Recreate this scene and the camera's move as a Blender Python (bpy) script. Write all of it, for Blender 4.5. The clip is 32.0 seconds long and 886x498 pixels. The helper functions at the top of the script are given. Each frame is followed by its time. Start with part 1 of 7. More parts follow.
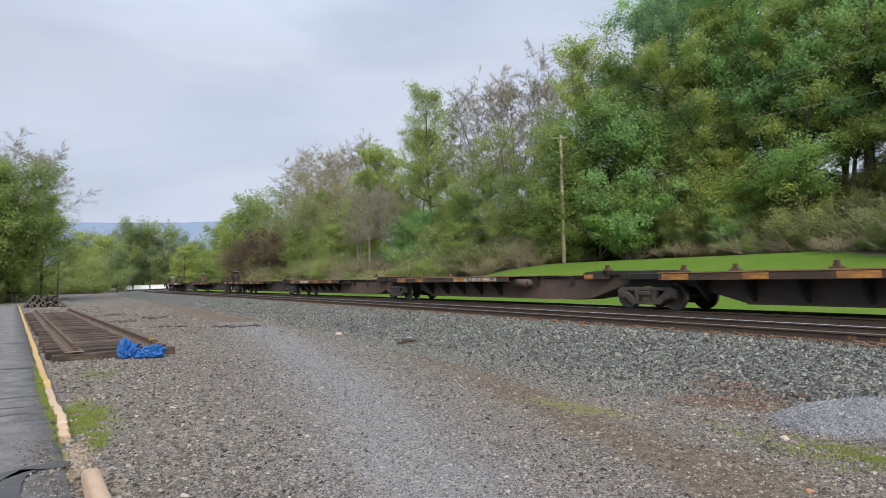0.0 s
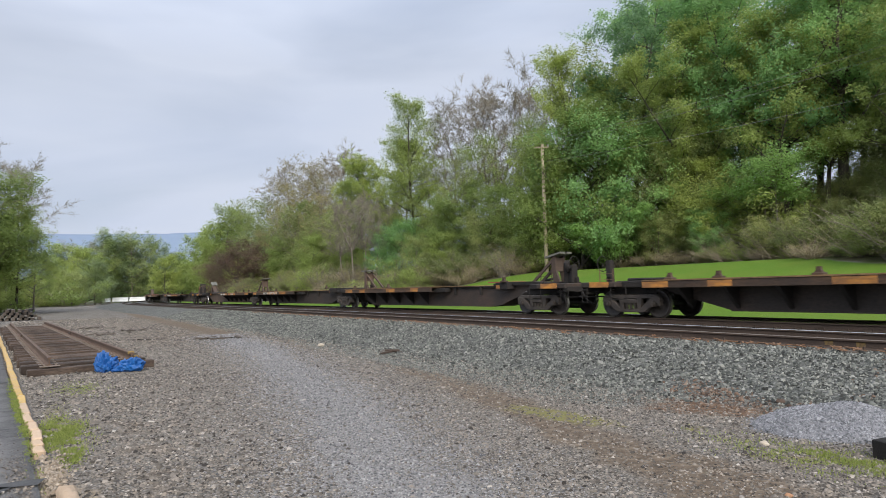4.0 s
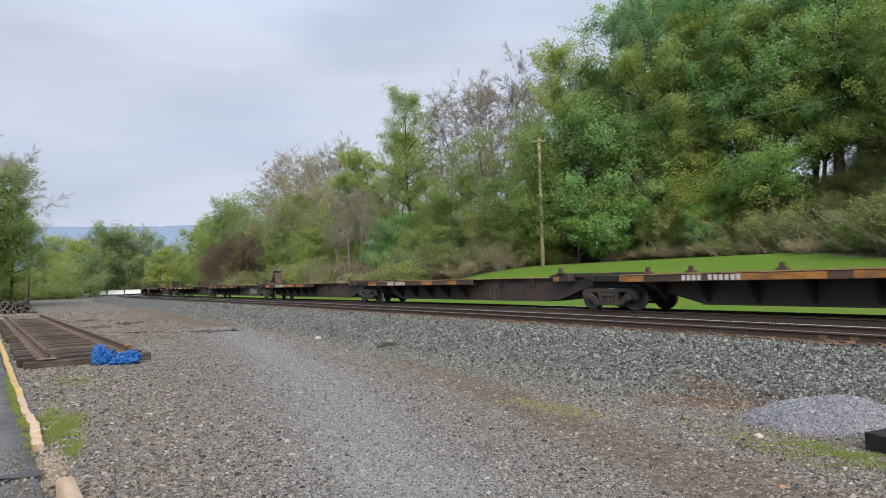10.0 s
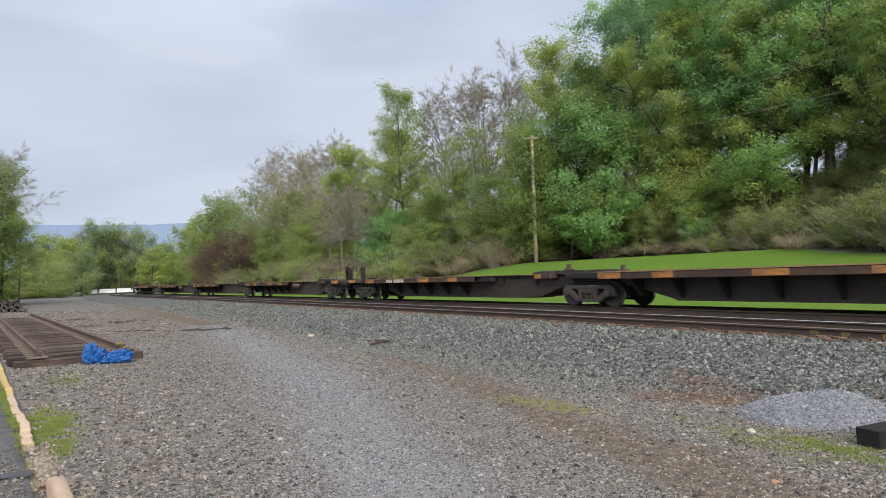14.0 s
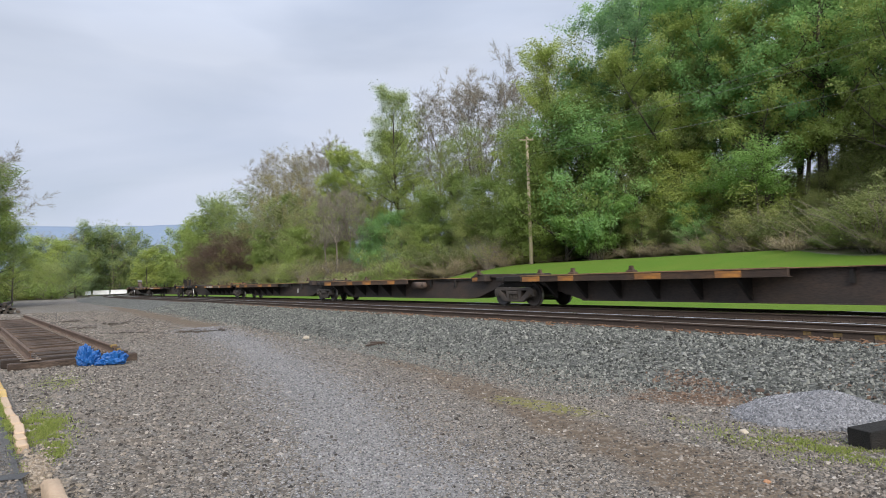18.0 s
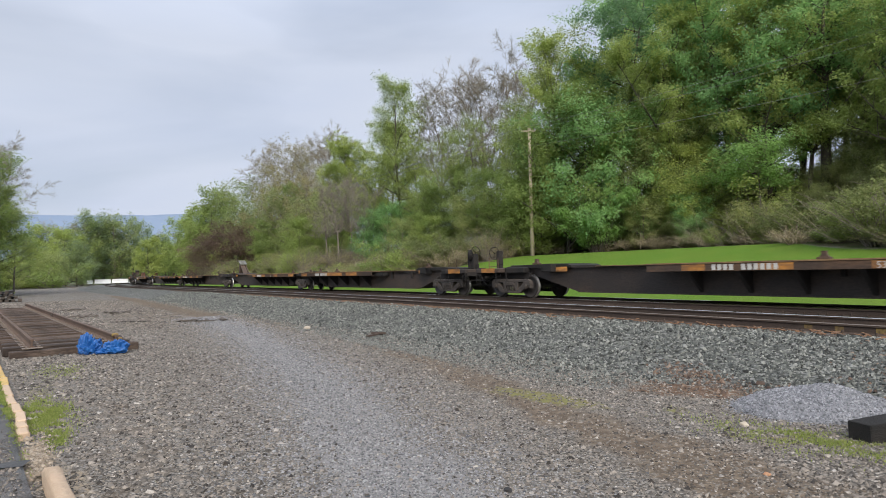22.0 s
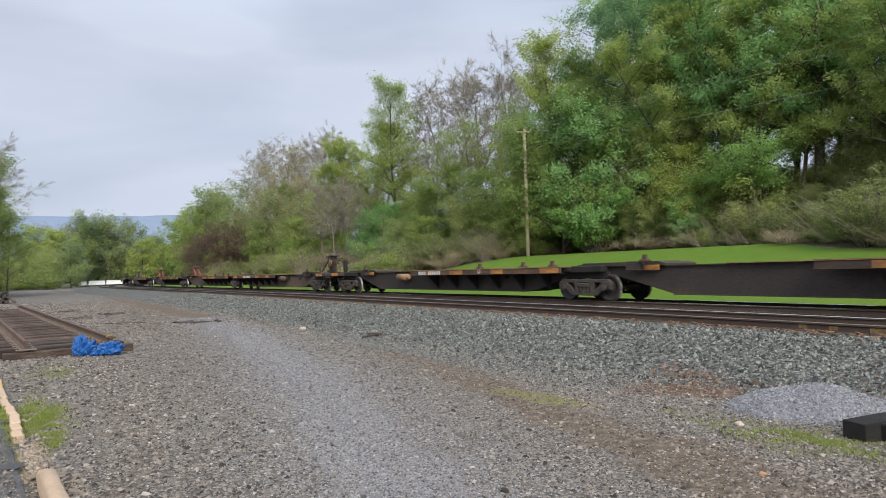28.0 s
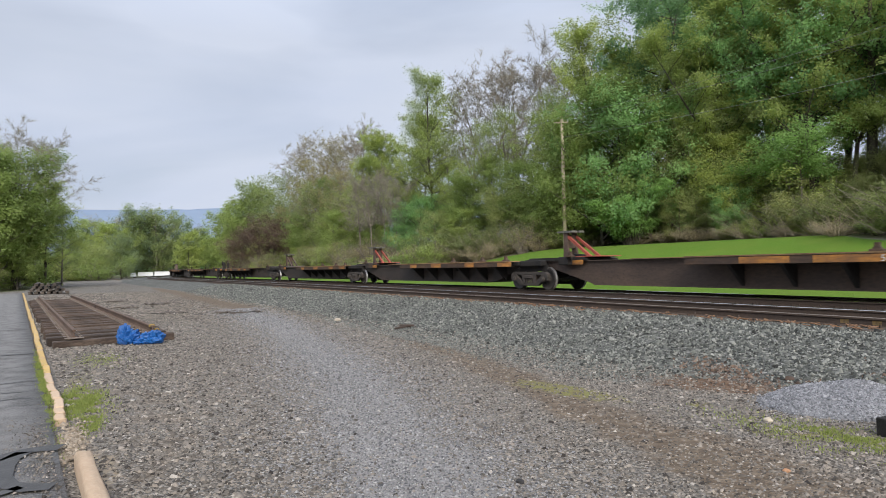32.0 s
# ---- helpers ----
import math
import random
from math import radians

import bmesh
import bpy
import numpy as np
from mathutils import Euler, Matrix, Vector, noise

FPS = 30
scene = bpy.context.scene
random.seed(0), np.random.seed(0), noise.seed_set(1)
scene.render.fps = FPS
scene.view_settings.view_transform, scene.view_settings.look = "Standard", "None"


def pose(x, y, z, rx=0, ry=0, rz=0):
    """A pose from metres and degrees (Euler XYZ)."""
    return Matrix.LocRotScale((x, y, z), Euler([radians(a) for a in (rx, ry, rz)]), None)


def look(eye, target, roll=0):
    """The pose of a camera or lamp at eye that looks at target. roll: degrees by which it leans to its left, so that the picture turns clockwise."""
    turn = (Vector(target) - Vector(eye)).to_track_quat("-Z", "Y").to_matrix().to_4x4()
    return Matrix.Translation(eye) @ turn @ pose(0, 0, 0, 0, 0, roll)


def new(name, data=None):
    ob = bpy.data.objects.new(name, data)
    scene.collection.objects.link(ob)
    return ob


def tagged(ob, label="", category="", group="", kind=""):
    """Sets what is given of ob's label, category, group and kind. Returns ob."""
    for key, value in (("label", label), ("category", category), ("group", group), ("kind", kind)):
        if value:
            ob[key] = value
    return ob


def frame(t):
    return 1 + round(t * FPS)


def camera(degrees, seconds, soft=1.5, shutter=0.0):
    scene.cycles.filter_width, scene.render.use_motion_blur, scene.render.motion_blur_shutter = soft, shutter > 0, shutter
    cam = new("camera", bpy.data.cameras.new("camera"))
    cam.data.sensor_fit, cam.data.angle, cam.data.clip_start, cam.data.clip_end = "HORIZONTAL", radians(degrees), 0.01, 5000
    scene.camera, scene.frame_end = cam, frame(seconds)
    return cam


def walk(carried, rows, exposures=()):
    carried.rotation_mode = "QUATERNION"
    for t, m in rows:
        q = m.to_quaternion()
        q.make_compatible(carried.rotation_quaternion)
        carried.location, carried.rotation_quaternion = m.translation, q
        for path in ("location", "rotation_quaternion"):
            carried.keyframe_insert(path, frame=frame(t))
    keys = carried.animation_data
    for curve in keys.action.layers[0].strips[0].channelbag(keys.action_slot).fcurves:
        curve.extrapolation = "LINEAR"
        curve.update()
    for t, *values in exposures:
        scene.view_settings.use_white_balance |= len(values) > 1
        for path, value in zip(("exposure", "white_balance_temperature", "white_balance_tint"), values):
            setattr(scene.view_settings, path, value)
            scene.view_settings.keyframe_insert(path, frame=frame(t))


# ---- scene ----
# ---- camera: held by hand on the edge of the lot; seconds, place, turn to the left, tilt up, lean ----
cam = camera(71.45, 32.0, soft=0.9, shutter=0.12)
HOLD = [
    (0, 0.002, 0.013, 1.603, 1.83, 2.86, -0.88),
    (0.5, 0.016, 0.018, 1.599, 1.74, 3.09, -1.57),
    (1, 0.020, 0.003, 1.604, 1.52, 3.23, -1.63),
    (1.5, 0.026, 0.021, 1.604, 1.33, 3.24, -1.88),
    (2, 0.035, 0.022, 1.598, 0.35, 3.53, -1.99),
    (2.5, 0.021, 0.008, 1.607, 0.31, 3.75, -1.44),
    (3, 0.021, 0.012, 1.605, 0.20, 3.73, -1.13),
    (3.5, 0.018, 0.016, 1.603, 0.15, 3.72, -1.29),
    (5.5, 0.014, -0.005, 1.600, 0.46, 3.46, -1.52),
    (6, 0.011, -0.004, 1.599, 0.34, 3.27, -1.54),
    (6.5, 0.007, -0.003, 1.601, 0.24, 3.19, -1.40),
    (7, -0.001, -0.003, 1.603, 0.18, 3.17, -1.43),
    (7.5, -0.005, -0.002, 1.603, 0.15, 3.18, -1.28),
    (8, -0.006, -0.000, 1.600, 0.06, 3.23, -1.07),
    (8.5, -0.008, -0.005, 1.603, 0.10, 3.25, -1.00),
    (9, 0.000, -0.000, 1.600, -0.00, 3.25, -1.15),
    (9.5, 0.004, -0.005, 1.597, -0.10, 3.24, -1.19),
    (10, -0.001, -0.011, 1.602, -0.09, 3.10, -1.25),
    (10.5, 0.002, -0.014, 1.598, -0.01, 3.02, -1.22),
    (11, 0.002, -0.006, 1.599, -0.06, 2.93, -1.19),
    (11.5, 0.003, -0.004, 1.598, -0.09, 2.88, -1.33),
    (12, -0.005, 0.004, 1.598, -0.20, 2.79, -1.35),
    (12.5, -0.013, -0.010, 1.601, -0.10, 2.75, -1.32),
    (13, -0.006, -0.003, 1.600, -0.03, 2.77, -1.52),
    (13.5, 0.000, 0.002, 1.597, -0.28, 2.84, -1.51),
    (14, 0.002, 0.007, 1.598, -0.70, 2.84, -1.45),
    (14.5, 0.008, -0.005, 1.601, -1.15, 3.02, -1.59),
    (16.5, 0.011, -0.018, 1.600, -0.83, 3.20, -1.49),
    (17, 0.009, -0.019, 1.599, -1.05, 3.21, -1.58),
    (17.5, 0.009, -0.020, 1.598, -1.14, 3.12, -1.76),
    (18, 0.003, -0.019, 1.602, -1.15, 2.96, -1.47),
    (18.5, 0.004, -0.024, 1.599, -1.05, 2.91, -1.42),
    (19, 0.003, -0.017, 1.598, -0.87, 2.80, -1.44),
    (19.5, 0.007, -0.017, 1.601, -0.82, 2.56, -1.46),
    (20, 0.004, -0.013, 1.598, -0.73, 2.47, -1.37),
    (20.5, 0.008, -0.009, 1.597, -0.72, 2.44, -1.31),
    (21, 0.009, -0.009, 1.595, -0.93, 2.34, -1.26),
    (21.5, 0.001, -0.009, 1.597, -0.93, 2.19, -1.05),
    (22, 0.002, 0.001, 1.599, -1.02, 2.14, -1.12),
    (22.5, 0.004, -0.000, 1.596, -1.14, 2.20, -1.35),
    (23, 0.009, 0.005, 1.596, -1.36, 2.18, -1.29),
    (23.5, 0.005, 0.005, 1.597, -1.43, 2.19, -1.29),
    (24, 0.001, 0.002, 1.598, -1.44, 2.19, -1.30),
    (24.5, -0.002, -0.001, 1.599, -1.34, 2.17, -1.17),
    (25, -0.002, 0.001, 1.596, -1.31, 2.19, -1.18),
    (25.5, 0.000, 0.007, 1.599, -1.32, 2.12, -1.31),
    (27.5, 0.002, 0.011, 1.596, -1.44, 2.19, -1.21),
    (28, -0.005, 0.000, 1.599, -1.44, 2.19, -1.22),
    (28.5, -0.012, -0.004, 1.601, -1.31, 2.21, -1.12),
    (29, -0.014, 0.000, 1.598, -1.15, 2.19, -0.94),
    (29.5, -0.027, -0.013, 1.597, -1.00, 2.19, -0.74),
    (30, -0.023, -0.006, 1.594, -0.59, 2.19, -0.73),
    (30.5, -0.000, -0.010, 1.596, -0.07, 2.32, -0.37),
    (31, 0.048, -0.028, 1.598, 0.58, 2.45, -0.66),
    (31.5, 0.105, -0.047, 1.599, 1.39, 2.38, -0.42),
    (32, 0.163, -0.033, 1.595, 2.16, 1.54, -1.12),
]


def held(x, y, z, turn, tilt, lean):
    a, b = radians(turn), radians(tilt)
    way = Vector((-math.sin(a) * math.cos(b), math.cos(a) * math.cos(b), math.sin(b)))
    return look((x, y, z), Vector((x, y, z)) + way * 10, lean)


walk(cam, [(r[0], held(*r[1:])) for r in HOLD])

# ---- world and sun: bright broken overcast ----
SUN_UP, SUN_SIDE = 34, 170
world = bpy.data.worlds.new("overcast_sky")
scene.world = world
world.use_nodes = True
wn, wl = world.node_tree.nodes, world.node_tree.links
wn.clear()
w_out = wn.new("ShaderNodeOutputWorld")
w_bg = wn.new("ShaderNodeBackground")
w_sky = wn.new("ShaderNodeTexSky")
w_sky.sky_type = "NISHITA"
w_sky.sun_disc = False
w_sky.sun_elevation = radians(SUN_UP)
w_sky.sun_rotation = radians(SUN_SIDE)
w_sky.air_density, w_sky.dust_density, w_sky.ozone_density = 1.0, 2.0, 1.0
w_tc = wn.new("ShaderNodeTexCoord")
w_map = wn.new("ShaderNodeMapping")
w_map.inputs["Scale"].default_value = (1.0, 1.0, 3.6)
w_map.inputs["Rotation"].default_value = (0.0, radians(-4), 0.0)
wl.new(w_tc.outputs["Generated"], w_map.inputs["Vector"])
w_n1 = wn.new("ShaderNodeTexNoise")
w_n1.inputs["Scale"].default_value = 1.5
w_n1.inputs["Detail"].default_value = 5
w_n1.inputs["Roughness"].default_value = 0.42
w_n1.inputs["Distortion"].default_value = 0.35
wl.new(w_map.outputs["Vector"], w_n1.inputs["Vector"])
w_ramp = wn.new("ShaderNodeValToRGB")
w_ramp.color_ramp.elements[0].position, w_ramp.color_ramp.elements[1].position = 0.36, 0.58
w_ramp.color_ramp.elements[0].color = (0.6, 0.6, 0.6, 1)
w_ramp.color_ramp.elements[1].color = (1, 1, 1, 1)
wl.new(w_n1.outputs["Fac"], w_ramp.inputs["Fac"])
w_n2 = wn.new("ShaderNodeTexNoise")
w_n2.inputs["Scale"].default_value = 2.2
w_n2.inputs["Detail"].default_value = 5
wl.new(w_map.outputs["Vector"], w_n2.inputs["Vector"])
w_cloud = wn.new("ShaderNodeMix")
w_cloud.data_type = "RGBA"
w_cloud.inputs["A"].default_value = (7.2, 8.3, 10.8, 1)
w_cloud.inputs["B"].default_value = (9.9, 10.5, 11.8, 1)
wl.new(w_n2.outputs["Fac"], w_cloud.inputs["Factor"])
w_mix = wn.new("ShaderNodeMix")
w_mix.data_type = "RGBA"
wl.new(w_ramp.outputs["Color"], w_mix.inputs["Factor"])
wl.new(w_sky.outputs["Color"], w_mix.inputs["A"])
wl.new(w_cloud.outputs["Result"], w_mix.inputs["B"])
# an overcast sky is brightest overhead
w_sep = wn.new("ShaderNodeSeparateXYZ")
wl.new(w_tc.outputs["Generated"], w_sep.inputs["Vector"])
w_up = wn.new("ShaderNodeMapRange")
w_up.inputs["From Min"].default_value, w_up.inputs["From Max"].default_value = 0.34, 0.95
w_up.inputs["To Min"].default_value, w_up.inputs["To Max"].default_value = 1.0, 2.2
wl.new(w_sep.outputs["Z"], w_up.inputs["Value"])
w_lit = wn.new("ShaderNodeVectorMath")
w_lit.operation = "SCALE"
wl.new(w_mix.outputs["Result"], w_lit.inputs[0])
wl.new(w_up.outputs["Result"], w_lit.inputs["Scale"])
wl.new(w_lit.outputs["Vector"], w_bg.inputs["Color"])
w_bg.inputs["Strength"].default_value = 0.074
wl.new(w_bg.outputs["Background"], w_out.inputs["Surface"])

sun = new("sun", bpy.data.lights.new("sun", "SUN"))
sun.data.energy, sun.data.angle, sun.data.color = 3.8, radians(32), (1.0, 0.94, 0.85)
sa, sb = radians(SUN_SIDE), radians(SUN_UP)
sun_way = Vector((math.sin(sa) * math.cos(sb), math.cos(sa) * math.cos(sb), math.sin(sb)))
sun.matrix_world = look(sun_way * 60, (0, 0, 0))
scene.view_settings.exposure = 0.0

# ---- the plan: lines that run with the railway ----
PHI = radians(32.5)          # heading of the line, to the left of straight ahead
OFF = 15.98                  # from the camera's stand to the middle of the far track
RAIL_Z = 0.60                # top of rails
GAP = 3.87                   # between the two tracks
STEP = 0.5
S0, S1 = -520.0, 760.0
_s = np.arange(S0, S1 + STEP, STEP)
_k = np.where((_s > -20) & (_s < 72), 0.0006, 0.0)
_k = np.where((_s >= 72) & (_s < 112), 0.0006 + (-1 / 175 - 0.0006) * (_s - 72) / 40, _k)
_k = np.where((_s >= 112) & (_s < 330), -1 / 175, _k)
_th = np.cumsum(_k) * STEP
_i0 = int(round(-S0 / STEP))
_th = _th - _th[_i0] + PHI
_x = np.cumsum(-np.sin(_th)) * STEP
_y = np.cumsum(np.cos(_th)) * STEP
_x, _y = _x - _x[_i0] + OFF * math.cos(PHI), _y - _y[_i0] + OFF * math.sin(PHI)


def line(s, d=0.0):
    """Place and heading s metres up the line and d metres beyond the far track's middle."""
    th = float(np.interp(s, _s, _th))
    return float(np.interp(s, _s, _x)) + d * math.cos(th), float(np.interp(s, _s, _y)) + d * math.sin(th), th


def near_line(x, y):
    """Arrays of s and d for arrays of places."""
    px, py, pt, ps = _x[::8], _y[::8], _th[::8], _s[::8]
    best = np.full(x.shape, 1e12)
    s, d = np.zeros(x.shape), np.zeros(x.shape)
    for i in range(len(px)):
        dx, dy = x - px[i], y - py[i]
        q = dx * dx + dy * dy
        m = q < best
        best[m] = q[m]
        along = -math.sin(pt[i]) * dx + math.cos(pt[i]) * dy
        s[m] = (ps[i] + along)[m]
        d[m] = (math.cos(pt[i]) * dx + math.sin(pt[i]) * dy)[m]
    return s, d


def straight(s, d):
    """Place from s, d measured on the straight part, for the lot."""
    return (OFF + d) * math.cos(PHI) - s * math.sin(PHI), (OFF + d) * math.sin(PHI) + s * math.cos(PHI)


def smooth(a, b, x):
    u = np.clip((x - a) / (b - a), 0, 1)
    return u * u * (3 - 2 * u)


def lawn_edge(s):
    """How far the mown grass reaches beyond the far track."""
    return np.interp(s, (4, 11, 13.5, 19, 23, 27, 31, 34, 36, 40, 46), (9.5, 11.8, 12.8, 16, 17.3, 17.5, 17, 15, 12, 9, 6))


def rise(s, d):
    """Height of the ground, from arrays of s and d."""
    z = 0.42 * smooth(-8.7, -6.0, d)
    z = z - 0.16 * smooth(2.2, 3.6, d)
    edge = 15.5 - 6.5 * smooth(36, 60, s)
    z = z + 2.45 * smooth(3.4, 15.5, d) * (1 - 0.25 * smooth(60, 120, s))
    k = 48 * np.tanh(np.clip(d - edge, 0, 120) / 48)
    hill = 0.27 - 0.15 * smooth(28, 50, s)
    z = z + hill * k * smooth(0, 10, k)
    # tipped stone lies unevenly on the bank
    z = z + 0.035 * np.sin(s * 1.9 + 2 * np.sin(s * 0.7)) * np.sin(d * 2.6 + s * 0.8) * smooth(-9.6, -8.2, d) * (1 - smooth(-6.6, -5.9, d))
    # the lot falls a little away from the tracks, and rolls
    z = z + 0.03 * np.sin(s * 0.5 + 1) * np.sin(d * 0.63) * smooth(-8.5, -9.5, d) * smooth(-17, -15.5, d)
    z = z - 0.12 * smooth(-30, -60, d)
    return z


def ground_z(x, y):
    s, d = near_line(np.array([float(x)]), np.array([float(y)]))
    return float(rise(s, d)[0])


# ---- helpers ----
def part(name, bm, material, parent=None, label=""):
    """Links a bmesh, or a finished mesh, as one mesh object under a thing or a part."""
    if isinstance(bm, bmesh.types.BMesh):
        me = bpy.data.meshes.new(name)
        bm.to_mesh(me)
        bm.free()
    else:
        me = bm
    if material and not me.materials:
        me.materials.append(material)
    ob = new(name, me)
    if parent:
        ob.parent = parent
    if label:
        ob["label"] = label
    return ob


def smooth_faces(bm):
    for f in bm.faces:
        f.smooth = True
    return bm


def add_box(bm, x0, x1, y0, y1, z0, z1, bevel=0.0):
    m = Matrix.Translation(((x0 + x1) / 2, (y0 + y1) / 2, (z0 + z1) / 2)) @ Matrix.Diagonal((x1 - x0, y1 - y0, z1 - z0, 1))
    made = bmesh.ops.create_cube(bm, size=1, matrix=m)
    if bevel:
        edges = list({e for v in made["verts"] for e in v.link_edges})
        bmesh.ops.bevel(bm, geom=edges, offset=bevel, segments=1, affect="EDGES")
    return bm


def box(x0, x1, y0, y1, z0, z1, bevel=0.0):
    return add_box(bmesh.new(), x0, x1, y0, y1, z0, z1, bevel)


def add_bar(bm, a, b, w, h, up=(0, 0, 1)):
    """A square bar from a to b."""
    a, b = Vector(a), Vector(b)
    way = b - a
    rot = way.to_track_quat("X", "Z").to_matrix().to_4x4()
    m = Matrix.Translation((a + b) / 2) @ rot @ Matrix.Diagonal((way.length, w, h, 1))
    bmesh.ops.create_cube(bm, size=1, matrix=m)
    return bm


def add_rod(bm, a, b, r0, r1=None, n=8):
    a, b = Vector(a), Vector(b)
    way = b - a
    rot = way.to_track_quat("Z", "Y").to_matrix().to_4x4()
    m = Matrix.Translation((a + b) / 2) @ rot
    bmesh.ops.create_cone(bm, cap_ends=True, segments=n, radius1=r0, radius2=r0 if r1 is None else r1, depth=way.length, matrix=m)
    return bm


def add_prism(bm, outline, y0, y1):
    """An outline in x and z, drawn out from y0 to y1."""
    a = [bm.verts.new((x, y0, z)) for x, z in outline]
    b = [bm.verts.new((x, y1, z)) for x, z in outline]
    n = len(outline)
    bm.faces.new(a)
    bm.faces.new(b[::-1])
    for i in range(n):
        bm.faces.new((a[i], b[i], b[(i + 1) % n], a[(i + 1) % n]))
    bmesh.ops.recalc_face_normals(bm, faces=bm.faces)
    return bm


def add_lathe(bm, profile, axis_y, n=24):
    """A profile of (radius, y) turned about the y axis."""
    rings = []
    for r, y in profile:
        rings.append([bm.verts.new((r * math.cos(i * math.tau / n), y + axis_y, r * math.sin(i * math.tau / n))) for i in range(n)])
    for a, b in zip(rings, rings[1:]):
        for i in range(n):
            bm.faces.new((a[i], a[(i + 1) % n], b[(i + 1) % n], b[i]))
    return bm


def mesh_from(name, verts, faces, shade=False):
    me = bpy.data.meshes.new(name)
    me.from_pydata([tuple(v) for v in verts], [], faces)
    if shade:
        me.polygons.foreach_set("use_smooth", [True] * len(me.polygons))
    me.update()
    return me


def fast_mesh(name, verts, tris):
    """A mesh of triangles from arrays."""
    me = bpy.data.meshes.new(name)
    nv, nt = len(verts), len(tris)
    me.vertices.add(nv)
    me.vertices.foreach_set("co", np.asarray(verts, dtype=np.float32).ravel())
    me.loops.add(nt * 3)
    me.loops.foreach_set("vertex_index", np.asarray(tris, dtype=np.int32).ravel())
    me.polygons.add(nt)
    me.polygons.foreach_set("loop_start", np.arange(0, nt * 3, 3, dtype=np.int32))
    me.update()
    me.validate()
    return me


# ---- materials ----
def material(name):
    m = bpy.data.materials.new(name)
    m.use_nodes = True
    return m, m.node_tree.nodes, m.node_tree.links, m.node_tree.nodes["Principled BSDF"]


def mix_colour(n, l, fac, a, b, blend="MIX"):
    x = n.new("ShaderNodeMix")
    x.data_type = "RGBA"
    x.blend_type = blend
    if isinstance(fac, float):
        x.inputs["Factor"].default_value = fac
    else:
        l.new(fac, x.inputs["Factor"])
    for key, v in (("A", a), ("B", b)):
        if isinstance(v, tuple):
            x.inputs[key].default_value = (*v, 1)
        else:
            l.new(v, x.inputs[key])
    return x.outputs["Result"]


def noise_out(n, l, vec, scale, detail=4, lo=0.35, hi=0.65, rough=0.55):
    t = n.new("ShaderNodeTexNoise")
    t.inputs["Scale"].default_value, t.inputs["Detail"].default_value, t.inputs["Roughness"].default_value = scale, detail, rough
    l.new(vec, t.inputs["Vector"])
    r = n.new("ShaderNodeMapRange")
    r.inputs["From Min"].default_value, r.inputs["From Max"].default_value = lo, hi
    l.new(t.outputs["Fac"], r.inputs["Value"])
    return r.outputs["Result"]


def coords(n, l, scale=(1, 1, 1)):
    tc = n.new("ShaderNodeTexCoord")
    mp = n.new("ShaderNodeMapping")
    mp.inputs["Scale"].default_value = scale
    l.new(tc.outputs["Object"], mp.inputs["Vector"])
    return mp.outputs["Vector"]


def bump(n, l, bsdf, height, strength=0.4, distance=0.01):
    b = n.new("ShaderNodeBump")
    b.inputs["Strength"].default_value, b.inputs["Distance"].default_value = strength, distance
    l.new(height, b.inputs["Height"])
    l.new(b.outputs["Normal"], bsdf.inputs["Normal"])


def worn(name, base, second, third=None, rough=0.7, metal=0.0, scale=2.0, fine=25.0, amount=0.6, relief=0.3, stretch=(1, 1, 1), spread=0.0):
    """A surface of one base with large stains of a second and fine flecks of a third."""
    m, n, l, b = material(name)
    v = coords(n, l, stretch)
    big = noise_out(n, l, v, scale, 5, 0.42, 0.68)
    small = noise_out(n, l, v, fine, 6, 0.40, 0.70)
    mul = n.new("ShaderNodeMath")
    mul.operation = "MULTIPLY"
    mul.inputs[1].default_value = amount
    l.new(big, mul.inputs[0])
    c = mix_colour(n, l, mul.outputs[0], base, second)
    mul2 = n.new("ShaderNodeMath")
    mul2.operation = "MULTIPLY"
    mul2.inputs[1].default_value = amount * 0.7
    l.new(small, mul2.inputs[0])
    c = mix_colour(n, l, mul2.outputs[0], c, third or tuple(0.6 * x for x in base))
    if spread:
        oi = n.new("ShaderNodeObjectInfo")
        r = n.new("ShaderNodeMapRange")
        r.inputs["To Min"].default_value, r.inputs["To Max"].default_value = 1 - spread, 1 + spread
        l.new(oi.outputs["Random"], r.inputs["Value"])
        hsv = n.new("ShaderNodeHueSaturation")
        l.new(r.outputs["Result"], hsv.inputs["Value"])
        l.new(c, hsv.inputs["Color"])
        c = hsv.outputs["Color"]
    l.new(c, b.inputs["Base Color"])
    b.inputs["Roughness"].default_value, b.inputs["Metallic"].default_value = rough, metal
    if relief:
        bump(n, l, b, small, relief, 0.01)
    return m


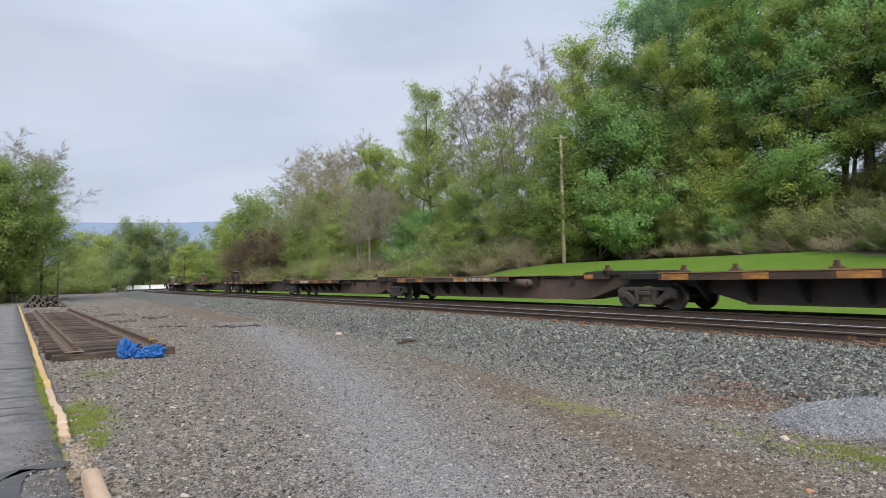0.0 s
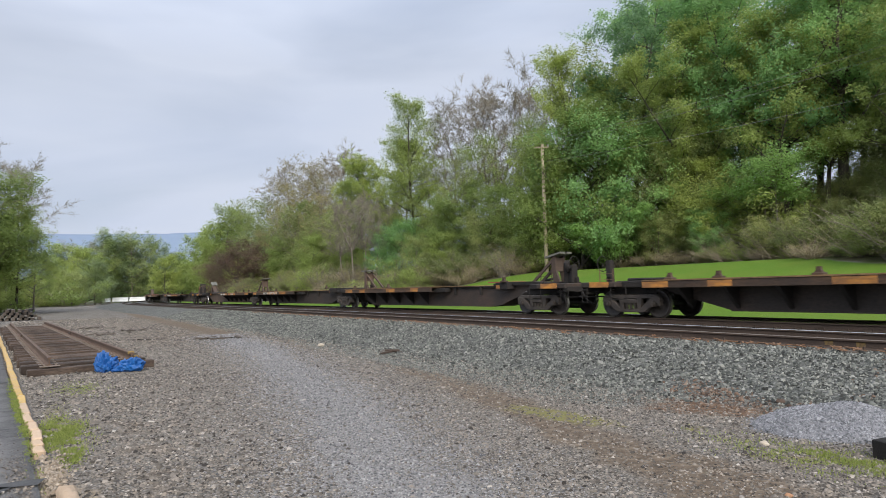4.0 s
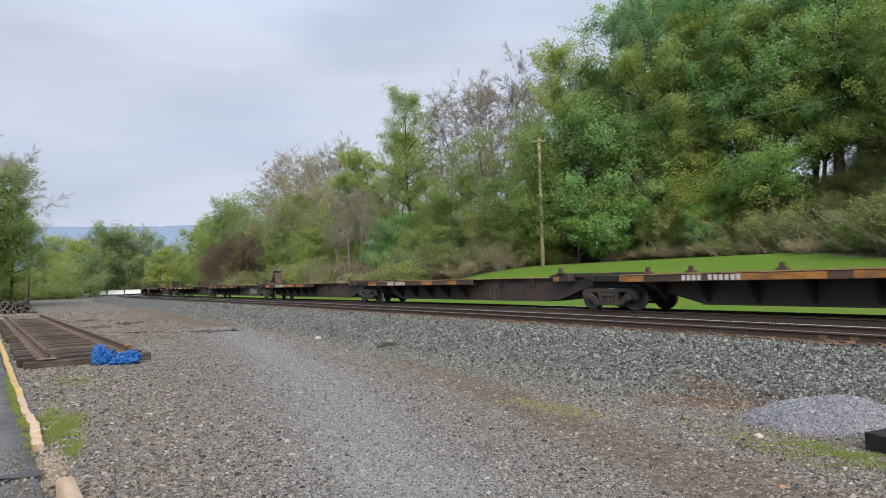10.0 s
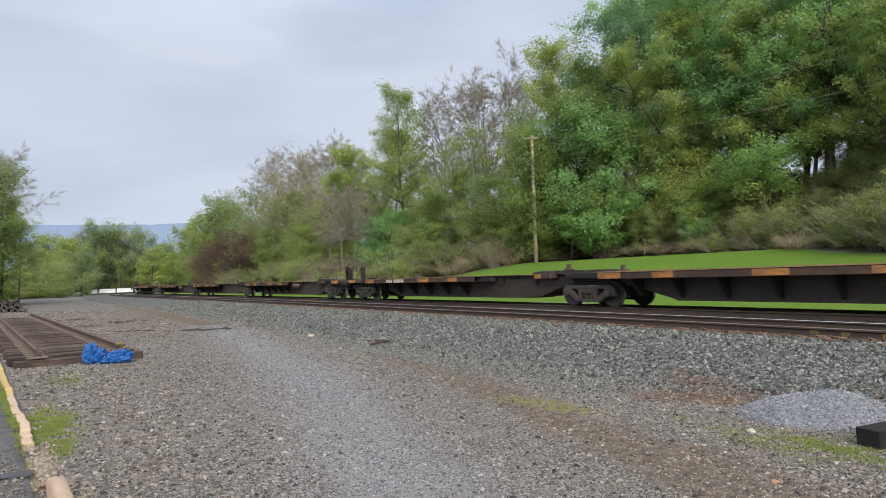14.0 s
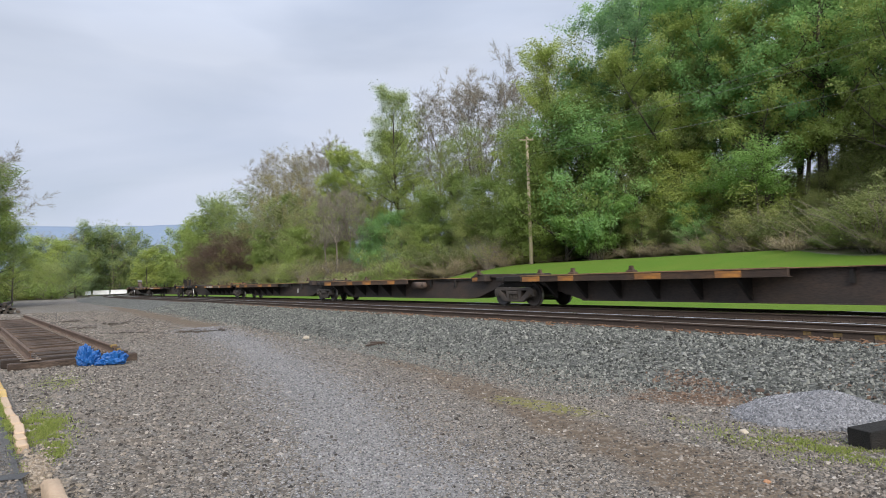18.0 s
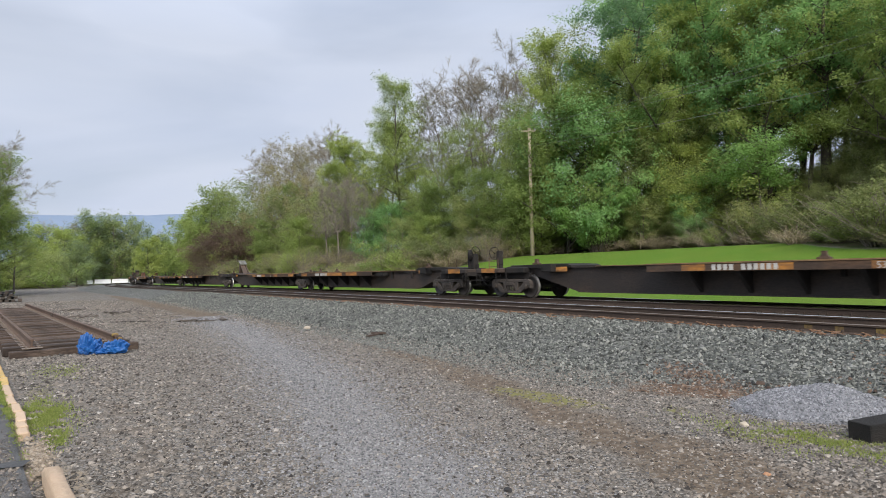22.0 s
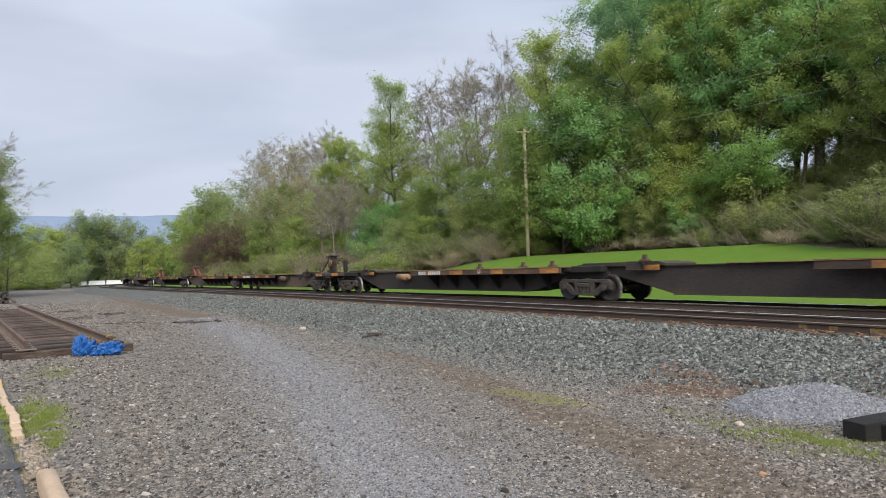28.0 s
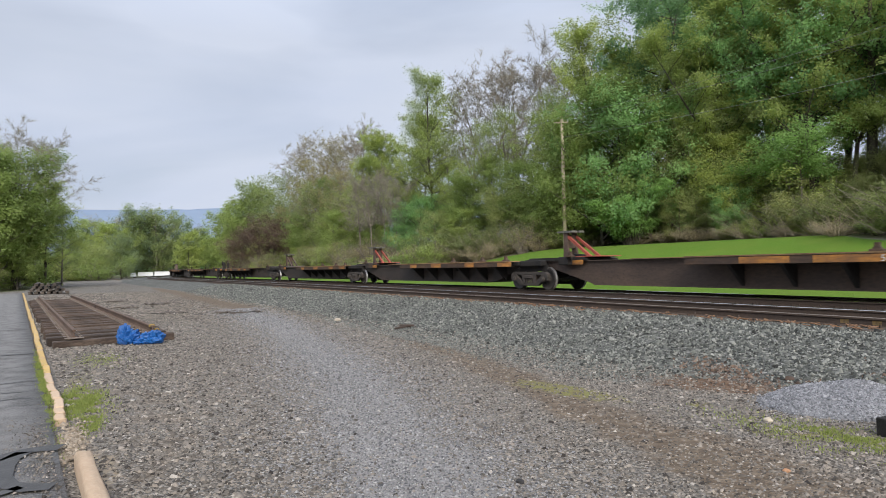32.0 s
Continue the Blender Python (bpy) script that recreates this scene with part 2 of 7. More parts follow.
def island_mat(name, ramp, rough=0.85, fine=60.0, relief=0.4, translucent=0.0, by_object=0.0):
    """Loose bits, each with a colour of its own from a ramp."""
    m, n, l, b = material(name)
    g = n.new("ShaderNodeNewGeometry")
    r = n.new("ShaderNodeValToRGB")
    els = r.color_ramp.elements
    while len(els) < len(ramp):
        els.new(0.5)
    for e, (p, c) in zip(els, ramp):
        e.position, e.color = p, (*c, 1)
    l.new(g.outputs["Random Per Island"], r.inputs["Fac"])
    c = r.outputs["Color"]
    v = coords(n, l)
    if by_object:
        oi = n.new("ShaderNodeObjectInfo")
        mr = n.new("ShaderNodeMapRange")
        mr.inputs["To Min"].default_value, mr.inputs["To Max"].default_value = 1 - by_object, 1 + by_object
        l.new(oi.outputs["Random"], mr.inputs["Value"])
        hs = n.new("ShaderNodeHueSaturation")
        l.new(mr.outputs["Result"], hs.inputs["Value"])
        mh = n.new("ShaderNodeMapRange")
        mh.inputs["To Min"].default_value, mh.inputs["To Max"].default_value = 0.515, 0.485
        l.new(oi.outputs["Random"], mh.inputs["Value"])
        l.new(mh.outputs["Result"], hs.inputs["Hue"])
        l.new(c, hs.inputs["Color"])
        c = hs.outputs["Color"]
    if fine:
        k = noise_out(n, l, v, fine, 3, 0.3, 0.7)
        dark = mix_colour(n, l, 0.35, c, (0.02, 0.02, 0.02))
        c = mix_colour(n, l, k, dark, c)
        if relief:
            bump(n, l, b, k, relief, 0.004)
    l.new(c, b.inputs["Base Color"])
    b.inputs["Roughness"].default_value = rough
    b.inputs["Specular IOR Level"].default_value = 0.3
    if translucent:
        out = n["Material Output"]
        tr = n.new("ShaderNodeBsdfTranslucent")
        l.new(c, tr.inputs["Color"])
        ms = n.new("ShaderNodeMixShader")
        ms.inputs["Fac"].default_value = translucent
        l.new(b.outputs["BSDF"], ms.inputs[1])
        l.new(tr.outputs["BSDF"], ms.inputs[2])
        l.new(ms.outputs["Shader"], out.inputs["Surface"])
    return m


def ground_mat():
    """Gravel lot, ballast, lawn, wood floor and moss, by the zones of the ground sheet."""
    m, n, l, b = material("ground_cover")
    v = coords(n, l)
    a = n.new("ShaderNodeAttribute")
    a.attribute_name = "zone"
    sep = n.new("ShaderNodeSeparateColor")
    l.new(a.outputs["Color"], sep.inputs["Color"])
    a2 = n.new("ShaderNodeAttribute")
    a2.attribute_name = "patch"
    sep2 = n.new("ShaderNodeSeparateColor")
    l.new(a2.outputs["Color"], sep2.inputs["Color"])

    def soft(channel, scale, width=0.5):
        t = n.new("ShaderNodeTexNoise")
        t.inputs["Scale"].default_value, t.inputs["Detail"].default_value = scale, 6
        l.new(v, t.inputs["Vector"])
        k = n.new("ShaderNodeMath")
        k.operation = "MULTIPLY_ADD"
        l.new(t.outputs["Fac"], k.inputs[0])
        k.inputs[1].default_value = width
        k.inputs[2].default_value = -width / 2
        s = n.new("ShaderNodeMath")
        s.operation = "ADD"
        l.new(channel, s.inputs[0])
        l.new(k.outputs[0], s.inputs[1])
        r = n.new("ShaderNodeMapRange")
        r.inputs["From Min"].default_value, r.inputs["From Max"].default_value = 0.38, 0.62
        l.new(s.outputs[0], r.inputs["Value"])
        return r.outputs["Result"]

    vor = n.new("ShaderNodeTexVoronoi")
    vor.inputs["Scale"].default_value = 30
    l.new(v, vor.inputs["Vector"])
    stone = n.new("ShaderNodeValToRGB")
    els = stone.color_ramp.elements
    for i in range(3):
        els.new(0.5)
    for e, (p, c) in zip(els, ((0.0, (0.09, 0.078, 0.065)), (0.3, (0.22, 0.196, 0.168)), (0.55, (0.31, 0.27, 0.222)), (0.8, (0.39, 0.355, 0.315)), (1.0, (0.58, 0.54, 0.48)))):
        e.position, e.color = p, (*c, 1)
    l.new(vor.outputs["Color"], stone.inputs["Fac"])
    vor.inputs["Scale"].default_value = 42
    joint = n.new("ShaderNodeMapRange")
    joint.inputs["From Min"].default_value, joint.inputs["From Max"].default_value = 0.35, 0.75
    l.new(vor.outputs["Distance"], joint.inputs["Value"])
    big = noise_out(n, l, v, 0.35, 5, 0.4, 0.66)
    stony = mix_colour(n, l, joint.outputs["Result"], stone.outputs["Color"], (0.035, 0.032, 0.028))
    weak = n.new("ShaderNodeMath")
    weak.operation = "MULTIPLY"
    weak.inputs[1].default_value = 0.55
    l.new(big, weak.inputs[0])
    grey = mix_colour(n, l, weak.outputs[0], stony, (0.2, 0.184, 0.164))
    fine = noise_out(n, l, v, 9, 6, 0.42, 0.7)
    grey = mix_colour(n, l, 0.25, grey, mix_colour(n, l, fine, (0.13, 0.118, 0.1), (0.32, 0.3, 0.275)))
    dirt = mix_colour(n, l, fine, (0.13, 0.098, 0.07), (0.225, 0.178, 0.132))
    c = mix_colour(n, l, soft(sep2.outputs["Green"], 2.2, 0.9), grey, dirt)
    red = mix_colour(n, l, fine, (0.13, 0.075, 0.045), (0.21, 0.14, 0.092))
    c = mix_colour(n, l, soft(sep2.outputs["Blue"], 5, 0.9), c, red)
    moss = mix_colour(n, l, fine, (0.19, 0.165, 0.07), (0.22, 0.23, 0.075))
    c = mix_colour(n, l, soft(sep2.outputs["Red"], 7, 1.0), c, moss)
    a3 = n.new("ShaderNodeAttribute")
    a3.attribute_name = "loose"
    sep3 = n.new("ShaderNodeSeparateColor")
    l.new(a3.outputs["Color"], sep3.inputs["Color"])
    c = mix_colour(n, l, soft(sep3.outputs["Red"], 6, 0.8), c, mix_colour(n, l, fine, (0.3, 0.24, 0.17), (0.45, 0.38, 0.28)))
    dust = mix_colour(n, l, noise_out(n, l, v, 30, 5, 0.35, 0.65), (0.185, 0.174, 0.162), (0.3, 0.285, 0.268))
    c = mix_colour(n, l, soft(sep3.outputs["Green"], 1.5, 0.9), c, dust)
    pale = mix_colour(n, l, joint.outputs["Result"], mix_colour(n, l, fine, (0.2, 0.204, 0.184), (0.34, 0.34, 0.31)), (0.07, 0.07, 0.062))
    c = mix_colour(n, l, soft(sep3.outputs["Blue"], 2.0, 0.7), c, pale)
    vb = n.new("ShaderNodeTexVoronoi")
    vb.inputs["Scale"].default_value = 19
    l.new(v, vb.inputs["Vector"])
    bal = n.new("ShaderNodeValToRGB")
    els = bal.color_ramp.elements
    for i in range(2):
        els.new(0.5)
    for e, (p, cc) in zip(els, ((0.0, (0.03, 0.03, 0.028)), (0.4, (0.095, 0.097, 0.088)), (0.75, (0.17, 0.17, 0.155)), (1.0, (0.35, 0.34, 0.31)))):
        e.position, e.color = p, (*cc, 1)
    l.new(vb.outputs["Color"], bal.inputs["Fac"])
    c = mix_colour(n, l, soft(sep.outputs["Green"], 3.0, 0.5), c, bal.outputs["Color"])
    blade = noise_out(n, l, coords(n, l, (14, 14, 5)), 4, 6, 0.3, 0.7)
    sward = noise_out(n, l, v, 0.5, 4, 0.35, 0.65)
    grass = mix_colour(n, l, blade, (0.07, 0.148, 0.014), (0.132, 0.24, 0.026))
    grass = mix_colour(n, l, sward, grass, (0.125, 0.2, 0.025))
    c = mix_colour(n, l, soft(sep.outputs["Red"], 1.6, 0.25), c, grass)
    litter = mix_colour(n, l, fine, (0.085, 0.07, 0.047), (0.2, 0.158, 0.1))
    litter = mix_colour(n, l, noise_out(n, l, v, 0.6, 5, 0.4, 0.6), litter, (0.075, 0.1, 0.03))
    c = mix_colour(n, l, soft(sep.outputs["Blue"], 0.8, 0.7), c, litter)
    # every ground colour darkened evenly by 8 percent
    c = mix_colour(n, l, 0.08, c, (0.0, 0.0, 0.0))
    l.new(c, b.inputs["Base Color"])
    b.inputs["Roughness"].default_value = 0.92
    b.inputs["Specular IOR Level"].default_value = 0.2
    h = n.new("ShaderNodeMath")
    h.operation = "ADD"
    l.new(vor.outputs["Distance"], h.inputs[0])
    l.new(fine, h.inputs[1])
    bump(n, l, b, h.outputs[0], 0.7, 0.03)
    return m


GROUND = ground_mat()
LOT_STONE = island_mat("lot_gravel", ((0.0, (0.033, 0.027, 0.022)), (0.3, (0.117, 0.101, 0.084)), (0.7, (0.226, 0.196, 0.164)), (0.93, (0.320, 0.273, 0.222)), (1.0, (0.470, 0.428, 0.376))), 0.9, 40)
BALLAST_STONE = island_mat("ballast", ((0.0, (0.024, 0.024, 0.021)), (0.4, (0.099, 0.106, 0.094)), (0.78, (0.2, 0.203, 0.178)), (1.0, (0.33, 0.33, 0.29))), 0.9, 30)
BROWN_STONE = island_mat("stained_ballast", ((0.0, (0.035, 0.024, 0.018)), (0.4, (0.12, 0.078, 0.054)), (0.8, (0.2, 0.135, 0.095)), (1.0, (0.3, 0.24, 0.19))), 0.9, 30)
LANE_STONE = island_mat("lane_stone", ((0.0, (0.07, 0.071, 0.076)), (0.4, (0.19, 0.185, 0.185)), (0.8, (0.29, 0.283, 0.28)), (1.0, (0.43, 0.42, 0.4))), 0.9, 50)
TAN_STONE = island_mat("tan_crumbs", ((0.0, (0.2, 0.155, 0.11)), (0.5, (0.33, 0.265, 0.195)), (1.0, (0.45, 0.38, 0.3))), 0.9, 50)
BLUE_STONE = island_mat("fresh_stone", ((0.0, (0.11, 0.112, 0.12)), (0.5, (0.22, 0.222, 0.234)), (1.0, (0.38, 0.38, 0.395))), 0.85, 50)
RAIL_TOP = worn("polished_rail", (0.55, 0.54, 0.52), (0.4, 0.38, 0.36), rough=0.22, metal=1.0, scale=1.0, amount=0.4, relief=0.0)
RAIL_DULL = worn("dull_rail_head", (0.2, 0.16, 0.13), (0.12, 0.09, 0.07), (0.28, 0.24, 0.2), rough=0.5, metal=0.6, scale=1.0, amount=0.6, relief=0.0)
RAIL_RUST = worn("rusty_rail", (0.058, 0.039, 0.029), (0.085, 0.056, 0.039), (0.03, 0.023, 0.019), rough=0.85, scale=0.8, fine=30, amount=0.8)
TIE_WOOD = worn("creosoted_tie", (0.075, 0.06, 0.048), (0.14, 0.115, 0.095), (0.03, 0.025, 0.021), rough=0.9, scale=1.5, fine=14, amount=0.9, relief=0.7, stretch=(1, 6, 6), spread=0.35)
TIE_BLACK = worn("fresh_creosote", (0.009, 0.008, 0.007), (0.026, 0.021, 0.017), (0.004, 0.004, 0.004), rough=0.95, scale=1.2, fine=16, amount=0.7, relief=0.6, stretch=(1, 6, 6), spread=0.2)
YELLOW_MARK = worn("yellow_rail_paint", (0.27, 0.18, 0.05), (0.09, 0.06, 0.038), (0.06, 0.042, 0.03), rough=0.85, scale=7, amount=0.95)
CAR_BROWN = worn("brown_car_paint", (0.035, 0.026, 0.021), (0.066, 0.042, 0.029), (0.013, 0.0105, 0.009), rough=0.65, scale=0.9, fine=11, amount=0.9, relief=0.25, stretch=(1, 1, 2), spread=0.18)
HITCH_HEAD = worn("greased_grey_plate", (0.16, 0.16, 0.135), (0.09, 0.085, 0.07), (0.04, 0.036, 0.03), rough=0.6, scale=4, amount=0.8)
CAR_TAN = worn("rust_brown_spine", (0.075, 0.05, 0.037), (0.12, 0.078, 0.054), (0.034, 0.025, 0.02), rough=0.75, scale=0.7, fine=9, amount=0.85, relief=0.25, stretch=(1, 1, 2), spread=0.15)
CAR_GRIME = worn("grimy_underframe", (0.010, 0.0085, 0.0075), (0.024, 0.018, 0.0145), (0.005, 0.0045, 0.004), rough=0.85, scale=1.6, fine=14, amount=0.85)
CAR_DECK = worn("rusted_deck", (0.23, 0.135, 0.062), (0.075, 0.05, 0.036), (0.3, 0.2, 0.1), rough=0.85, scale=1.6, fine=9, amount=0.95, spread=0.25)
CAR_YELLOW = worn("faded_yellow_paint", (0.47, 0.2, 0.035), (0.22, 0.1, 0.035), (0.1, 0.06, 0.036), rough=0.7, scale=2.2, fine=8, amount=0.9, stretch=(0.6, 1, 2), spread=0.2)
CAR_SILL = worn("rust_stained_sill", (0.06, 0.038, 0.026), (0.14, 0.075, 0.036), (0.03, 0.021, 0.016), rough=0.8, scale=0.8, fine=9, amount=0.9, stretch=(0.7, 1, 2), spread=0.25)
CAR_RUST = worn("orange_rust_sill", (0.2, 0.1, 0.042), (0.09, 0.052, 0.032), (0.27, 0.16, 0.07), rough=0.85, scale=0.8, fine=9, amount=0.9, stretch=(0.7, 1, 2), spread=0.2)
CAR_GOLD = worn("weathered_orange_sill", (0.36, 0.165, 0.04), (0.2, 0.095, 0.034), (0.1, 0.058, 0.034), rough=0.75, scale=0.9, fine=9, amount=0.9, stretch=(0.7, 1, 2), spread=0.15)
CAR_RED = worn("red_oxide_paint", (0.34, 0.07, 0.045), (0.2, 0.055, 0.04), rough=0.7, scale=2, amount=0.6)
CAR_WHITE = worn("chalky_white_paint", (0.55, 0.54, 0.5), (0.35, 0.33, 0.3), rough=0.8, scale=3, amount=0.5, relief=0.0)
WHEEL_STEEL = worn("wheel_steel", (0.033, 0.028, 0.025), (0.05, 0.04, 0.033), (0.015, 0.013, 0.012), rough=0.6, metal=0.0, scale=3, fine=18, amount=0.7)
TREAD_STEEL = worn("bright_tread", (0.5, 0.48, 0.46), (0.3, 0.28, 0.26), rough=0.38, metal=1.0, scale=4, amount=0.5, relief=0.0)
TRUCK_STEEL = worn("truck_casting", (0.045, 0.037, 0.031), (0.08, 0.062, 0.049), (0.02, 0.017, 0.015), rough=0.75, scale=2.5, fine=16, amount=0.85, spread=0.2)
ASPHALT = worn("old_asphalt", (0.185, 0.18, 0.174), (0.085, 0.083, 0.081), (0.3, 0.29, 0.28), rough=0.95, scale=3.2, fine=60, amount=0.95, relief=0.8)
ASPHALT.node_tree.nodes["Principled BSDF"].inputs["Specular IOR Level"].default_value = 0.15
TAR = worn("tar_seal", (0.06, 0.06, 0.061), (0.1, 0.1, 0.101), rough=0.9, scale=4, amount=0.6)
KERB = worn("weathered_kerb", (0.48, 0.345, 0.235), (0.36, 0.27, 0.18), (0.55, 0.43, 0.3), rough=0.9, scale=3, fine=30, amount=0.6, relief=0.5, spread=0.1)
KERB_YELLOW = worn("yellow_kerb_paint", (0.5, 0.33, 0.1), (0.46, 0.32, 0.19), (0.3, 0.22, 0.14), rough=0.85, scale=3, fine=20, amount=0.75, relief=0.4, spread=0.1)
TARP_BLUE = worn("blue_tarpaulin", (0.005, 0.075, 0.27), (0.012, 0.13, 0.4), (0.003, 0.035, 0.14), rough=0.5, scale=5, fine=40, amount=0.5, relief=0.2)
POLE_WOOD = worn("pole_wood", (0.5, 0.41, 0.33), (0.4, 0.32, 0.25), (0.28, 0.21, 0.16), rough=0.9, scale=1.2, fine=10, amount=0.7, stretch=(5, 5, 0.6))
WIRE = worn("wire", (0.2, 0.21, 0.2), (0.28, 0.28, 0.27), rough=0.6, relief=0.0)
CERAMIC = worn("insulator", (0.5, 0.5, 0.48), (0.35, 0.35, 0.33), rough=0.3, relief=0.0)
BARK = worn("bark", (0.085, 0.07, 0.056), (0.14, 0.122, 0.1), (0.035, 0.029, 0.024), rough=0.95, scale=1.5, fine=8, amount=0.8, relief=0.6, stretch=(3, 3, 0.7), spread=0.25)
PALE_BARK = worn("pale_bark", (0.2, 0.175, 0.145), (0.28, 0.25, 0.21), (0.1, 0.085, 0.07), rough=0.95, scale=1.5, fine=8, amount=0.7, relief=0.4, stretch=(3, 3, 0.7), spread=0.2)
TWIG = worn("twigs", (0.2, 0.17, 0.14), (0.26, 0.225, 0.19), (0.12, 0.1, 0.08), rough=0.95, scale=2, amount=0.6, relief=0.0, spread=0.2)
STRAW = worn("dead_stems", (0.3, 0.245, 0.17), (0.21, 0.165, 0.11), (0.38, 0.32, 0.24), rough=0.95, scale=3, amount=0.6, relief=0.0, spread=0.2)


def leaf_mat(name, lo, mid, hi, spread=0.22):
    return island_mat(name, ((0.0, lo), (0.5, mid), (1.0, hi)), 0.55, 0, 0, 0.58, spread)


LEAF_SPRING = leaf_mat("spring_leaves", (0.26, 0.335, 0.09), (0.32, 0.4, 0.115), (0.38, 0.455, 0.145))
LEAF_DEEP = leaf_mat("deep_green_leaves", (0.205, 0.375, 0.13), (0.26, 0.44, 0.158), (0.315, 0.495, 0.185))
LEAF_DARK = leaf_mat("dark_needles", (0.16, 0.28, 0.125), (0.2, 0.335, 0.15), (0.24, 0.385, 0.175))
LEAF_BUD = leaf_mat("brown_green_buds", (0.3, 0.27, 0.13), (0.345, 0.31, 0.15), (0.4, 0.355, 0.17))
LEAF_MAROON = leaf_mat("maroon_leaves", (0.12, 0.08, 0.06), (0.175, 0.12, 0.09), (0.235, 0.17, 0.12))
LEAF_BRUSH = leaf_mat("brush_leaves", (0.19, 0.23, 0.08), (0.27, 0.31, 0.11), (0.36, 0.37, 0.16))
LEAF_OLIVE = leaf_mat("olive_leaves", (0.255, 0.31, 0.11), (0.315, 0.37, 0.135), (0.375, 0.425, 0.165))
LEAF_HAZY = leaf_mat("grey_green_leaves", (0.205, 0.27, 0.125), (0.25, 0.32, 0.15), (0.29, 0.365, 0.175))
LEAF_FRESH = leaf_mat("fresh_bush_leaves", (0.26, 0.42, 0.11), (0.315, 0.48, 0.14), (0.37, 0.53, 0.165))
# woods tinted blue-grey: distance haze put into the base colour
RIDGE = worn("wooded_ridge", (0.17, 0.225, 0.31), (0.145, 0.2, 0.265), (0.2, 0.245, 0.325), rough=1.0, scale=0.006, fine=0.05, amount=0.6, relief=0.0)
BARRIER = worn("white_barrier", (0.7, 0.71, 0.72), (0.55, 0.56, 0.57), rough=0.8, scale=1.0, amount=0.5)


# ---- ground: one sheet to the horizon ----
def kerb_d(s):
    return -15.86 - 0.0757 * (s - 5)


def blob(s, d, cs, cd, rs, rd, turn=0.0):
    c, n = math.cos(turn), math.sin(turn)
    a, b = (s - cs) * c + (d - cd) * n, -(s - cs) * n + (d - cd) * c
    return np.clip(1.25 - np.sqrt((a / rs) ** 2 + (b / rd) ** 2), 0, 1)


def lanes(s):
    """Where the pale and the dark lane cross the lot, from the line of the far track."""
    pale = np.interp(s, (2, 4.3, 5.7, 7.7, 9.9, 13.8, 18.2, 25.8, 40), (-14.3, -13.6, -13.3, -12.7, -12.3, -11.6, -11.0, -10.5, -10.2))
    dark = np.interp(s, (2, 3.7, 5, 6.8, 9.1, 12, 15.9, 21, 30), (-11.9, -11.4, -11.1, -10.7, -10.1, -9.6, -9.2, -9.5, -9.9))
    return pale, dark


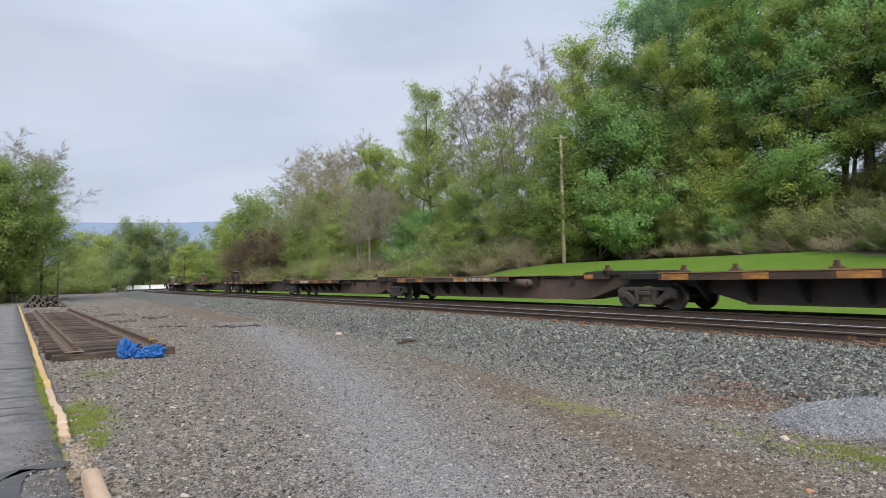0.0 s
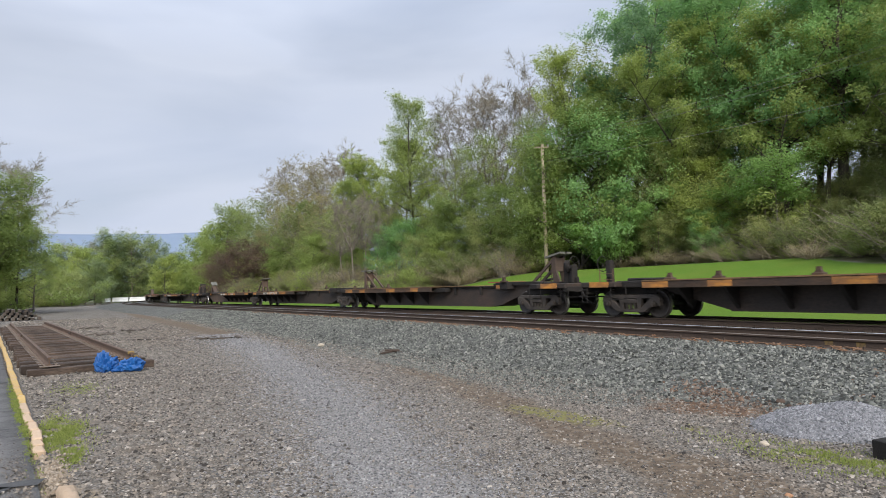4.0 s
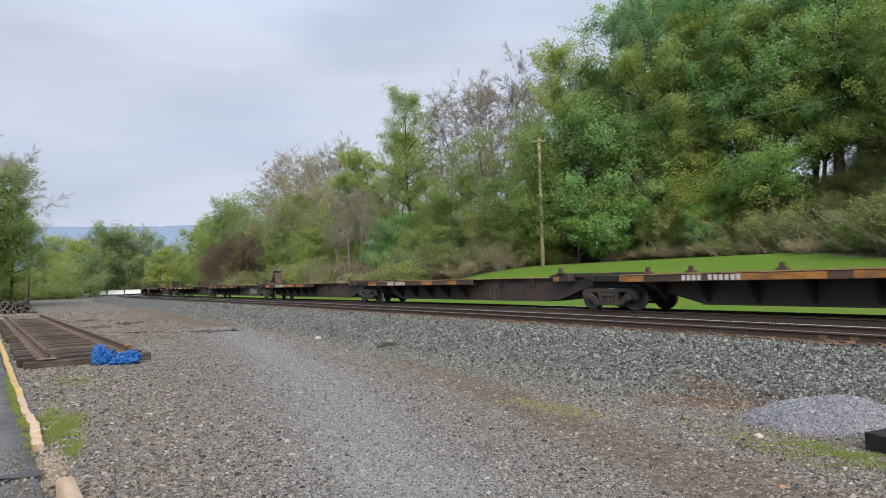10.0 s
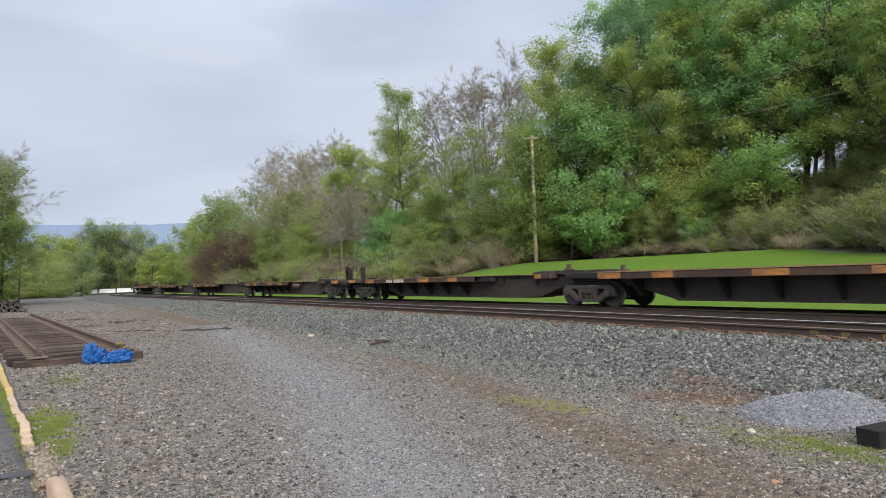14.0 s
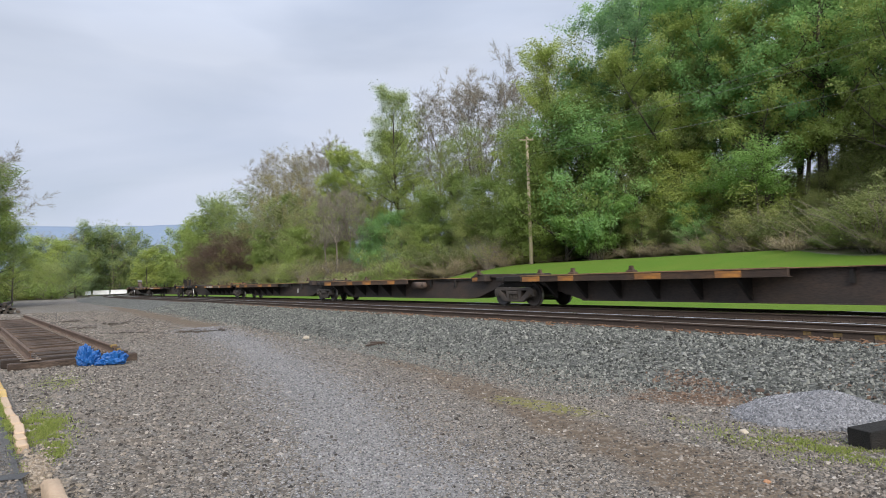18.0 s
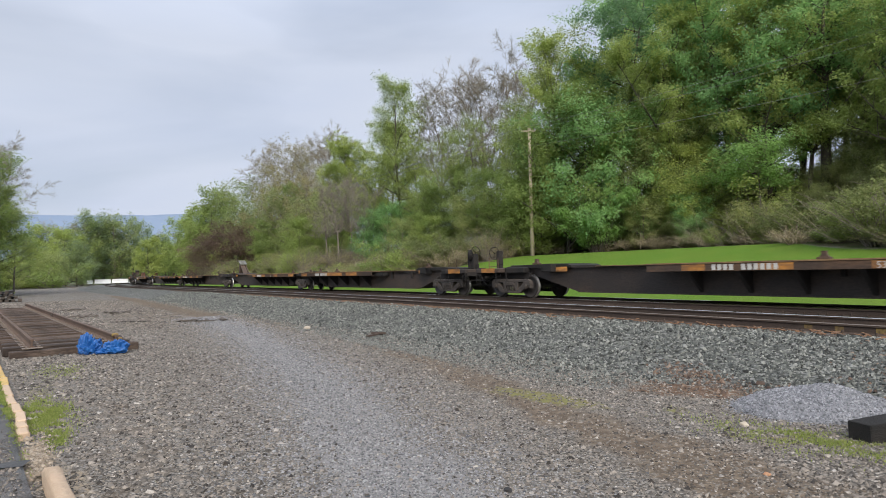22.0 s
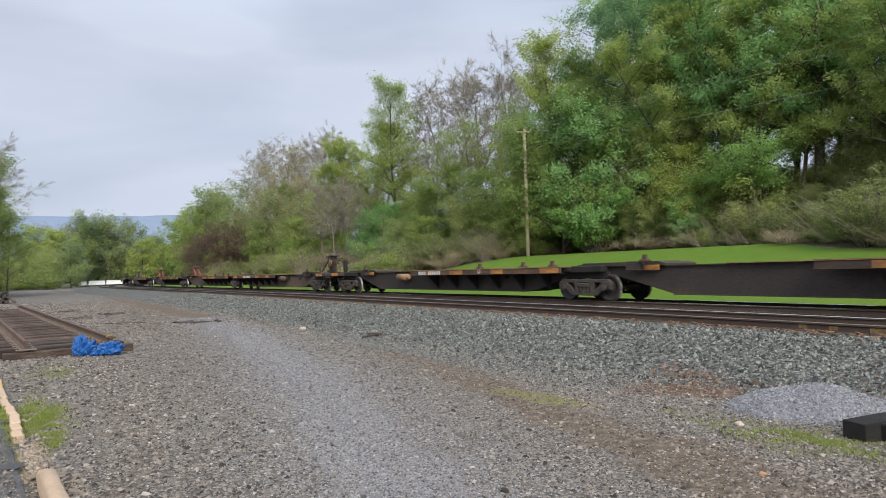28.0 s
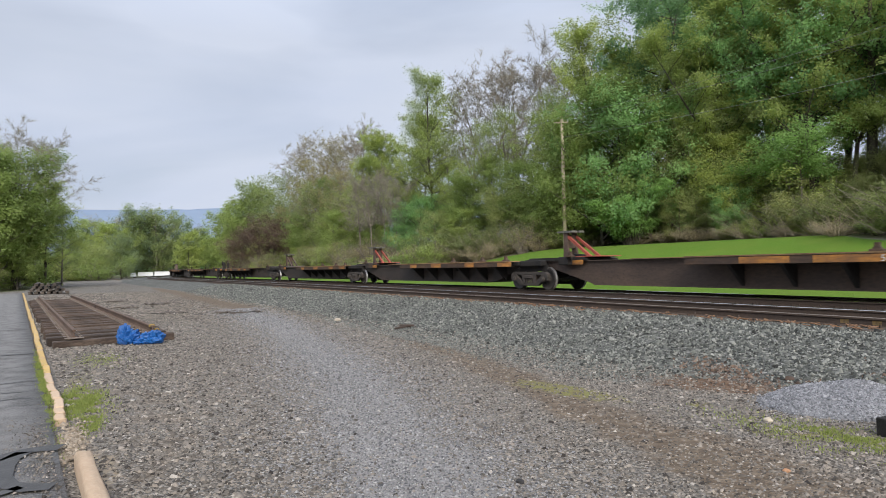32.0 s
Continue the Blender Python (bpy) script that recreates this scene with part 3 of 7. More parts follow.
def build_ground():
    def spaced(lo, hi, step, far, grow=1.25):
        a = list(np.arange(lo, hi, step))
        up, down, k = [hi], [lo - step], step
        while up[-1] < far:
            k *= grow
            up.append(up[-1] + k)
        k = step
        while down[-1] > -far:
            k *= grow
            down.append(down[-1] - k)
        return np.array(down[::-1] + a + up)

    gs, gd = spaced(-4, 42, 0.35, 3200), spaced(-18, 18, 0.25, 3200)
    ns, nd = len(gs), len(gd)
    ss, dd = np.meshgrid(gs, gd, indexing="ij")
    x = (OFF + dd) * math.cos(PHI) - ss * math.sin(PHI)
    y = (OFF + dd) * math.sin(PHI) + ss * math.cos(PHI)
    s, d = near_line(x, y)
    far = np.hypot(x, y)
    z = rise(s, d) * (1 - smooth(350, 900, far))
    verts = np.stack([x, y, z], -1).reshape(-1, 3)
    i = np.arange(ns - 1)[:, None] * nd + np.arange(nd - 1)[None, :]
    quads = np.stack([i, i + nd, i + nd + 1, i + 1], -1).reshape(-1, 4)
    me = mesh_from("ground", verts.tolist(), quads.tolist(), True)
    edge = lawn_edge(s) - 0.5 + 0.3 * np.sin(s * 0.9)
    lawn = smooth(3.0, 3.8, d) * (1 - smooth(edge - 0.1, edge + 1.6, d))
    woods = smooth(edge, edge + 1.8, d)
    ballast = smooth(-8.9, -8.1, d) * (1 - smooth(2.8, 3.5, d))
    left = (1 - smooth(-24, -19, d)) * smooth(48, 56, s) + smooth(60, 75, s) * (1 - smooth(-19.5, -17, d))
    left = left + (1 - smooth(-60, -45, d))
    behind = np.clip(left, 0, 1)
    woods = np.clip(woods + behind * 0.6, 0, 1)
    lawn = np.clip(lawn + behind * 0.5, 0, 1)
    sand = np.maximum(blob(ss, dd, 6.6, -15.95, 0.85, 0.2), blob(ss, dd, 5.4, -15.72, 1.2, 0.1, -0.07))
    moss = np.maximum.reduce([blob(ss, dd, 5.8, -10.65, 1.2, 0.36, 2.95), blob(ss, dd, 3.1, -10.2, 0.8, 0.24, 2.5) * 0.8, blob(ss, dd, 2.7, -9.95, 0.5, 0.22, 2.5) * 0.85, blob(ss, dd, 4.4, -9.9, 0.35, 0.16, 2.6),
                              blob(ss, dd, 8.8, -15.9, 0.8, 0.3, 0.05), blob(ss, dd, 10.6, -15.9, 1.5, 0.22, 0.06) * 0.7, blob(ss, dd, 14.3, -15.4, 0.5, 0.4) * 0.5, blob(ss, dd, 1.2, -9.6, 0.8, 0.4) * 0.7])
    # a pale lane of fine stone and a dark one of dirt, both slanting towards the track
    pale_lane, dark_lane = lanes(ss)
    ballast = np.clip(ballast, 0, 1)
    dirt = 0.75 * np.exp(-((dd - dark_lane) / 0.6) ** 2) + 0.5 * smooth(13, 24, ss) * smooth(-14.5, -13, dd) + 0.42 * np.exp(-((dd + 15.2) / 0.7) ** 2) * (1 - smooth(9, 14, ss)) + 0.35 * (1 - smooth(3, 4.5, ss)) * smooth(-12, -11, dd)
    dirt = np.clip(dirt * (1 - ballast) * (1 - 0.5 * smooth(40, 70, ss)), 0, 1)
    dust = 0.85 * np.exp(-((dd - pale_lane) / (0.75 - 0.012 * ss)) ** 2) * (1 - 0.7 * smooth(16, 26, ss)) + 0.4 * np.exp(-((dd - dark_lane + 1.15) / 0.3) ** 2) + 0.6 * blob(ss, dd, 4.6, -10.3, 0.6, 0.25, 2.8)
    pale = np.exp(-((dd + 9.3) / 0.6) ** 2) * smooth(5.0, 6.2, ss) * (1 - 0.6 * smooth(13, 22, ss))
    red = np.maximum.reduce([blob(ss, dd, 5.0, -8.9, 1.1, 0.55, 2.6), blob(ss, dd, 5.5, -8.1, 0.8, 0.35, 0.3) * 0.8, blob(ss, dd, 15.5, -8.6, 2.2, 0.35) * 0.55])
    for name, r, g, b in (("zone", lawn, ballast, woods), ("patch", moss, dirt, red), ("loose", sand, dust, pale)):
        att = me.color_attributes.new(name, "FLOAT_COLOR", "POINT")
        col = np.stack([r, g, b, np.ones_like(r)], -1).reshape(-1).astype(np.float32)
        att.data.foreach_set("color", col)
    ob = part("ground", me, GROUND)
    return tagged(ob, "gravel lot, ballast bank, mown lawn and wooded hillside", "ground", kind="structure")


ground = build_ground()


# ---- the asphalt and its kerb ----
def build_pavement():
    ss = list(np.arange(-14, 59.1, 1.0))
    ds = [0.0, -0.4, -1, -2, -4, -7, -12, -20, -34]
    verts, faces = [], []
    for s in ss:
        for d in ds:
            x, y = straight(s, kerb_d(s) + d - 0.1)
            edge_in = 0.0
            verts.append((x, y, 0.05 + 0.008 * math.sin(s * 0.9 + d) + edge_in))
    n = len(ds)
    for i in range(len(ss) - 1):
        for j in range(n - 1):
            a = i * n + j
            faces.append((a, a + n, a + n + 1, a + 1))
    me = mesh_from("pavement", verts, faces, True)
    bm = bmesh.new()
    bm.from_mesh(me)
    bmesh.ops.solidify(bm, geom=bm.faces[:], thickness=0.12)
    ob = part("pavement", bm, ASPHALT)
    tagged(ob, "cracked grey asphalt of a parking lot", "pavement", kind="structure")

    # dark tar seals over the cracks
    def seal(points, w):
        bm = bmesh.new()
        left, right = [], []
        for i, (s, d) in enumerate(points):
            a, b = points[max(0, i - 1)], points[min(len(points) - 1, i + 1)]
            ts, td = b[0] - a[0], b[1] - a[1]
            k = math.hypot(ts, td) or 1
            ww = w * (0.8 + 0.4 * random.random())
            for side, row in ((1, left), (-1, right)):
                x, y = straight(s - side * td / k * ww, d + side * ts / k * ww)
                row.append(bm.verts.new((x, y, 0.0615)))
        for i in range(len(points) - 1):
            bm.faces.new((left[i], left[i + 1], right[i + 1], right[i]))
        bmesh.ops.recalc_face_normals(bm, faces=bm.faces[:])
        if bm.faces[0].normal.z < 0:
            bmesh.ops.reverse_faces(bm, faces=bm.faces[:])
        part("tar_seal", bm, TAR, ob, "dark tar seal over a crack")

    seal([(6.33, -16.03), (6.37, -16.15), (6.38, -16.27), (6.33, -16.38), (6.22, -16.49), (6.14, -16.65), (6.1, -16.9), (6.1, -17.2)], 0.085)
    seal([(6.34, -16.3), (6.15, -16.39), (5.9, -16.42), (5.62, -16.4), (5.4, -16.33), (5.25, -16.2), (5.2, -16.05)], 0.075)
    seal([(5.3, -16.25), (5.1, -16.6), (5.0, -17.0), (4.9, -17.6)], 0.05)
    seal([(9.05 + 0.05 * math.sin(k * 1.3) + 0.02 * k, -16.4 - 0.12 * k) for k in range(12)], 0.028)
    seal([(9.6 + 0.04 * math.sin(k * 1.1), -16.55 - 0.14 * k) for k in range(8)], 0.02)
    seal([(10.5 + 0.05 * math.sin(k * 1.7) + 0.01 * k, -16.42 - 0.15 * k) for k in range(14)], 0.02)
    seal([(14.15 + 0.05 * math.sin(k), -16.68 - 0.2 * k) for k in range(14)], 0.04)
    seal([(20.5 + 0.05 * math.sin(k), kerb_d(20.5) - 0.15 - 0.3 * k) for k in range(12)], 0.05)
    seal([(6.4 + 0.6 * k, -16.78 - 0.055 * k + 0.03 * math.sin(k * 2.1)) for k in range(20)], 0.012)
    return ob


def build_kerb():
    """Old kerb beams laid end to end, some shifted, painted yellow further on."""
    kerb = tagged(new("kerb"), "weathered concrete kerb in short beams, partly painted yellow", "kerb", kind="structure")
    r = random.Random(4)

    def beam(s0, s1, paint, w=0.1, h=0.07, tilt=0.0, off=0.0):
        bm = bmesh.new()
        x0, y0 = straight(s0, kerb_d(s0) + off)
        x1, y1 = straight(s1, kerb_d(s1) + off + tilt)
        cx, cy, ln = (x0 + x1) / 2, (y0 + y1) / 2, math.hypot(x1 - x0, y1 - y0)
        add_box(bm, -ln / 2, ln / 2, -w / 2, w / 2, -0.05, h, 0.014)
        bmesh.ops.subdivide_edges(bm, edges=[e for e in bm.edges if e.calc_length() > 0.4], cuts=3)
        for v in bm.verts:
            v.co += Vector((r.uniform(-1, 1), r.uniform(-1, 1), r.uniform(-1, 0.4))) * 0.003
        ob = part("kerb_beam", bm, KERB_YELLOW if paint else KERB, kerb, "flaking yellow-painted kerb beam" if paint else "")
        ob.matrix_basis = pose(cx, cy, 0, 0, 0, math.degrees(math.atan2(y1 - y0, x1 - x0)))
        return ob

    s = 7.55
    for ln, paint in ((0.36, False), (0.34, False), (0.62, False), (0.6, False), (0.7, False), (1.1, False), (0.9, True), (1.2, True), (1.6, True)):
        beam(s, s + ln - 0.08, paint, tilt=r.uniform(-0.02, 0.02), off=r.uniform(-0.012, 0.012))
        s += ln
    while s < 58.5:
        ln = r.uniform(2.2, 2.6)
        beam(s, s + ln - 0.03, True, tilt=r.uniform(-0.02, 0.02))
        s += ln
    # the broken end of the older poured kerb
    outline = [(-12.0, 0.10), (-1.0, 0.11), (1.0, 0.12), (3.2, 0.11), (4.6, 0.105), (5.2, 0.1), (5.62, 0.095), (5.86, 0.08), (5.98, 0.055), (6.04, 0.02)]
    bm = bmesh.new()
    rings = []
    for s, w in outline:
        h = 0.16 if s < 5.65 else 0.16 * max(0.3, (6.12 - s) / 0.45)
        ring = []
        for a, b in ((-1, -0.06), (-1, 0.75), (-0.72, 1.0), (0.5, 1.0), (0.85, 0.82), (1.15, -0.06)):
            x, y = straight(s + 0.08, kerb_d(s) + 0.05 + a * w * 0.68)
            ring.append(bm.verts.new((x + r.uniform(-0.012, 0.012), y + r.uniform(-0.012, 0.012), (b if b < 0 else b * h) + r.uniform(-0.006, 0.006))))
        rings.append(ring)
    for a, b in zip(rings, rings[1:]):
        for i in range(5):
            bm.faces.new((a[i], a[i + 1], b[i + 1], b[i]))
    bm.faces.new(rings[-1][::-1])
    bm.faces.new(rings[0])
    smooth_faces(bm)
    part("poured_kerb", bm, KERB, kerb, "broken tan end of a poured kerb")
    return kerb


pavement = build_pavement()
kerb = build_kerb()

# ---- the railway: two tracks ----
RAIL_SECTION = [(-0.068, 0.0), (0.068, 0.0), (0.068, 0.012), (0.012, 0.035), (0.009, 0.125), (0.036, 0.138), (0.036, 0.165), (0.028, 0.172), (-0.028, 0.172), (-0.036, 0.165), (-0.036, 0.138), (-0.009, 0.125), (-0.012, 0.035), (-0.068, 0.012)]


def sweep_rail(points, section=None, tops=True, head=None, side_mat=None):
    """Rail drawn along points of (x, y, z, heading)."""
    section = section or RAIL_SECTION
    verts, faces, mats = [], [], []
    n = len(section)
    for x, y, z, th in points:
        for a, b in section:
            verts.append((x + a * math.cos(th), y + a * math.sin(th), z + b))
    for i in range(len(points) - 1):
        for j in range(n):
            k = (j + 1) % n
            faces.append((i * n + j, i * n + k, (i + 1) * n + k, (i + 1) * n + j))
            mats.append(1 if tops and j in (6, 7, 8) else 0)
    faces.append(tuple(range(n))[::-1])
    mats.append(0)
    faces.append(tuple((len(points) - 1) * n + j for j in range(n)))
    mats.append(0)
    me = mesh_from("rail", verts, faces)
    me.materials.append(side_mat or RAIL_RUST)
    me.materials.append(head or RAIL_TOP)
    me.polygons.foreach_set("material_index", mats)
    return me


def track_rails():
    ss = [-450, -300, -200, -120, -60, -30] + list(range(-20, 60, 4)) + list(range(60, 380, 3))
    for mid, label in ((-GAP, "empty near track"), (0.0, "track that carries the train")):
        track = tagged(new("railway_track"), "steel rails on dark wooden ties, " + label, "railway", kind="structure")
        for side in (-0.755, 0.755):
            pts = []
            for s in ss:
                x, y, th = line(s, mid + side)
                pts.append((x, y, RAIL_Z - 0.172, th))
            part("rail", sweep_rail(pts, head=RAIL_DULL if mid + side < -GAP else None), None, track, "rusty rail with a bright running surface")
        tie = None
        for i in range(136):
            s = -8 + i * 0.5
            x, y, th = line(s, mid)
            if tie is None:
                tie = box(-1.3, 1.3, -0.115, 0.115, -0.18, 0.0, 0.012)
                ob = part("tie", tie, TIE_WOOD, track)
                tie = ob.data
            else:
                ob = part("tie", tie, None, track)
            ob.matrix_basis = pose(x, y, RAIL_Z - 0.165, 0, random.uniform(-0.6, 0.6), math.degrees(th) + random.uniform(-1, 1))
        bm = bmesh.new()
        for i in range(136):
            s = -8 + i * 0.5
            for side in (-0.755, 0.755):
                for k in (-0.1, 0.1):
                    x, y, th = line(s + k * 0.4, mid + side + k)
                    add_box(bm, x - 0.014, x + 0.014, y - 0.014, y + 0.014, RAIL_Z - 0.2, RAIL_Z - 0.125 + random.uniform(-0.02, 0.03))
                x, y, th = line(s + 0.13, mid + side - 0.08)
                add_box(bm, x - 0.03, x + 0.03, y - 0.03, y + 0.03, RAIL_Z - 0.19, RAIL_Z - 0.135)
        tagged(part("spikes", bm, RAIL_RUST, track, "rusty spikes and rail anchors"), kind="stuff")
        if mid < 0:
            for s in (5.55, 5.05, 4.2, 3.6):
                bm = bmesh.new()
                x, y, th = line(s, mid - 0.755)
                w = 0.07 if s > 4.5 else 0.3
                add_box(bm, -0.0125, 0.0125, -w, w, RAIL_Z - 0.135, RAIL_Z - 0.05)
                ob = part("paint_mark", bm, YELLOW_MARK, track, "faded yellow paint mark on the rail")
                ob.matrix_basis = pose(x, y, 0, 0, 0, math.degrees(th))


track_rails()


# ---- loose stone ----
def stones(name, spots, mat, label, flat=0.65, seed=1):
    """Angular stones, bedded with the under half in the ground; spots: x, y, z, size."""
    rng = np.random.default_rng(seed)
    n = len(spots)
    base = np.array([(1, 0, -0.4), (-0.2, 1, -0.4), (-1, 0, -0.4), (0.2, -1, -0.4), (0.35, 0.1, 0.9), (-0.4, -0.05, 0.8)], float)
    tri = np.array([(0, 1, 4), (1, 5, 4), (1, 2, 5), (2, 3, 5), (3, 4, 5), (3, 0, 4)])
    v = base[None] + rng.uniform(-0.4, 0.4, (n, 6, 3))
    v *= spots[:, 3][:, None, None] * rng.uniform(0.7, 1.25, (n, 1, 3))
    v[:, :, 2] *= flat
    a, b = rng.uniform(0, math.tau, n), rng.uniform(-0.45, 0.45, n)
    ca, sa_, cb, sb_ = np.cos(a)[:, None], np.sin(a)[:, None], np.cos(b)[:, None], np.sin(b)[:, None]
    x, y, z = v[..., 0], v[..., 1], v[..., 2]
    y, z = y * cb - z * sb_, y * sb_ + z * cb
    x, y = x * ca - y * sa_, x * sa_ + y * ca
    v = np.stack([x, y, z], -1) + spots[:, None, :3]
    t = tri[None] + (np.arange(n) * 6)[:, None, None]
    ob = part(name, fast_mesh(name, v.reshape(-1, 3), t.reshape(-1, 3)), mat)
    return tagged(ob, label, "gravel", kind="stuff")


def on_lot(s, d):
    return (OFF + d) * math.cos(PHI) - s * math.sin(PHI), (OFF + d) * math.sin(PHI) + s * math.cos(PHI)


def scatter_gravel():
    rng = np.random.default_rng(7)
    # the lot: denser close by, sizes mixed
    n = 290000
    s = 1.5 + 52 * rng.random(n) ** 2.7
    d = -18.5 + 10.3 * rng.random(n)
    keep = (d > kerb_d(s) + 0.1) & (d < -8.3 + 0.5 * rng.standard_normal(n))
    pale_lane, dark_lane = lanes(s)
    lane = np.exp(-((d - pale_lane) / 0.8) ** 2) + 0.55 * np.exp(-((d - dark_lane) / 0.5) ** 2)
    keep &= rng.random(n) > lane * 0.9
    s, d = s[keep], d[keep]
    x, y = on_lot(s, d)
    size = np.clip(0.0098 * np.exp(0.4 * rng.standard_normal(len(s))), 0.005, 0.03) * (1 + 0.22 * smooth(-13.6, -14.8, d)) * (1 + 0.03 * s)
    z = rise(s, d) + size * 0.1
    stones("lot_gravel", np.stack([x, y, z, size], -1), LOT_STONE, "mixed grey and tan crushed gravel of the lot", 0.6)
    # fine blue-grey stone along the pale lane
    n = 110000
    s = 2.0 + 24 * rng.random(n) ** 2.0
    d = lanes(s)[0] + 0.62 * rng.standard_normal(n)
    x, y = on_lot(s, d)
    size = np.clip(0.0075 * np.exp(0.35 * rng.standard_normal(n)), 0.004, 0.018) * (1 + 0.03 * s)
    stones("lane_gravel", np.stack([x, y, rise(s, d) + size * 0.1, size], -1), LANE_STONE, "fine blue-grey crushed stone along a worn lane", 0.6, 6)
    # crumbled concrete at the broken kerb
    n = 900
    s, d = 6.7 + 0.4 * rng.standard_normal(n), -15.95 + 0.065 * rng.standard_normal(n)
    x, y = on_lot(s, d)
    size = np.clip(0.009 * np.exp(0.5 * rng.standard_normal(n)), 0.004, 0.035)
    stones("kerb_rubble", np.stack([x, y, rise(s, d) + 0.03 + size * 0.2, size], -1), TAN_STONE, "tan crumbs of broken kerb", 0.6, 3)
    # crumbs on the broken asphalt beside the gap
    n = 1500
    s = 6.4 + 1.1 * rng.standard_normal(n)
    d = kerb_d(s) - 0.14 - np.abs(0.16 * rng.standard_normal(n))
    x, y = on_lot(s, d)
    size = np.clip(0.006 * np.exp(0.45 * rng.standard_normal(n)), 0.003, 0.02)
    stones("asphalt_crumbs", np.stack([x, y, 0.052 + size * 0.2, size], -1), LOT_STONE, "loose crumbs on broken asphalt", 0.6, 4)
    n = 130000
    s = 0.3 + 50 * rng.random(n) ** 1.8
    d = -10.4 + 5.6 * rng.random(n)
    keep = d + 0.3 * rng.standard_normal(n) > -8.6 - 1.2 * smooth(5, 6.5, s) * (1 - 0.5 * smooth(11, 16, s))
    s, d = s[keep], d[keep]
    x, y = on_lot(s, d)
    s2, d2 = near_line(x, y)
    size = np.clip(0.0145 * np.exp(0.42 * rng.standard_normal(len(s))), 0.009, 0.05) * (1 - 0.35 * smooth(-8.6, -9.4, d)) * (1 + 0.012 * s)
    z = rise(s2, d2) + size * 0.3
    brown = blob(s, d, 5.0, -8.9, 1.1, 0.55, 2.6) + 0.8 * blob(s, d, 5.5, -8.1, 0.8, 0.35, 0.3) + 0.35 * (1 - smooth(1.5, 4.5, s)) > rng.random(len(s)) * 0.9
    stones("stained_stones", np.stack([x, y, z, size], -1)[brown], BROWN_STONE, "rust-brown stained ballast stones", 0.8, 8)
    x, y, z, size = x[~brown], y[~brown], z[~brown], size[~brown]
    stones("ballast_stones", np.stack([x, y, z, size], -1), BALLAST_STONE, "angular grey-green track ballast stones", 0.8, 2)


scatter_gravel()


def stone_heap():
    """A low heap of fresh blue-grey stone."""
    heap = tagged(new("stone_heap"), "low heap of fresh blue-grey crushed stone", "heap")
    cx, cy = 4.3, 6.85
    heap.location = (cx, cy, 0)
    rng = np.random.default_rng(5)

    def height(u, v):
        r = np.hypot(u / 0.98, v / 0.78)
        return 0.27 * np.clip(1 - r, 0, 1) ** 0.8 + 0.02 * np.sin(u * 7) * np.cos(v * 6) * (r < 1)

    verts, faces = [], []
    n, m = 12, 40
    for i in range(n + 1):
        for j in range(m):
            a, r = j * math.tau / m, i / n
            u, v = 0.98 * r * math.cos(a), 0.78 * r * math.sin(a)
            verts.append((u, v, float(height(np.array(u), np.array(v))) - (0.03 if i == n else 0)))
    for i in range(n):
        for j in range(m):
            k = (j + 1) % m
            faces.append((i * m + j, (i + 1) * m + j, (i + 1) * m + k, i * m + k))
    body = part("heap_body", mesh_from("heap_body", verts, faces, True), BLUE_STONE, heap)
    q = 15000
    r, a = np.sqrt(rng.random(q)) * (1 + 0.05 * rng.standard_normal(q)), rng.random(q) * math.tau
    u, v = 0.98 * r * np.cos(a), 0.78 * r * np.sin(a)
    size = np.clip(0.0085 * np.exp(0.35 * rng.standard_normal(q)), 0.004, 0.025)
    ob = stones("loose_layer", np.stack([u, v, height(u, v) + size * 0.3, size], -1), BLUE_STONE, "", 0.75, 9)
    ob.parent = heap
    del ob["category"]
    heap.rotation_euler = (0, 0, radians(10))
    return heap


stone_heap()


def boulder(name, s, d, size, mat, label, seed):
    r = random.Random(seed)
    bm = bmesh.new()
    bmesh.ops.create_icosphere(bm, subdivisions=2, radius=size)
    for v in bm.verts:
        v.co *= 0.82 + 0.3 * noise.noise(v.co / size * 1.3 + Vector((seed, 0, 0)))
        v.co.z *= 0.62
    ob = part(name, bm, mat)
    x, y = straight(s, d)
    ob.matrix_basis = pose(x, y, ground_z(x, y) + size * 0.32, 0, 0, r.uniform(0, 360))
    return tagged(ob, label, "stone")


ROCK_PALE = worn("pale_rock", (0.42, 0.36, 0.28), (0.55, 0.5, 0.42), rough=0.9, scale=9, amount=0.6)
ROCK_ORANGE = worn("orange_stone", (0.4, 0.2, 0.1), (0.5, 0.32, 0.2), rough=0.9, scale=9, amount=0.6)
ROCK_BLACK = worn("black_lump", (0.025, 0.024, 0.024), (0.05, 0.047, 0.045), rough=0.9, scale=9, amount=0.6)
boulder("loose_stone", 3.55, -10.05, 0.052, ROCK_PALE, "pale tan stone at the foot of a heap", 1)
boulder("loose_stone", 2.65, -11.27, 0.032, ROCK_ORANGE, "small orange stone on the gravel", 2)
boulder("loose_stone", 3.55, -13.1, 0.04, ROCK_BLACK, "small black lump on the gravel", 3)
boulder("loose_stone", 17.4, -9.3, 0.12, ROCK_PALE, "pale stone at the foot of the ballast", 4)
boulder("loose_stone", 3.3, -9.0, 0.03, ROCK_PALE, "pale pebble on the stone heap", 5)


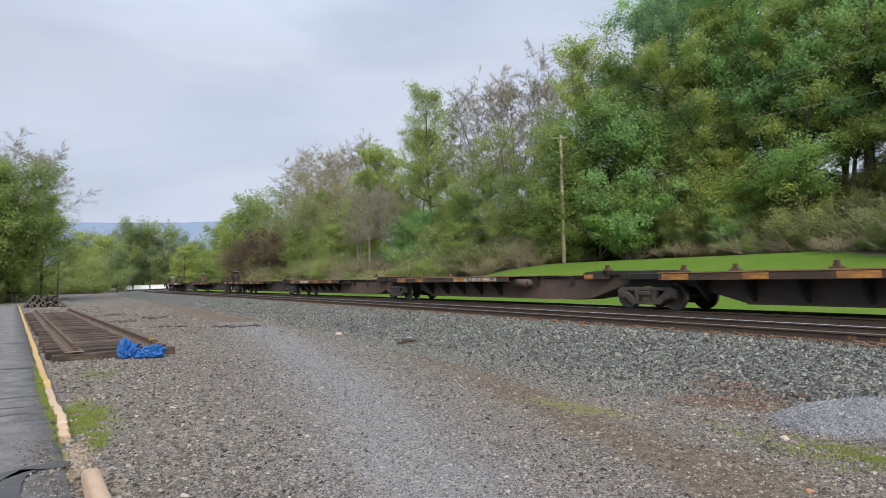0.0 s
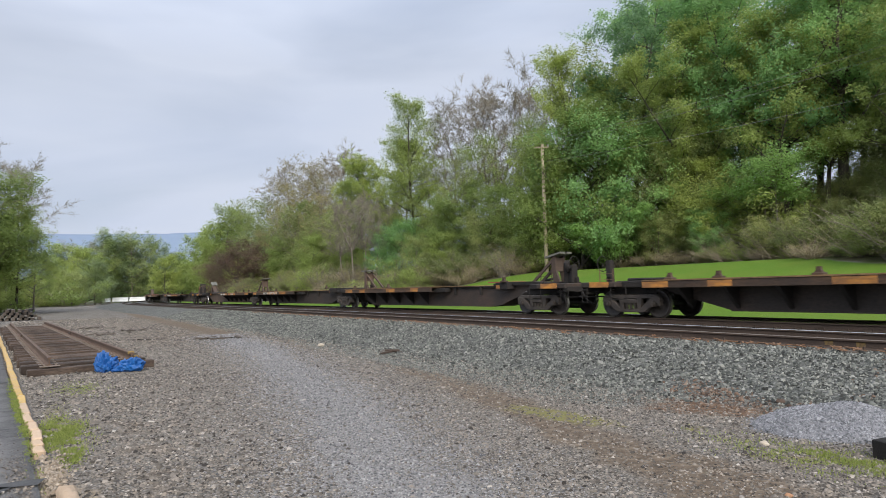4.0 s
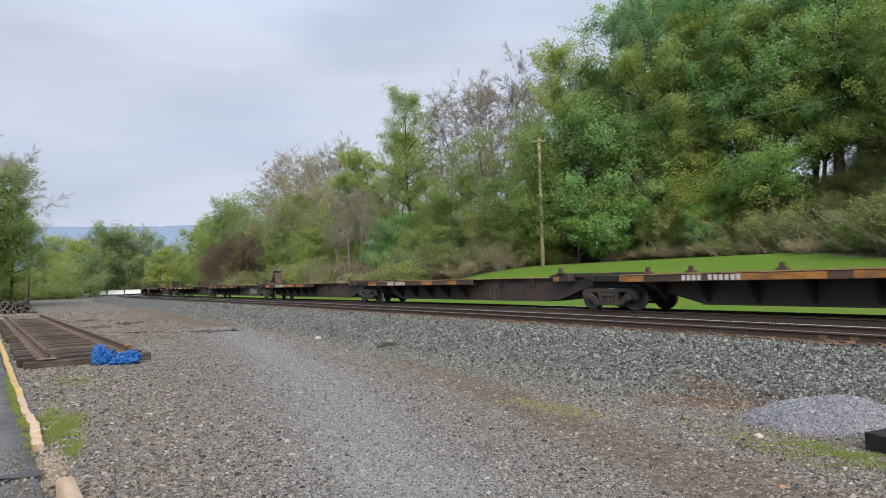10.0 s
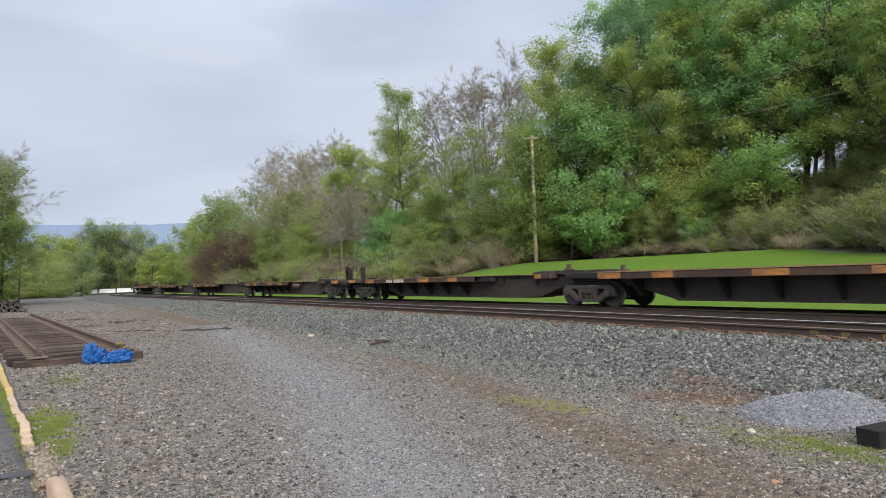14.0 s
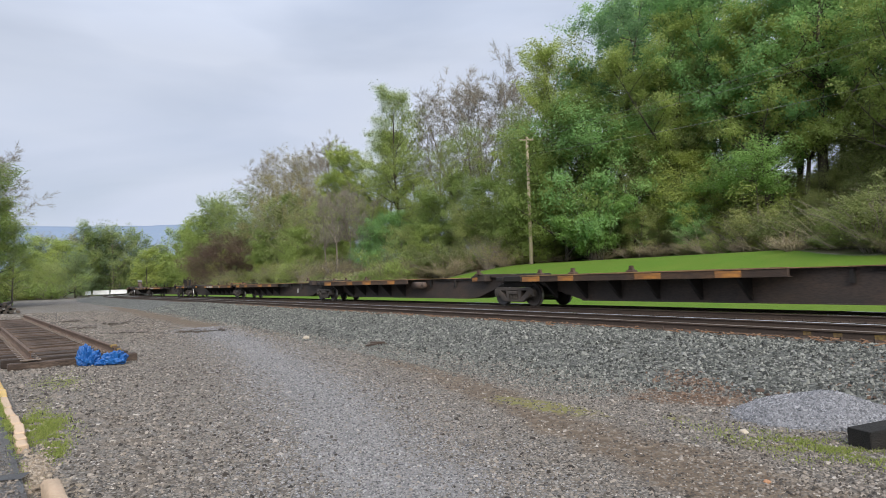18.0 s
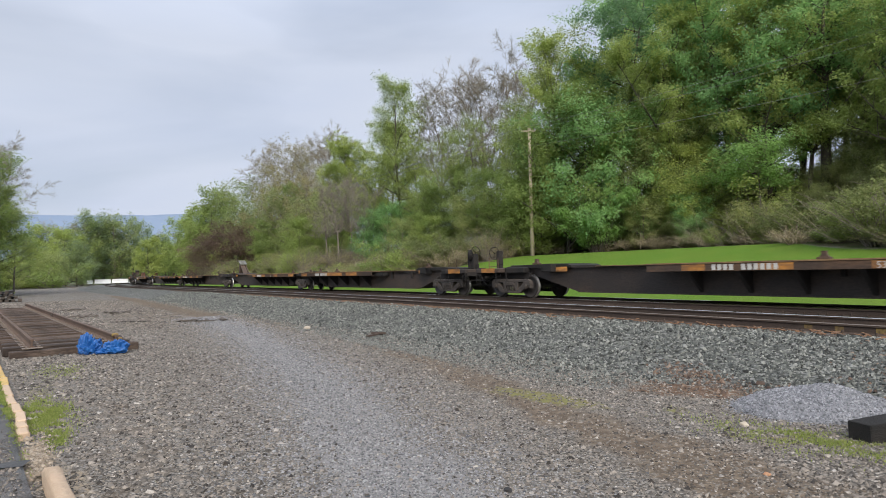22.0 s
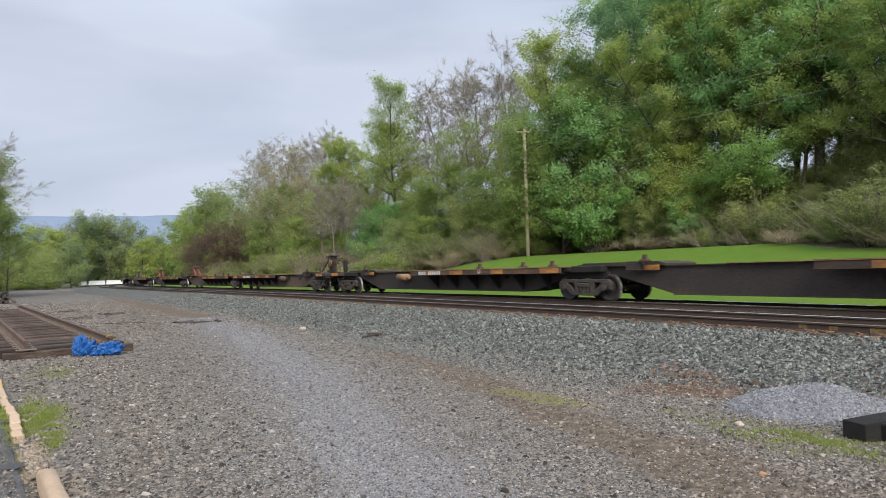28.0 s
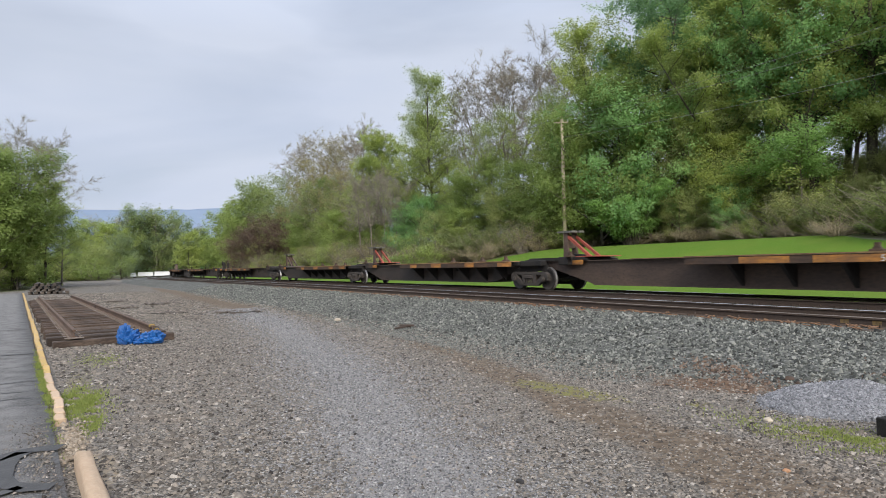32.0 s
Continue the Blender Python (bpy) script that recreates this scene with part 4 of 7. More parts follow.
# ---- timbers, track panels, tarpaulin ----
def timber(s, d, ln, turn, tilt=0.0, z=None, mat=None):
    bm = box(0, ln, -0.115, 0.115, 0, 0.19, 0.01)
    bmesh.ops.subdivide_edges(bm, edges=[e for e in bm.edges if e.calc_length() > 1], cuts=5)
    r = random.Random(int(s * 100))
    for v in bm.verts:
        v.co += Vector((0, r.uniform(-1, 1), r.uniform(-1, 1))) * 0.004
    ob = part("timber", bm, mat or TIE_BLACK)
    x, y = straight(s, d)
    ob.matrix_basis = pose(x, y, z if z is not None else ground_z(x, y) + 0.05, 0, tilt, turn)
    return tagged(ob, "black creosoted timber lying on the gravel", "timber", group="timbers beside the heap")


# both lie side by side with the ends towards the lot
timber(2.62, -9.78, 2.6, 17, -1.5, -0.02)
timber(2.36, -9.66, 2.6, 17, -1.0, -0.03)


PANEL_RAIL = worn("brown_rust_rail", (0.1, 0.062, 0.042), (0.14, 0.088, 0.058), (0.05, 0.033, 0.025), rough=0.85, scale=1.5, fine=25, amount=0.8)
PLATE_RUST = worn("worn_tie_plate", (0.2, 0.16, 0.13), (0.11, 0.08, 0.06), rough=0.7, scale=6, amount=0.7)
PANEL_WOOD = worn("weathered_tie", (0.06, 0.04, 0.029), (0.13, 0.093, 0.07), (0.012, 0.009, 0.007), rough=0.9, scale=2.5, fine=14, amount=0.9, relief=0.7, stretch=(1, 6, 6), spread=0.4)


def track_panel(s0, d0, count, ln):
    """A length of built track laid on the ground: ties and two rails."""
    th = PHI + radians(4.45)
    x0, y0 = straight(s0, d0)
    panel = tagged(new("track_panel"), "old track panel of rusty rails on weathered wooden ties", "track panel", group="track panels on the lot")
    panel.matrix_basis = pose(x0, y0, 0.0, 0, 0, math.degrees(th))
    r = random.Random(int(s0))
    me = None
    for i in range(count):
        if me is None:
            ob = part("tie", box(-1.2, 1.2, -0.115, 0.115, 0, 0.18, 0.014), PANEL_WOOD, panel)
            me = ob.data
        else:
            ob = part("tie", me, None, panel)
        ob.matrix_basis = pose(r.uniform(-0.05, 0.05), 0.13 + i * (ln - 0.3) / (count - 1), r.uniform(-0.03, 0.012), r.uniform(-3, 3), r.uniform(-0.5, 0.5), r.uniform(-1.6, 1.6))
    for side in (-0.755, 0.755):
        ob = part("rail", sweep_rail([(side, -0.12 if side > 0 else 0.2, 0.192, 0), (side, ln / 2, 0.192, 0), (side, ln, 0.192, 0)], tops=False, side_mat=PANEL_RAIL), None, panel, "rusty brown rail")
        plate = None
        for i in range(count):
            if plate is None:
                bm = box(-0.18, 0.18, -0.09, 0.09, 0.184, 0.196)
                for k in (-0.11, 0.11):
                    add_box(bm, k - 0.018, k + 0.018, k * 0.5 - 0.018, k * 0.5 + 0.018, 0.194, 0.235)
                ob = part("tie_plate", bm, PLATE_RUST, panel)
                plate = ob.data
            else:
                ob = part("tie_plate", plate, None, panel)
            ob.location = (side, 0.13 + i * (ln - 0.3) / (count - 1), 0)
        bm = bmesh.new()
        add_box(bm, side - 0.035, side + 0.035, ln - 0.35, ln + 0.2, 0.235, 0.315, 0.008)
        part("joint_bar", bm, RAIL_RUST, panel)
    if s0 < 20:
        part("rail_clamp", add_box(add_box(bmesh.new(), 0.69, 0.82, -0.06, 0.1, 0.32, 0.39, 0.015), 0.8, 0.9, -0.1, 0.02, 0.2, 0.3, 0.02), YELLOW_MARK, panel, "faded yellow clamp on the rail end")
    return panel


track_panel(15.35, -15.26, 26, 12.1)
track_panel(27.55, -16.2, 24, 12.1)


def tarpaulin():
    """Two crumpled heaps of one blue sheet thrown over the end of the panel."""
    tarp = tagged(new("tarpaulin"), "crumpled bright blue plastic tarpaulin beside the track panel", "tarpaulin")
    x, y = straight(15.05, -14.78)
    tarp.matrix_basis = pose(x, y, 0, 0, 0, 12)
    for k, (cx, cy, w, dp, h) in enumerate(((-0.22, 0.02, 0.2, 0.22, 0.3), (0.27, 0.0, 0.24, 0.2, 0.26), (0.05, -0.08, 0.16, 0.13, 0.12), (-0.3, 0.05, 0.17, 0.14, 0.36))):
        bm = bmesh.new()
        bmesh.ops.create_icosphere(bm, subdivisions=4, radius=1.0)
        for v in bm.verts:
            p = v.co * 1.4 + Vector((k * 7.3, 1.7, 0.4))
            crease = 0.5 - abs(noise.noise(p * 1.5)) * 1.5
            fold = 0.5 - abs(noise.noise(p * 3.3 + Vector((4, 1, 2)))) * 1.6
            rad = 0.9 + 0.3 * crease + 0.22 * fold + 0.3 * noise.noise(p * 0.8)
            v.co = Vector((cx + v.co.x * w * rad, cy + v.co.y * dp * rad, max(0.008, (v.co.z * 0.62 + 0.36) * h * rad * 1.15)))
        part("fold", bm, TARP_BLUE, tarp)
    return tarp


tarpaulin()


def tie_pile():
    """A rough stack of old ties at the far end of the lot."""
    r = random.Random(11)
    for row in range(4):
        for i in range(7 - row):
            s, d = 55.5 + row * 0.1 + r.uniform(-0.3, 0.3), -19.3 + i * 0.4 + row * 0.12
            t = timber(s, d, 2.6, 90 + math.degrees(PHI) + r.uniform(-7, 7), r.uniform(-2, 2), 0.02 + row * 0.2, TIE_WOOD)
            tagged(t, "old weathered railway tie in a rough stack", "timber", group="stack of old ties")


tie_pile()


def litter_heap(s, d, n, spread, mat, label, seed):
    """A scatter of broken wood and dirt clods on the lot."""
    r = random.Random(seed)
    bm = bmesh.new()
    for i in range(n):
        a, q = r.uniform(0, math.tau), abs(r.gauss(0, spread))
        u, v = q * math.cos(a) * 2.2, q * math.sin(a)
        ln = r.uniform(0.05, 0.2)
        t = r.uniform(0, math.pi)
        z = r.uniform(0.01, 0.07)
        add_bar(bm, (u - ln * math.cos(t), v - ln * math.sin(t), z), (u + ln * math.cos(t), v + ln * math.sin(t), z + r.uniform(0, 0.05)), r.uniform(0.03, 0.08), r.uniform(0.02, 0.05))
    ob = part("debris", bm, mat)
    x, y = straight(s, d)
    ob.matrix_basis = pose(x, y, ground_z(x, y), 0, 0, math.degrees(PHI))
    return tagged(ob, label, "debris")


litter_heap(29.5, -14.3, 14, 0.35, TIE_WOOD, "scattered splinters of dark broken wood", 1)
litter_heap(36.5, -14.4, 16, 0.5, TIE_WOOD, "scattered splinters of dark broken wood", 2)
litter_heap(23.0, -10.9, 12, 0.3, TIE_WOOD, "dark broken wood beside a puddle", 3)
litter_heap(31.0, -13.2, 12, 0.4, TIE_WOOD, "dark broken wood on the damp lot", 4)
litter_heap(14.0, -8.7, 3, 0.12, RAIL_RUST, "rusty brown splinters at the foot of the ballast", 5)


CHIPS = worn("rusty_chips", (0.23, 0.115, 0.052), (0.15, 0.095, 0.06), (0.05, 0.034, 0.026), rough=0.9, scale=9, amount=0.9)


def wood_chips():
    """Orange-brown chips and leaves along the shoulder of the near track."""
    r = random.Random(21)
    bm = bmesh.new()
    for i in range(430):
        s = 0.5 + 38 * r.random() ** 1.4
        d = -GAP - 0.755 - 0.16 - abs(r.gauss(0, 0.3))
        x, y, th = line(s, d)
        z = ground_z(x, y) + 0.035 if i % 6 == 0 else 0.455 + 0.02 * r.random()
        ln, a = r.uniform(0.02, 0.14), th + math.pi / 2 + r.gauss(0, 0.9)
        add_bar(bm, (x - ln * math.cos(a), y - ln * math.sin(a), z), (x + ln * math.cos(a), y + ln * math.sin(a), z + 0.02), 0.03, 0.01)
    ob = part("wood_chips", bm, CHIPS)
    tagged(ob, "rust-brown chips of wood and dead leaves beside the rail", "debris", kind="stuff")


wood_chips()


def puddle(s, d, a, b, turn, seed):
    m = bpy.data.materials.get("puddle_water")
    if not m:
        m, n, l, bs = material("puddle_water")
        bs.inputs["Base Color"].default_value = (0.05, 0.045, 0.04, 1)
        bs.inputs["Roughness"].default_value = 0.05
        bump(n, l, bs, noise_out(n, l, coords(n, l), 6, 3), 0.04, 0.01)
    r = random.Random(seed)
    bm = bmesh.new()
    ring = []
    for i in range(28):
        t = i * math.tau / 28
        k = 1 + 0.35 * noise.noise(Vector((math.cos(t) * 1.5, math.sin(t) * 1.5, seed)))
        ring.append(bm.verts.new((a * k * math.cos(t), b * k * math.sin(t), 0)))
    bm.faces.new(ring)
    bmesh.ops.solidify(bm, geom=bm.faces[:], thickness=0.02)
    ob = part("puddle", bm, m)
    x, y = straight(s, d)
    ob.matrix_basis = pose(x, y, ground_z(x, y) + 0.012, 0, 0, math.degrees(PHI) + turn)
    tagged(ob, "shallow brown puddle on the gravel lot", "puddle")


puddle(23.6, -10.9, 0.3, 0.9, 70, 1)
puddle(25.6, -13.0, 0.2, 0.8, 60, 2)

# ---- white barrier wall and the far ridge ----


def barrier():
    wall = tagged(new("roadside_barrier"), "row of white concrete barriers at the far end of the lot", "barrier")
    x0, y0 = -83.2, 150.0
    wall.location = (x0, y0, 0.35)
    for i in range(4):
        bm = bmesh.new()
        add_prism(bm, [(-0.3, 0), (0.3, 0), (0.26, 0.2), (0.12, 0.45), (0.1, 1.0), (-0.1, 1.0), (-0.12, 0.45), (-0.26, 0.2)], 0, 3.6 if i else 1.2)
        ob = part("barrier_block", bm, BARRIER, wall)
        ob.matrix_basis = pose((i * 3.8 - 2.4 if i else 0) * 1.0, i * 0.8, 0.06 * i, 0, 0, -80)
    return wall


barrier()


def ridge():
    verts, faces = [], []
    n = 120
    for i in range(n + 1):
        a = radians(-75 + 110 * i / n)
        x, y = -3000 * math.sin(-a), 3000 * math.cos(a)
        h = 290 + 26 * math.sin(i * 0.09 + 1.0) + 10 * noise.noise(Vector((i * 0.12, 0, 0))) + 3 * noise.noise(Vector((i * 0.7, 3, 0)))
        for k, (f, out) in enumerate(((0, 0.86), (0.55, 0.93), (0.9, 0.98), (1.0, 1.0), (0.9, 1.05), (0.0, 1.2))):
            verts.append((x * out, y * out, h * f - 2))
    for i in range(n):
        for k in range(5):
            a = i * 6 + k
            faces.append((a, a + 6, a + 7, a + 1))
    # the ridge's haze is only its blue-grey colour
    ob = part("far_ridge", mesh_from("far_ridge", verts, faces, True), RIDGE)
    tagged(ob, "long wooded mountain ridge far off, its haze painted in as blue-grey", "mountain", kind="structure")


ridge()

# ---- the train: articulated spine cars ----
SPEED = 12.78
WHEEL_R = 0.419


def build_truck():
    """A two-axle truck, its middle at the origin on the rail tops."""
    bm = bmesh.new()
    add_box(bm, -0.2, 0.2, -0.95, 0.95, 0.42, 0.66, 0.03)
    add_rod(bm, (0, 0, 0.6), (0, 0, 0.76), 0.2, n=14)
    add_box(bm, -0.55, -0.2, -0.06, 0.06, 0.4, 0.46)
    add_box(bm, 0.2, 0.55, -0.06, 0.06, 0.4, 0.46)
    truck = part("truck", bm, TRUCK_STEEL, None, "grimy two-axle freight truck")
    for side in (-1, 1):
        y0, y1 = side * 0.93 - 0.07, side * 0.93 + 0.07
        bm = bmesh.new()
        # top arch, bottom bow, columns and the two ends over the axles
        add_prism(bm, [(-1.12, 0.48), (-1.1, 0.60), (-0.97, 0.69), (0.97, 0.69), (1.1, 0.60), (1.12, 0.48), (0.92, 0.50), (0.85, 0.575), (-0.85, 0.575), (-0.92, 0.50)], y0, y1)
        add_prism(bm, [(-0.52, 0.16), (0.52, 0.16), (0.44, 0.255), (-0.44, 0.255)], y0 + 0.005, y1 - 0.005)
        for q in (-1, 1):
            add_prism(bm, [(q * 0.98, 0.47), (q * 0.78, 0.60), (q * 0.34, 0.25), (q * 0.52, 0.16)][:: q], y0, y1)
            add_prism(bm, [(q * 0.25, 0.25), (q * 0.38, 0.25), (q * 0.44, 0.59), (q * 0.25, 0.59)][:: q], y0, y1)
            add_prism(bm, [(q * 0.70, 0.44), (q * 1.06, 0.44), (q * 1.10, 0.54), (q * 1.02, 0.62), (q * 0.74, 0.60)][:: q], y0 - 0.01, y1 + 0.01)
            add_prism(bm, [(q * 1.0, 0.36), (q * 1.1, 0.36), (q * 1.1, 0.5), (q * 1.0, 0.5)][:: q], y0, y1)
        bmesh.ops.bevel(bm, geom=[e for e in bm.edges if e.is_manifold and e.calc_face_angle(0) > 0.9], offset=0.012, segments=1, affect="EDGES")
        part("side_frame", bm, TRUCK_STEEL, truck, "cast steel side frame")
        bm = bmesh.new()
        for x in (-0.15, 0.0, 0.15):
            for k in range(5):
                add_rod(bm, (x, side * 0.95, 0.268 + k * 0.034), (x, side * 0.95, 0.29 + k * 0.034), 0.066, n=10)
            add_rod(bm, (x, side * 0.95, 0.25), (x, side * 0.95, 0.43), 0.042, n=8)
        add_box(bm, -0.25, 0.25, side * 0.95 - 0.08, side * 0.95 + 0.08, 0.43, 0.56, 0.02)
        part("spring_nest", bm, TRUCK_STEEL, truck, "coil springs")
        for q in (-0.8635, 0.8635):
            bm = bmesh.new()
            add_rod(bm, (q, side * 0.88, WHEEL_R), (q, side * 1.06, WHEEL_R), 0.095, n=12)
            add_rod(bm, (q, side * 1.06, WHEEL_R), (q, side * 1.085, WHEEL_R), 0.06, n=6)
            part("bearing_cap", bm, TRUCK_STEEL, truck)
    for q in (-0.8635, 0.8635):
        bm = bmesh.new()
        add_rod(bm, (0, -0.9, 0), (0, 0.9, 0), 0.075, n=12)
        for side in (-1, 1):
            prof = [(0.08, 0.79), (0.13, 0.79), (0.14, 0.75), (0.30, 0.735), (0.345, 0.79), (0.40, 0.795), (0.415, 0.79), (WHEEL_R, 0.76), (WHEEL_R + 0.004, 0.72), (WHEEL_R + 0.025, 0.695), (WHEEL_R + 0.025, 0.675), (0.39, 0.668), (0.345, 0.672), (0.30, 0.705), (0.14, 0.69), (0.13, 0.66), (0.08, 0.66)]
            add_lathe(bm, [(r, side * y) for r, y in prof], 0, 32)
        bmesh.ops.recalc_face_normals(bm, faces=bm.faces)
        for f in bm.faces:
            f.smooth = True
            c = f.calc_center_median()
            rr = math.hypot(c.x, c.z)
            f.material_index = 1 if rr > 0.4165 and 0.68 < abs(c.y) < 0.79 else 0
        me = bpy.data.meshes.new("wheelset")
        bm.to_mesh(me)
        bm.free()
        me.materials.append(WHEEL_STEEL)
        me.materials.append(TREAD_STEEL)
        ob = part("wheelset", me, None, truck, "dark steel wheels with bright treads on one axle")
        ob.location = (q, 0, WHEEL_R)
    return truck


PROTO_TRUCK = build_truck()
TRUCK_PARTS = [(c.name.split(".")[0], c.data, c.location.copy(), c.get("label", "")) for c in PROTO_TRUCK.children]
TRUCK_MESH = PROTO_TRUCK.data
for c in list(PROTO_TRUCK.children):
    bpy.data.objects.remove(c)
bpy.data.objects.remove(PROTO_TRUCK)
WHEELSETS = {-1: [], 1: []}


def hang_truck(car, x):
    t = part("truck", TRUCK_MESH, None, car, "grimy two-axle freight truck")
    t.location = (x, 0, 0)
    for name, me, loc, label in TRUCK_PARTS:
        ob = part(name, me, None, t, label)
        ob.location = loc
        if name == "wheelset":
            WHEELSETS[-1 if loc.x < 0 else 1].append(ob)
    return t


SHARED = {}


def shared(key, make):
    """Builds a mesh once and hands it out again."""
    if key not in SHARED:
        bm = make()
        me = bpy.data.meshes.new(key if isinstance(key, str) else str(key[0]))
        bm.to_mesh(me)
        bm.free()
        SHARED[key] = me
    return SHARED[key]


def text_mesh(words, size):
    key = ("lettering", words, size)
    if key not in SHARED:
        cu = bpy.data.curves.new("lettering", "FONT")
        cu.body, cu.size, cu.extrude = words, size, 0.003
        cu.resolution_u = 2
        ob = new("lettering", cu)
        SHARED[key] = bpy.data.meshes.new_from_object(ob.evaluated_get(bpy.context.evaluated_depsgraph_get()))
        bpy.data.objects.remove(ob)
        bpy.data.curves.remove(cu)
    return SHARED[key]


# the camera sees the side towards local -y
def sill_mesh(ln):
    def make():
        bm = bmesh.new()
        prof = [(-0.55, 0.80), (1.15, 0.76), (3.1, 0.25), (ln - 3.2, 0.25), (ln - 2.6, 0.3), (ln - 1.3, 0.7), (ln + 0.3, 0.80), (ln + 0.3, 1.06), (-0.55, 1.06)]
        add_prism(bm, prof, -0.62, 0.62)
        add_box(bm, 3.1, ln - 3.2, -0.66, 0.66, 0.228, 0.252)
        add_box(bm, -0.4, ln + 0.2, -0.70, 0.70, 1.055, 1.085)
        return bm
    return shared(("center_sill", round(ln, 2)), make)


SCRAWL = worn("dusty_spray_paint", (0.2, 0.185, 0.16), (0.12, 0.105, 0.09), rough=0.85, scale=5, amount=0.8, relief=0.0)


def hitch(car, x, way, kind, red=False):
    """A raised trailer hitch: post, slanting strut and head plate; way: the strut's side."""
    bm = bmesh.new()
    lean = 0.0 if way > 0 and kind == "post" else (0.14 if kind == "post" else 0.3) * way
    if kind == "post":
        # two narrow plates with a web between
        for y0 in (-0.24, 0.16):
            add_prism(bm, [(x - 0.17, 1.1), (x + 0.17, 1.1), (x + 0.1 + lean, 1.6), (x + 0.1 + lean, 2.12), (x - 0.12 + lean, 2.12), (x - 0.12 + lean, 1.6)], y0, y0 + 0.08)
        add_box(bm, x - 0.09 + lean, x + 0.07 + lean, -0.16, 0.16, 1.55, 2.05)
    else:
        outline = [(x - 0.16, 1.1), (x + 0.2, 1.1), (x + 0.1 + lean, 2.08), (x - 0.09 + lean, 2.08)]
        add_prism(bm, outline, -0.24, -0.18)
        add_prism(bm, outline, 0.18, 0.24)
        add_prism(bm, [(x - 0.05, 1.1), (x + 0.05, 1.1), (x + 0.04 + lean, 2.06), (x - 0.03 + lean, 2.06)], -0.18, 0.18)
        for z in (1.72, 1.86):
            add_box(bm, x - 0.05 + lean * 0.6, x + 0.06 + lean * 0.6, -0.245, -0.241, z, z + 0.08)
    post = part("hitch_post", bm, CAR_TAN, car, "rusty brown trailer hitch post")
    bm = bmesh.new()
    top, foot = (x + lean + way * 0.08, 1.98), (x + way * 1.35, 1.14)
    wide = 0.1 if kind == "post" else 0.12
    for y0 in (-0.2, 0.2):
        add_bar(bm, (top[0], y0, top[1]), (foot[0], y0 * 1.15, foot[1]), 0.07, wide)
    if kind != "post":
        add_bar(bm, (top[0], 0, top[1] - 0.05), (foot[0], 0, foot[1] - 0.03), 0.3, 0.03)
    part("hitch_strut", bm, CAR_RED if red else CAR_TAN, car, "slanting red hitch strut" if red else "slanting brown hitch strut")
    bm = bmesh.new()
    tilt = 0.0 if way > 0 and kind == "post" else (-0.07 if way < 0 else -0.16)
    hx, half = x + lean, 0.4 if kind == "post" else (0.28 if way > 0 else 0.2)
    outline = [(hx - half, 2.12 + tilt * way * -1), (hx + half, 2.12 + tilt * way), (hx + half, 2.19 + tilt * way), (hx - half, 2.19 + tilt * way * -1)]
    add_prism(bm, outline, -0.3, -0.07)
    add_prism(bm, outline, 0.07, 0.3)
    add_prism(bm, [(a + (0.12 if a < hx else -0.12), b - 0.01) for a, b in outline], -0.07, 0.07)
    part("hitch_head", bm, HITCH_HEAD, post, "worn grey hitch plate")
    # latch and hydraulic cylinder low between the legs
    bm = bmesh.new()
    add_rod(bm, (x + way * 0.2, 0, 1.3), (x + way * 0.85, 0, 1.24), 0.05, n=10)
    add_box(bm, x - 0.26, x + 0.3, -0.36, 0.36, 1.09, 1.16, 0.01)
    part("hitch_foot", bm, CAR_GRIME, post, "dark hitch foot and latch")


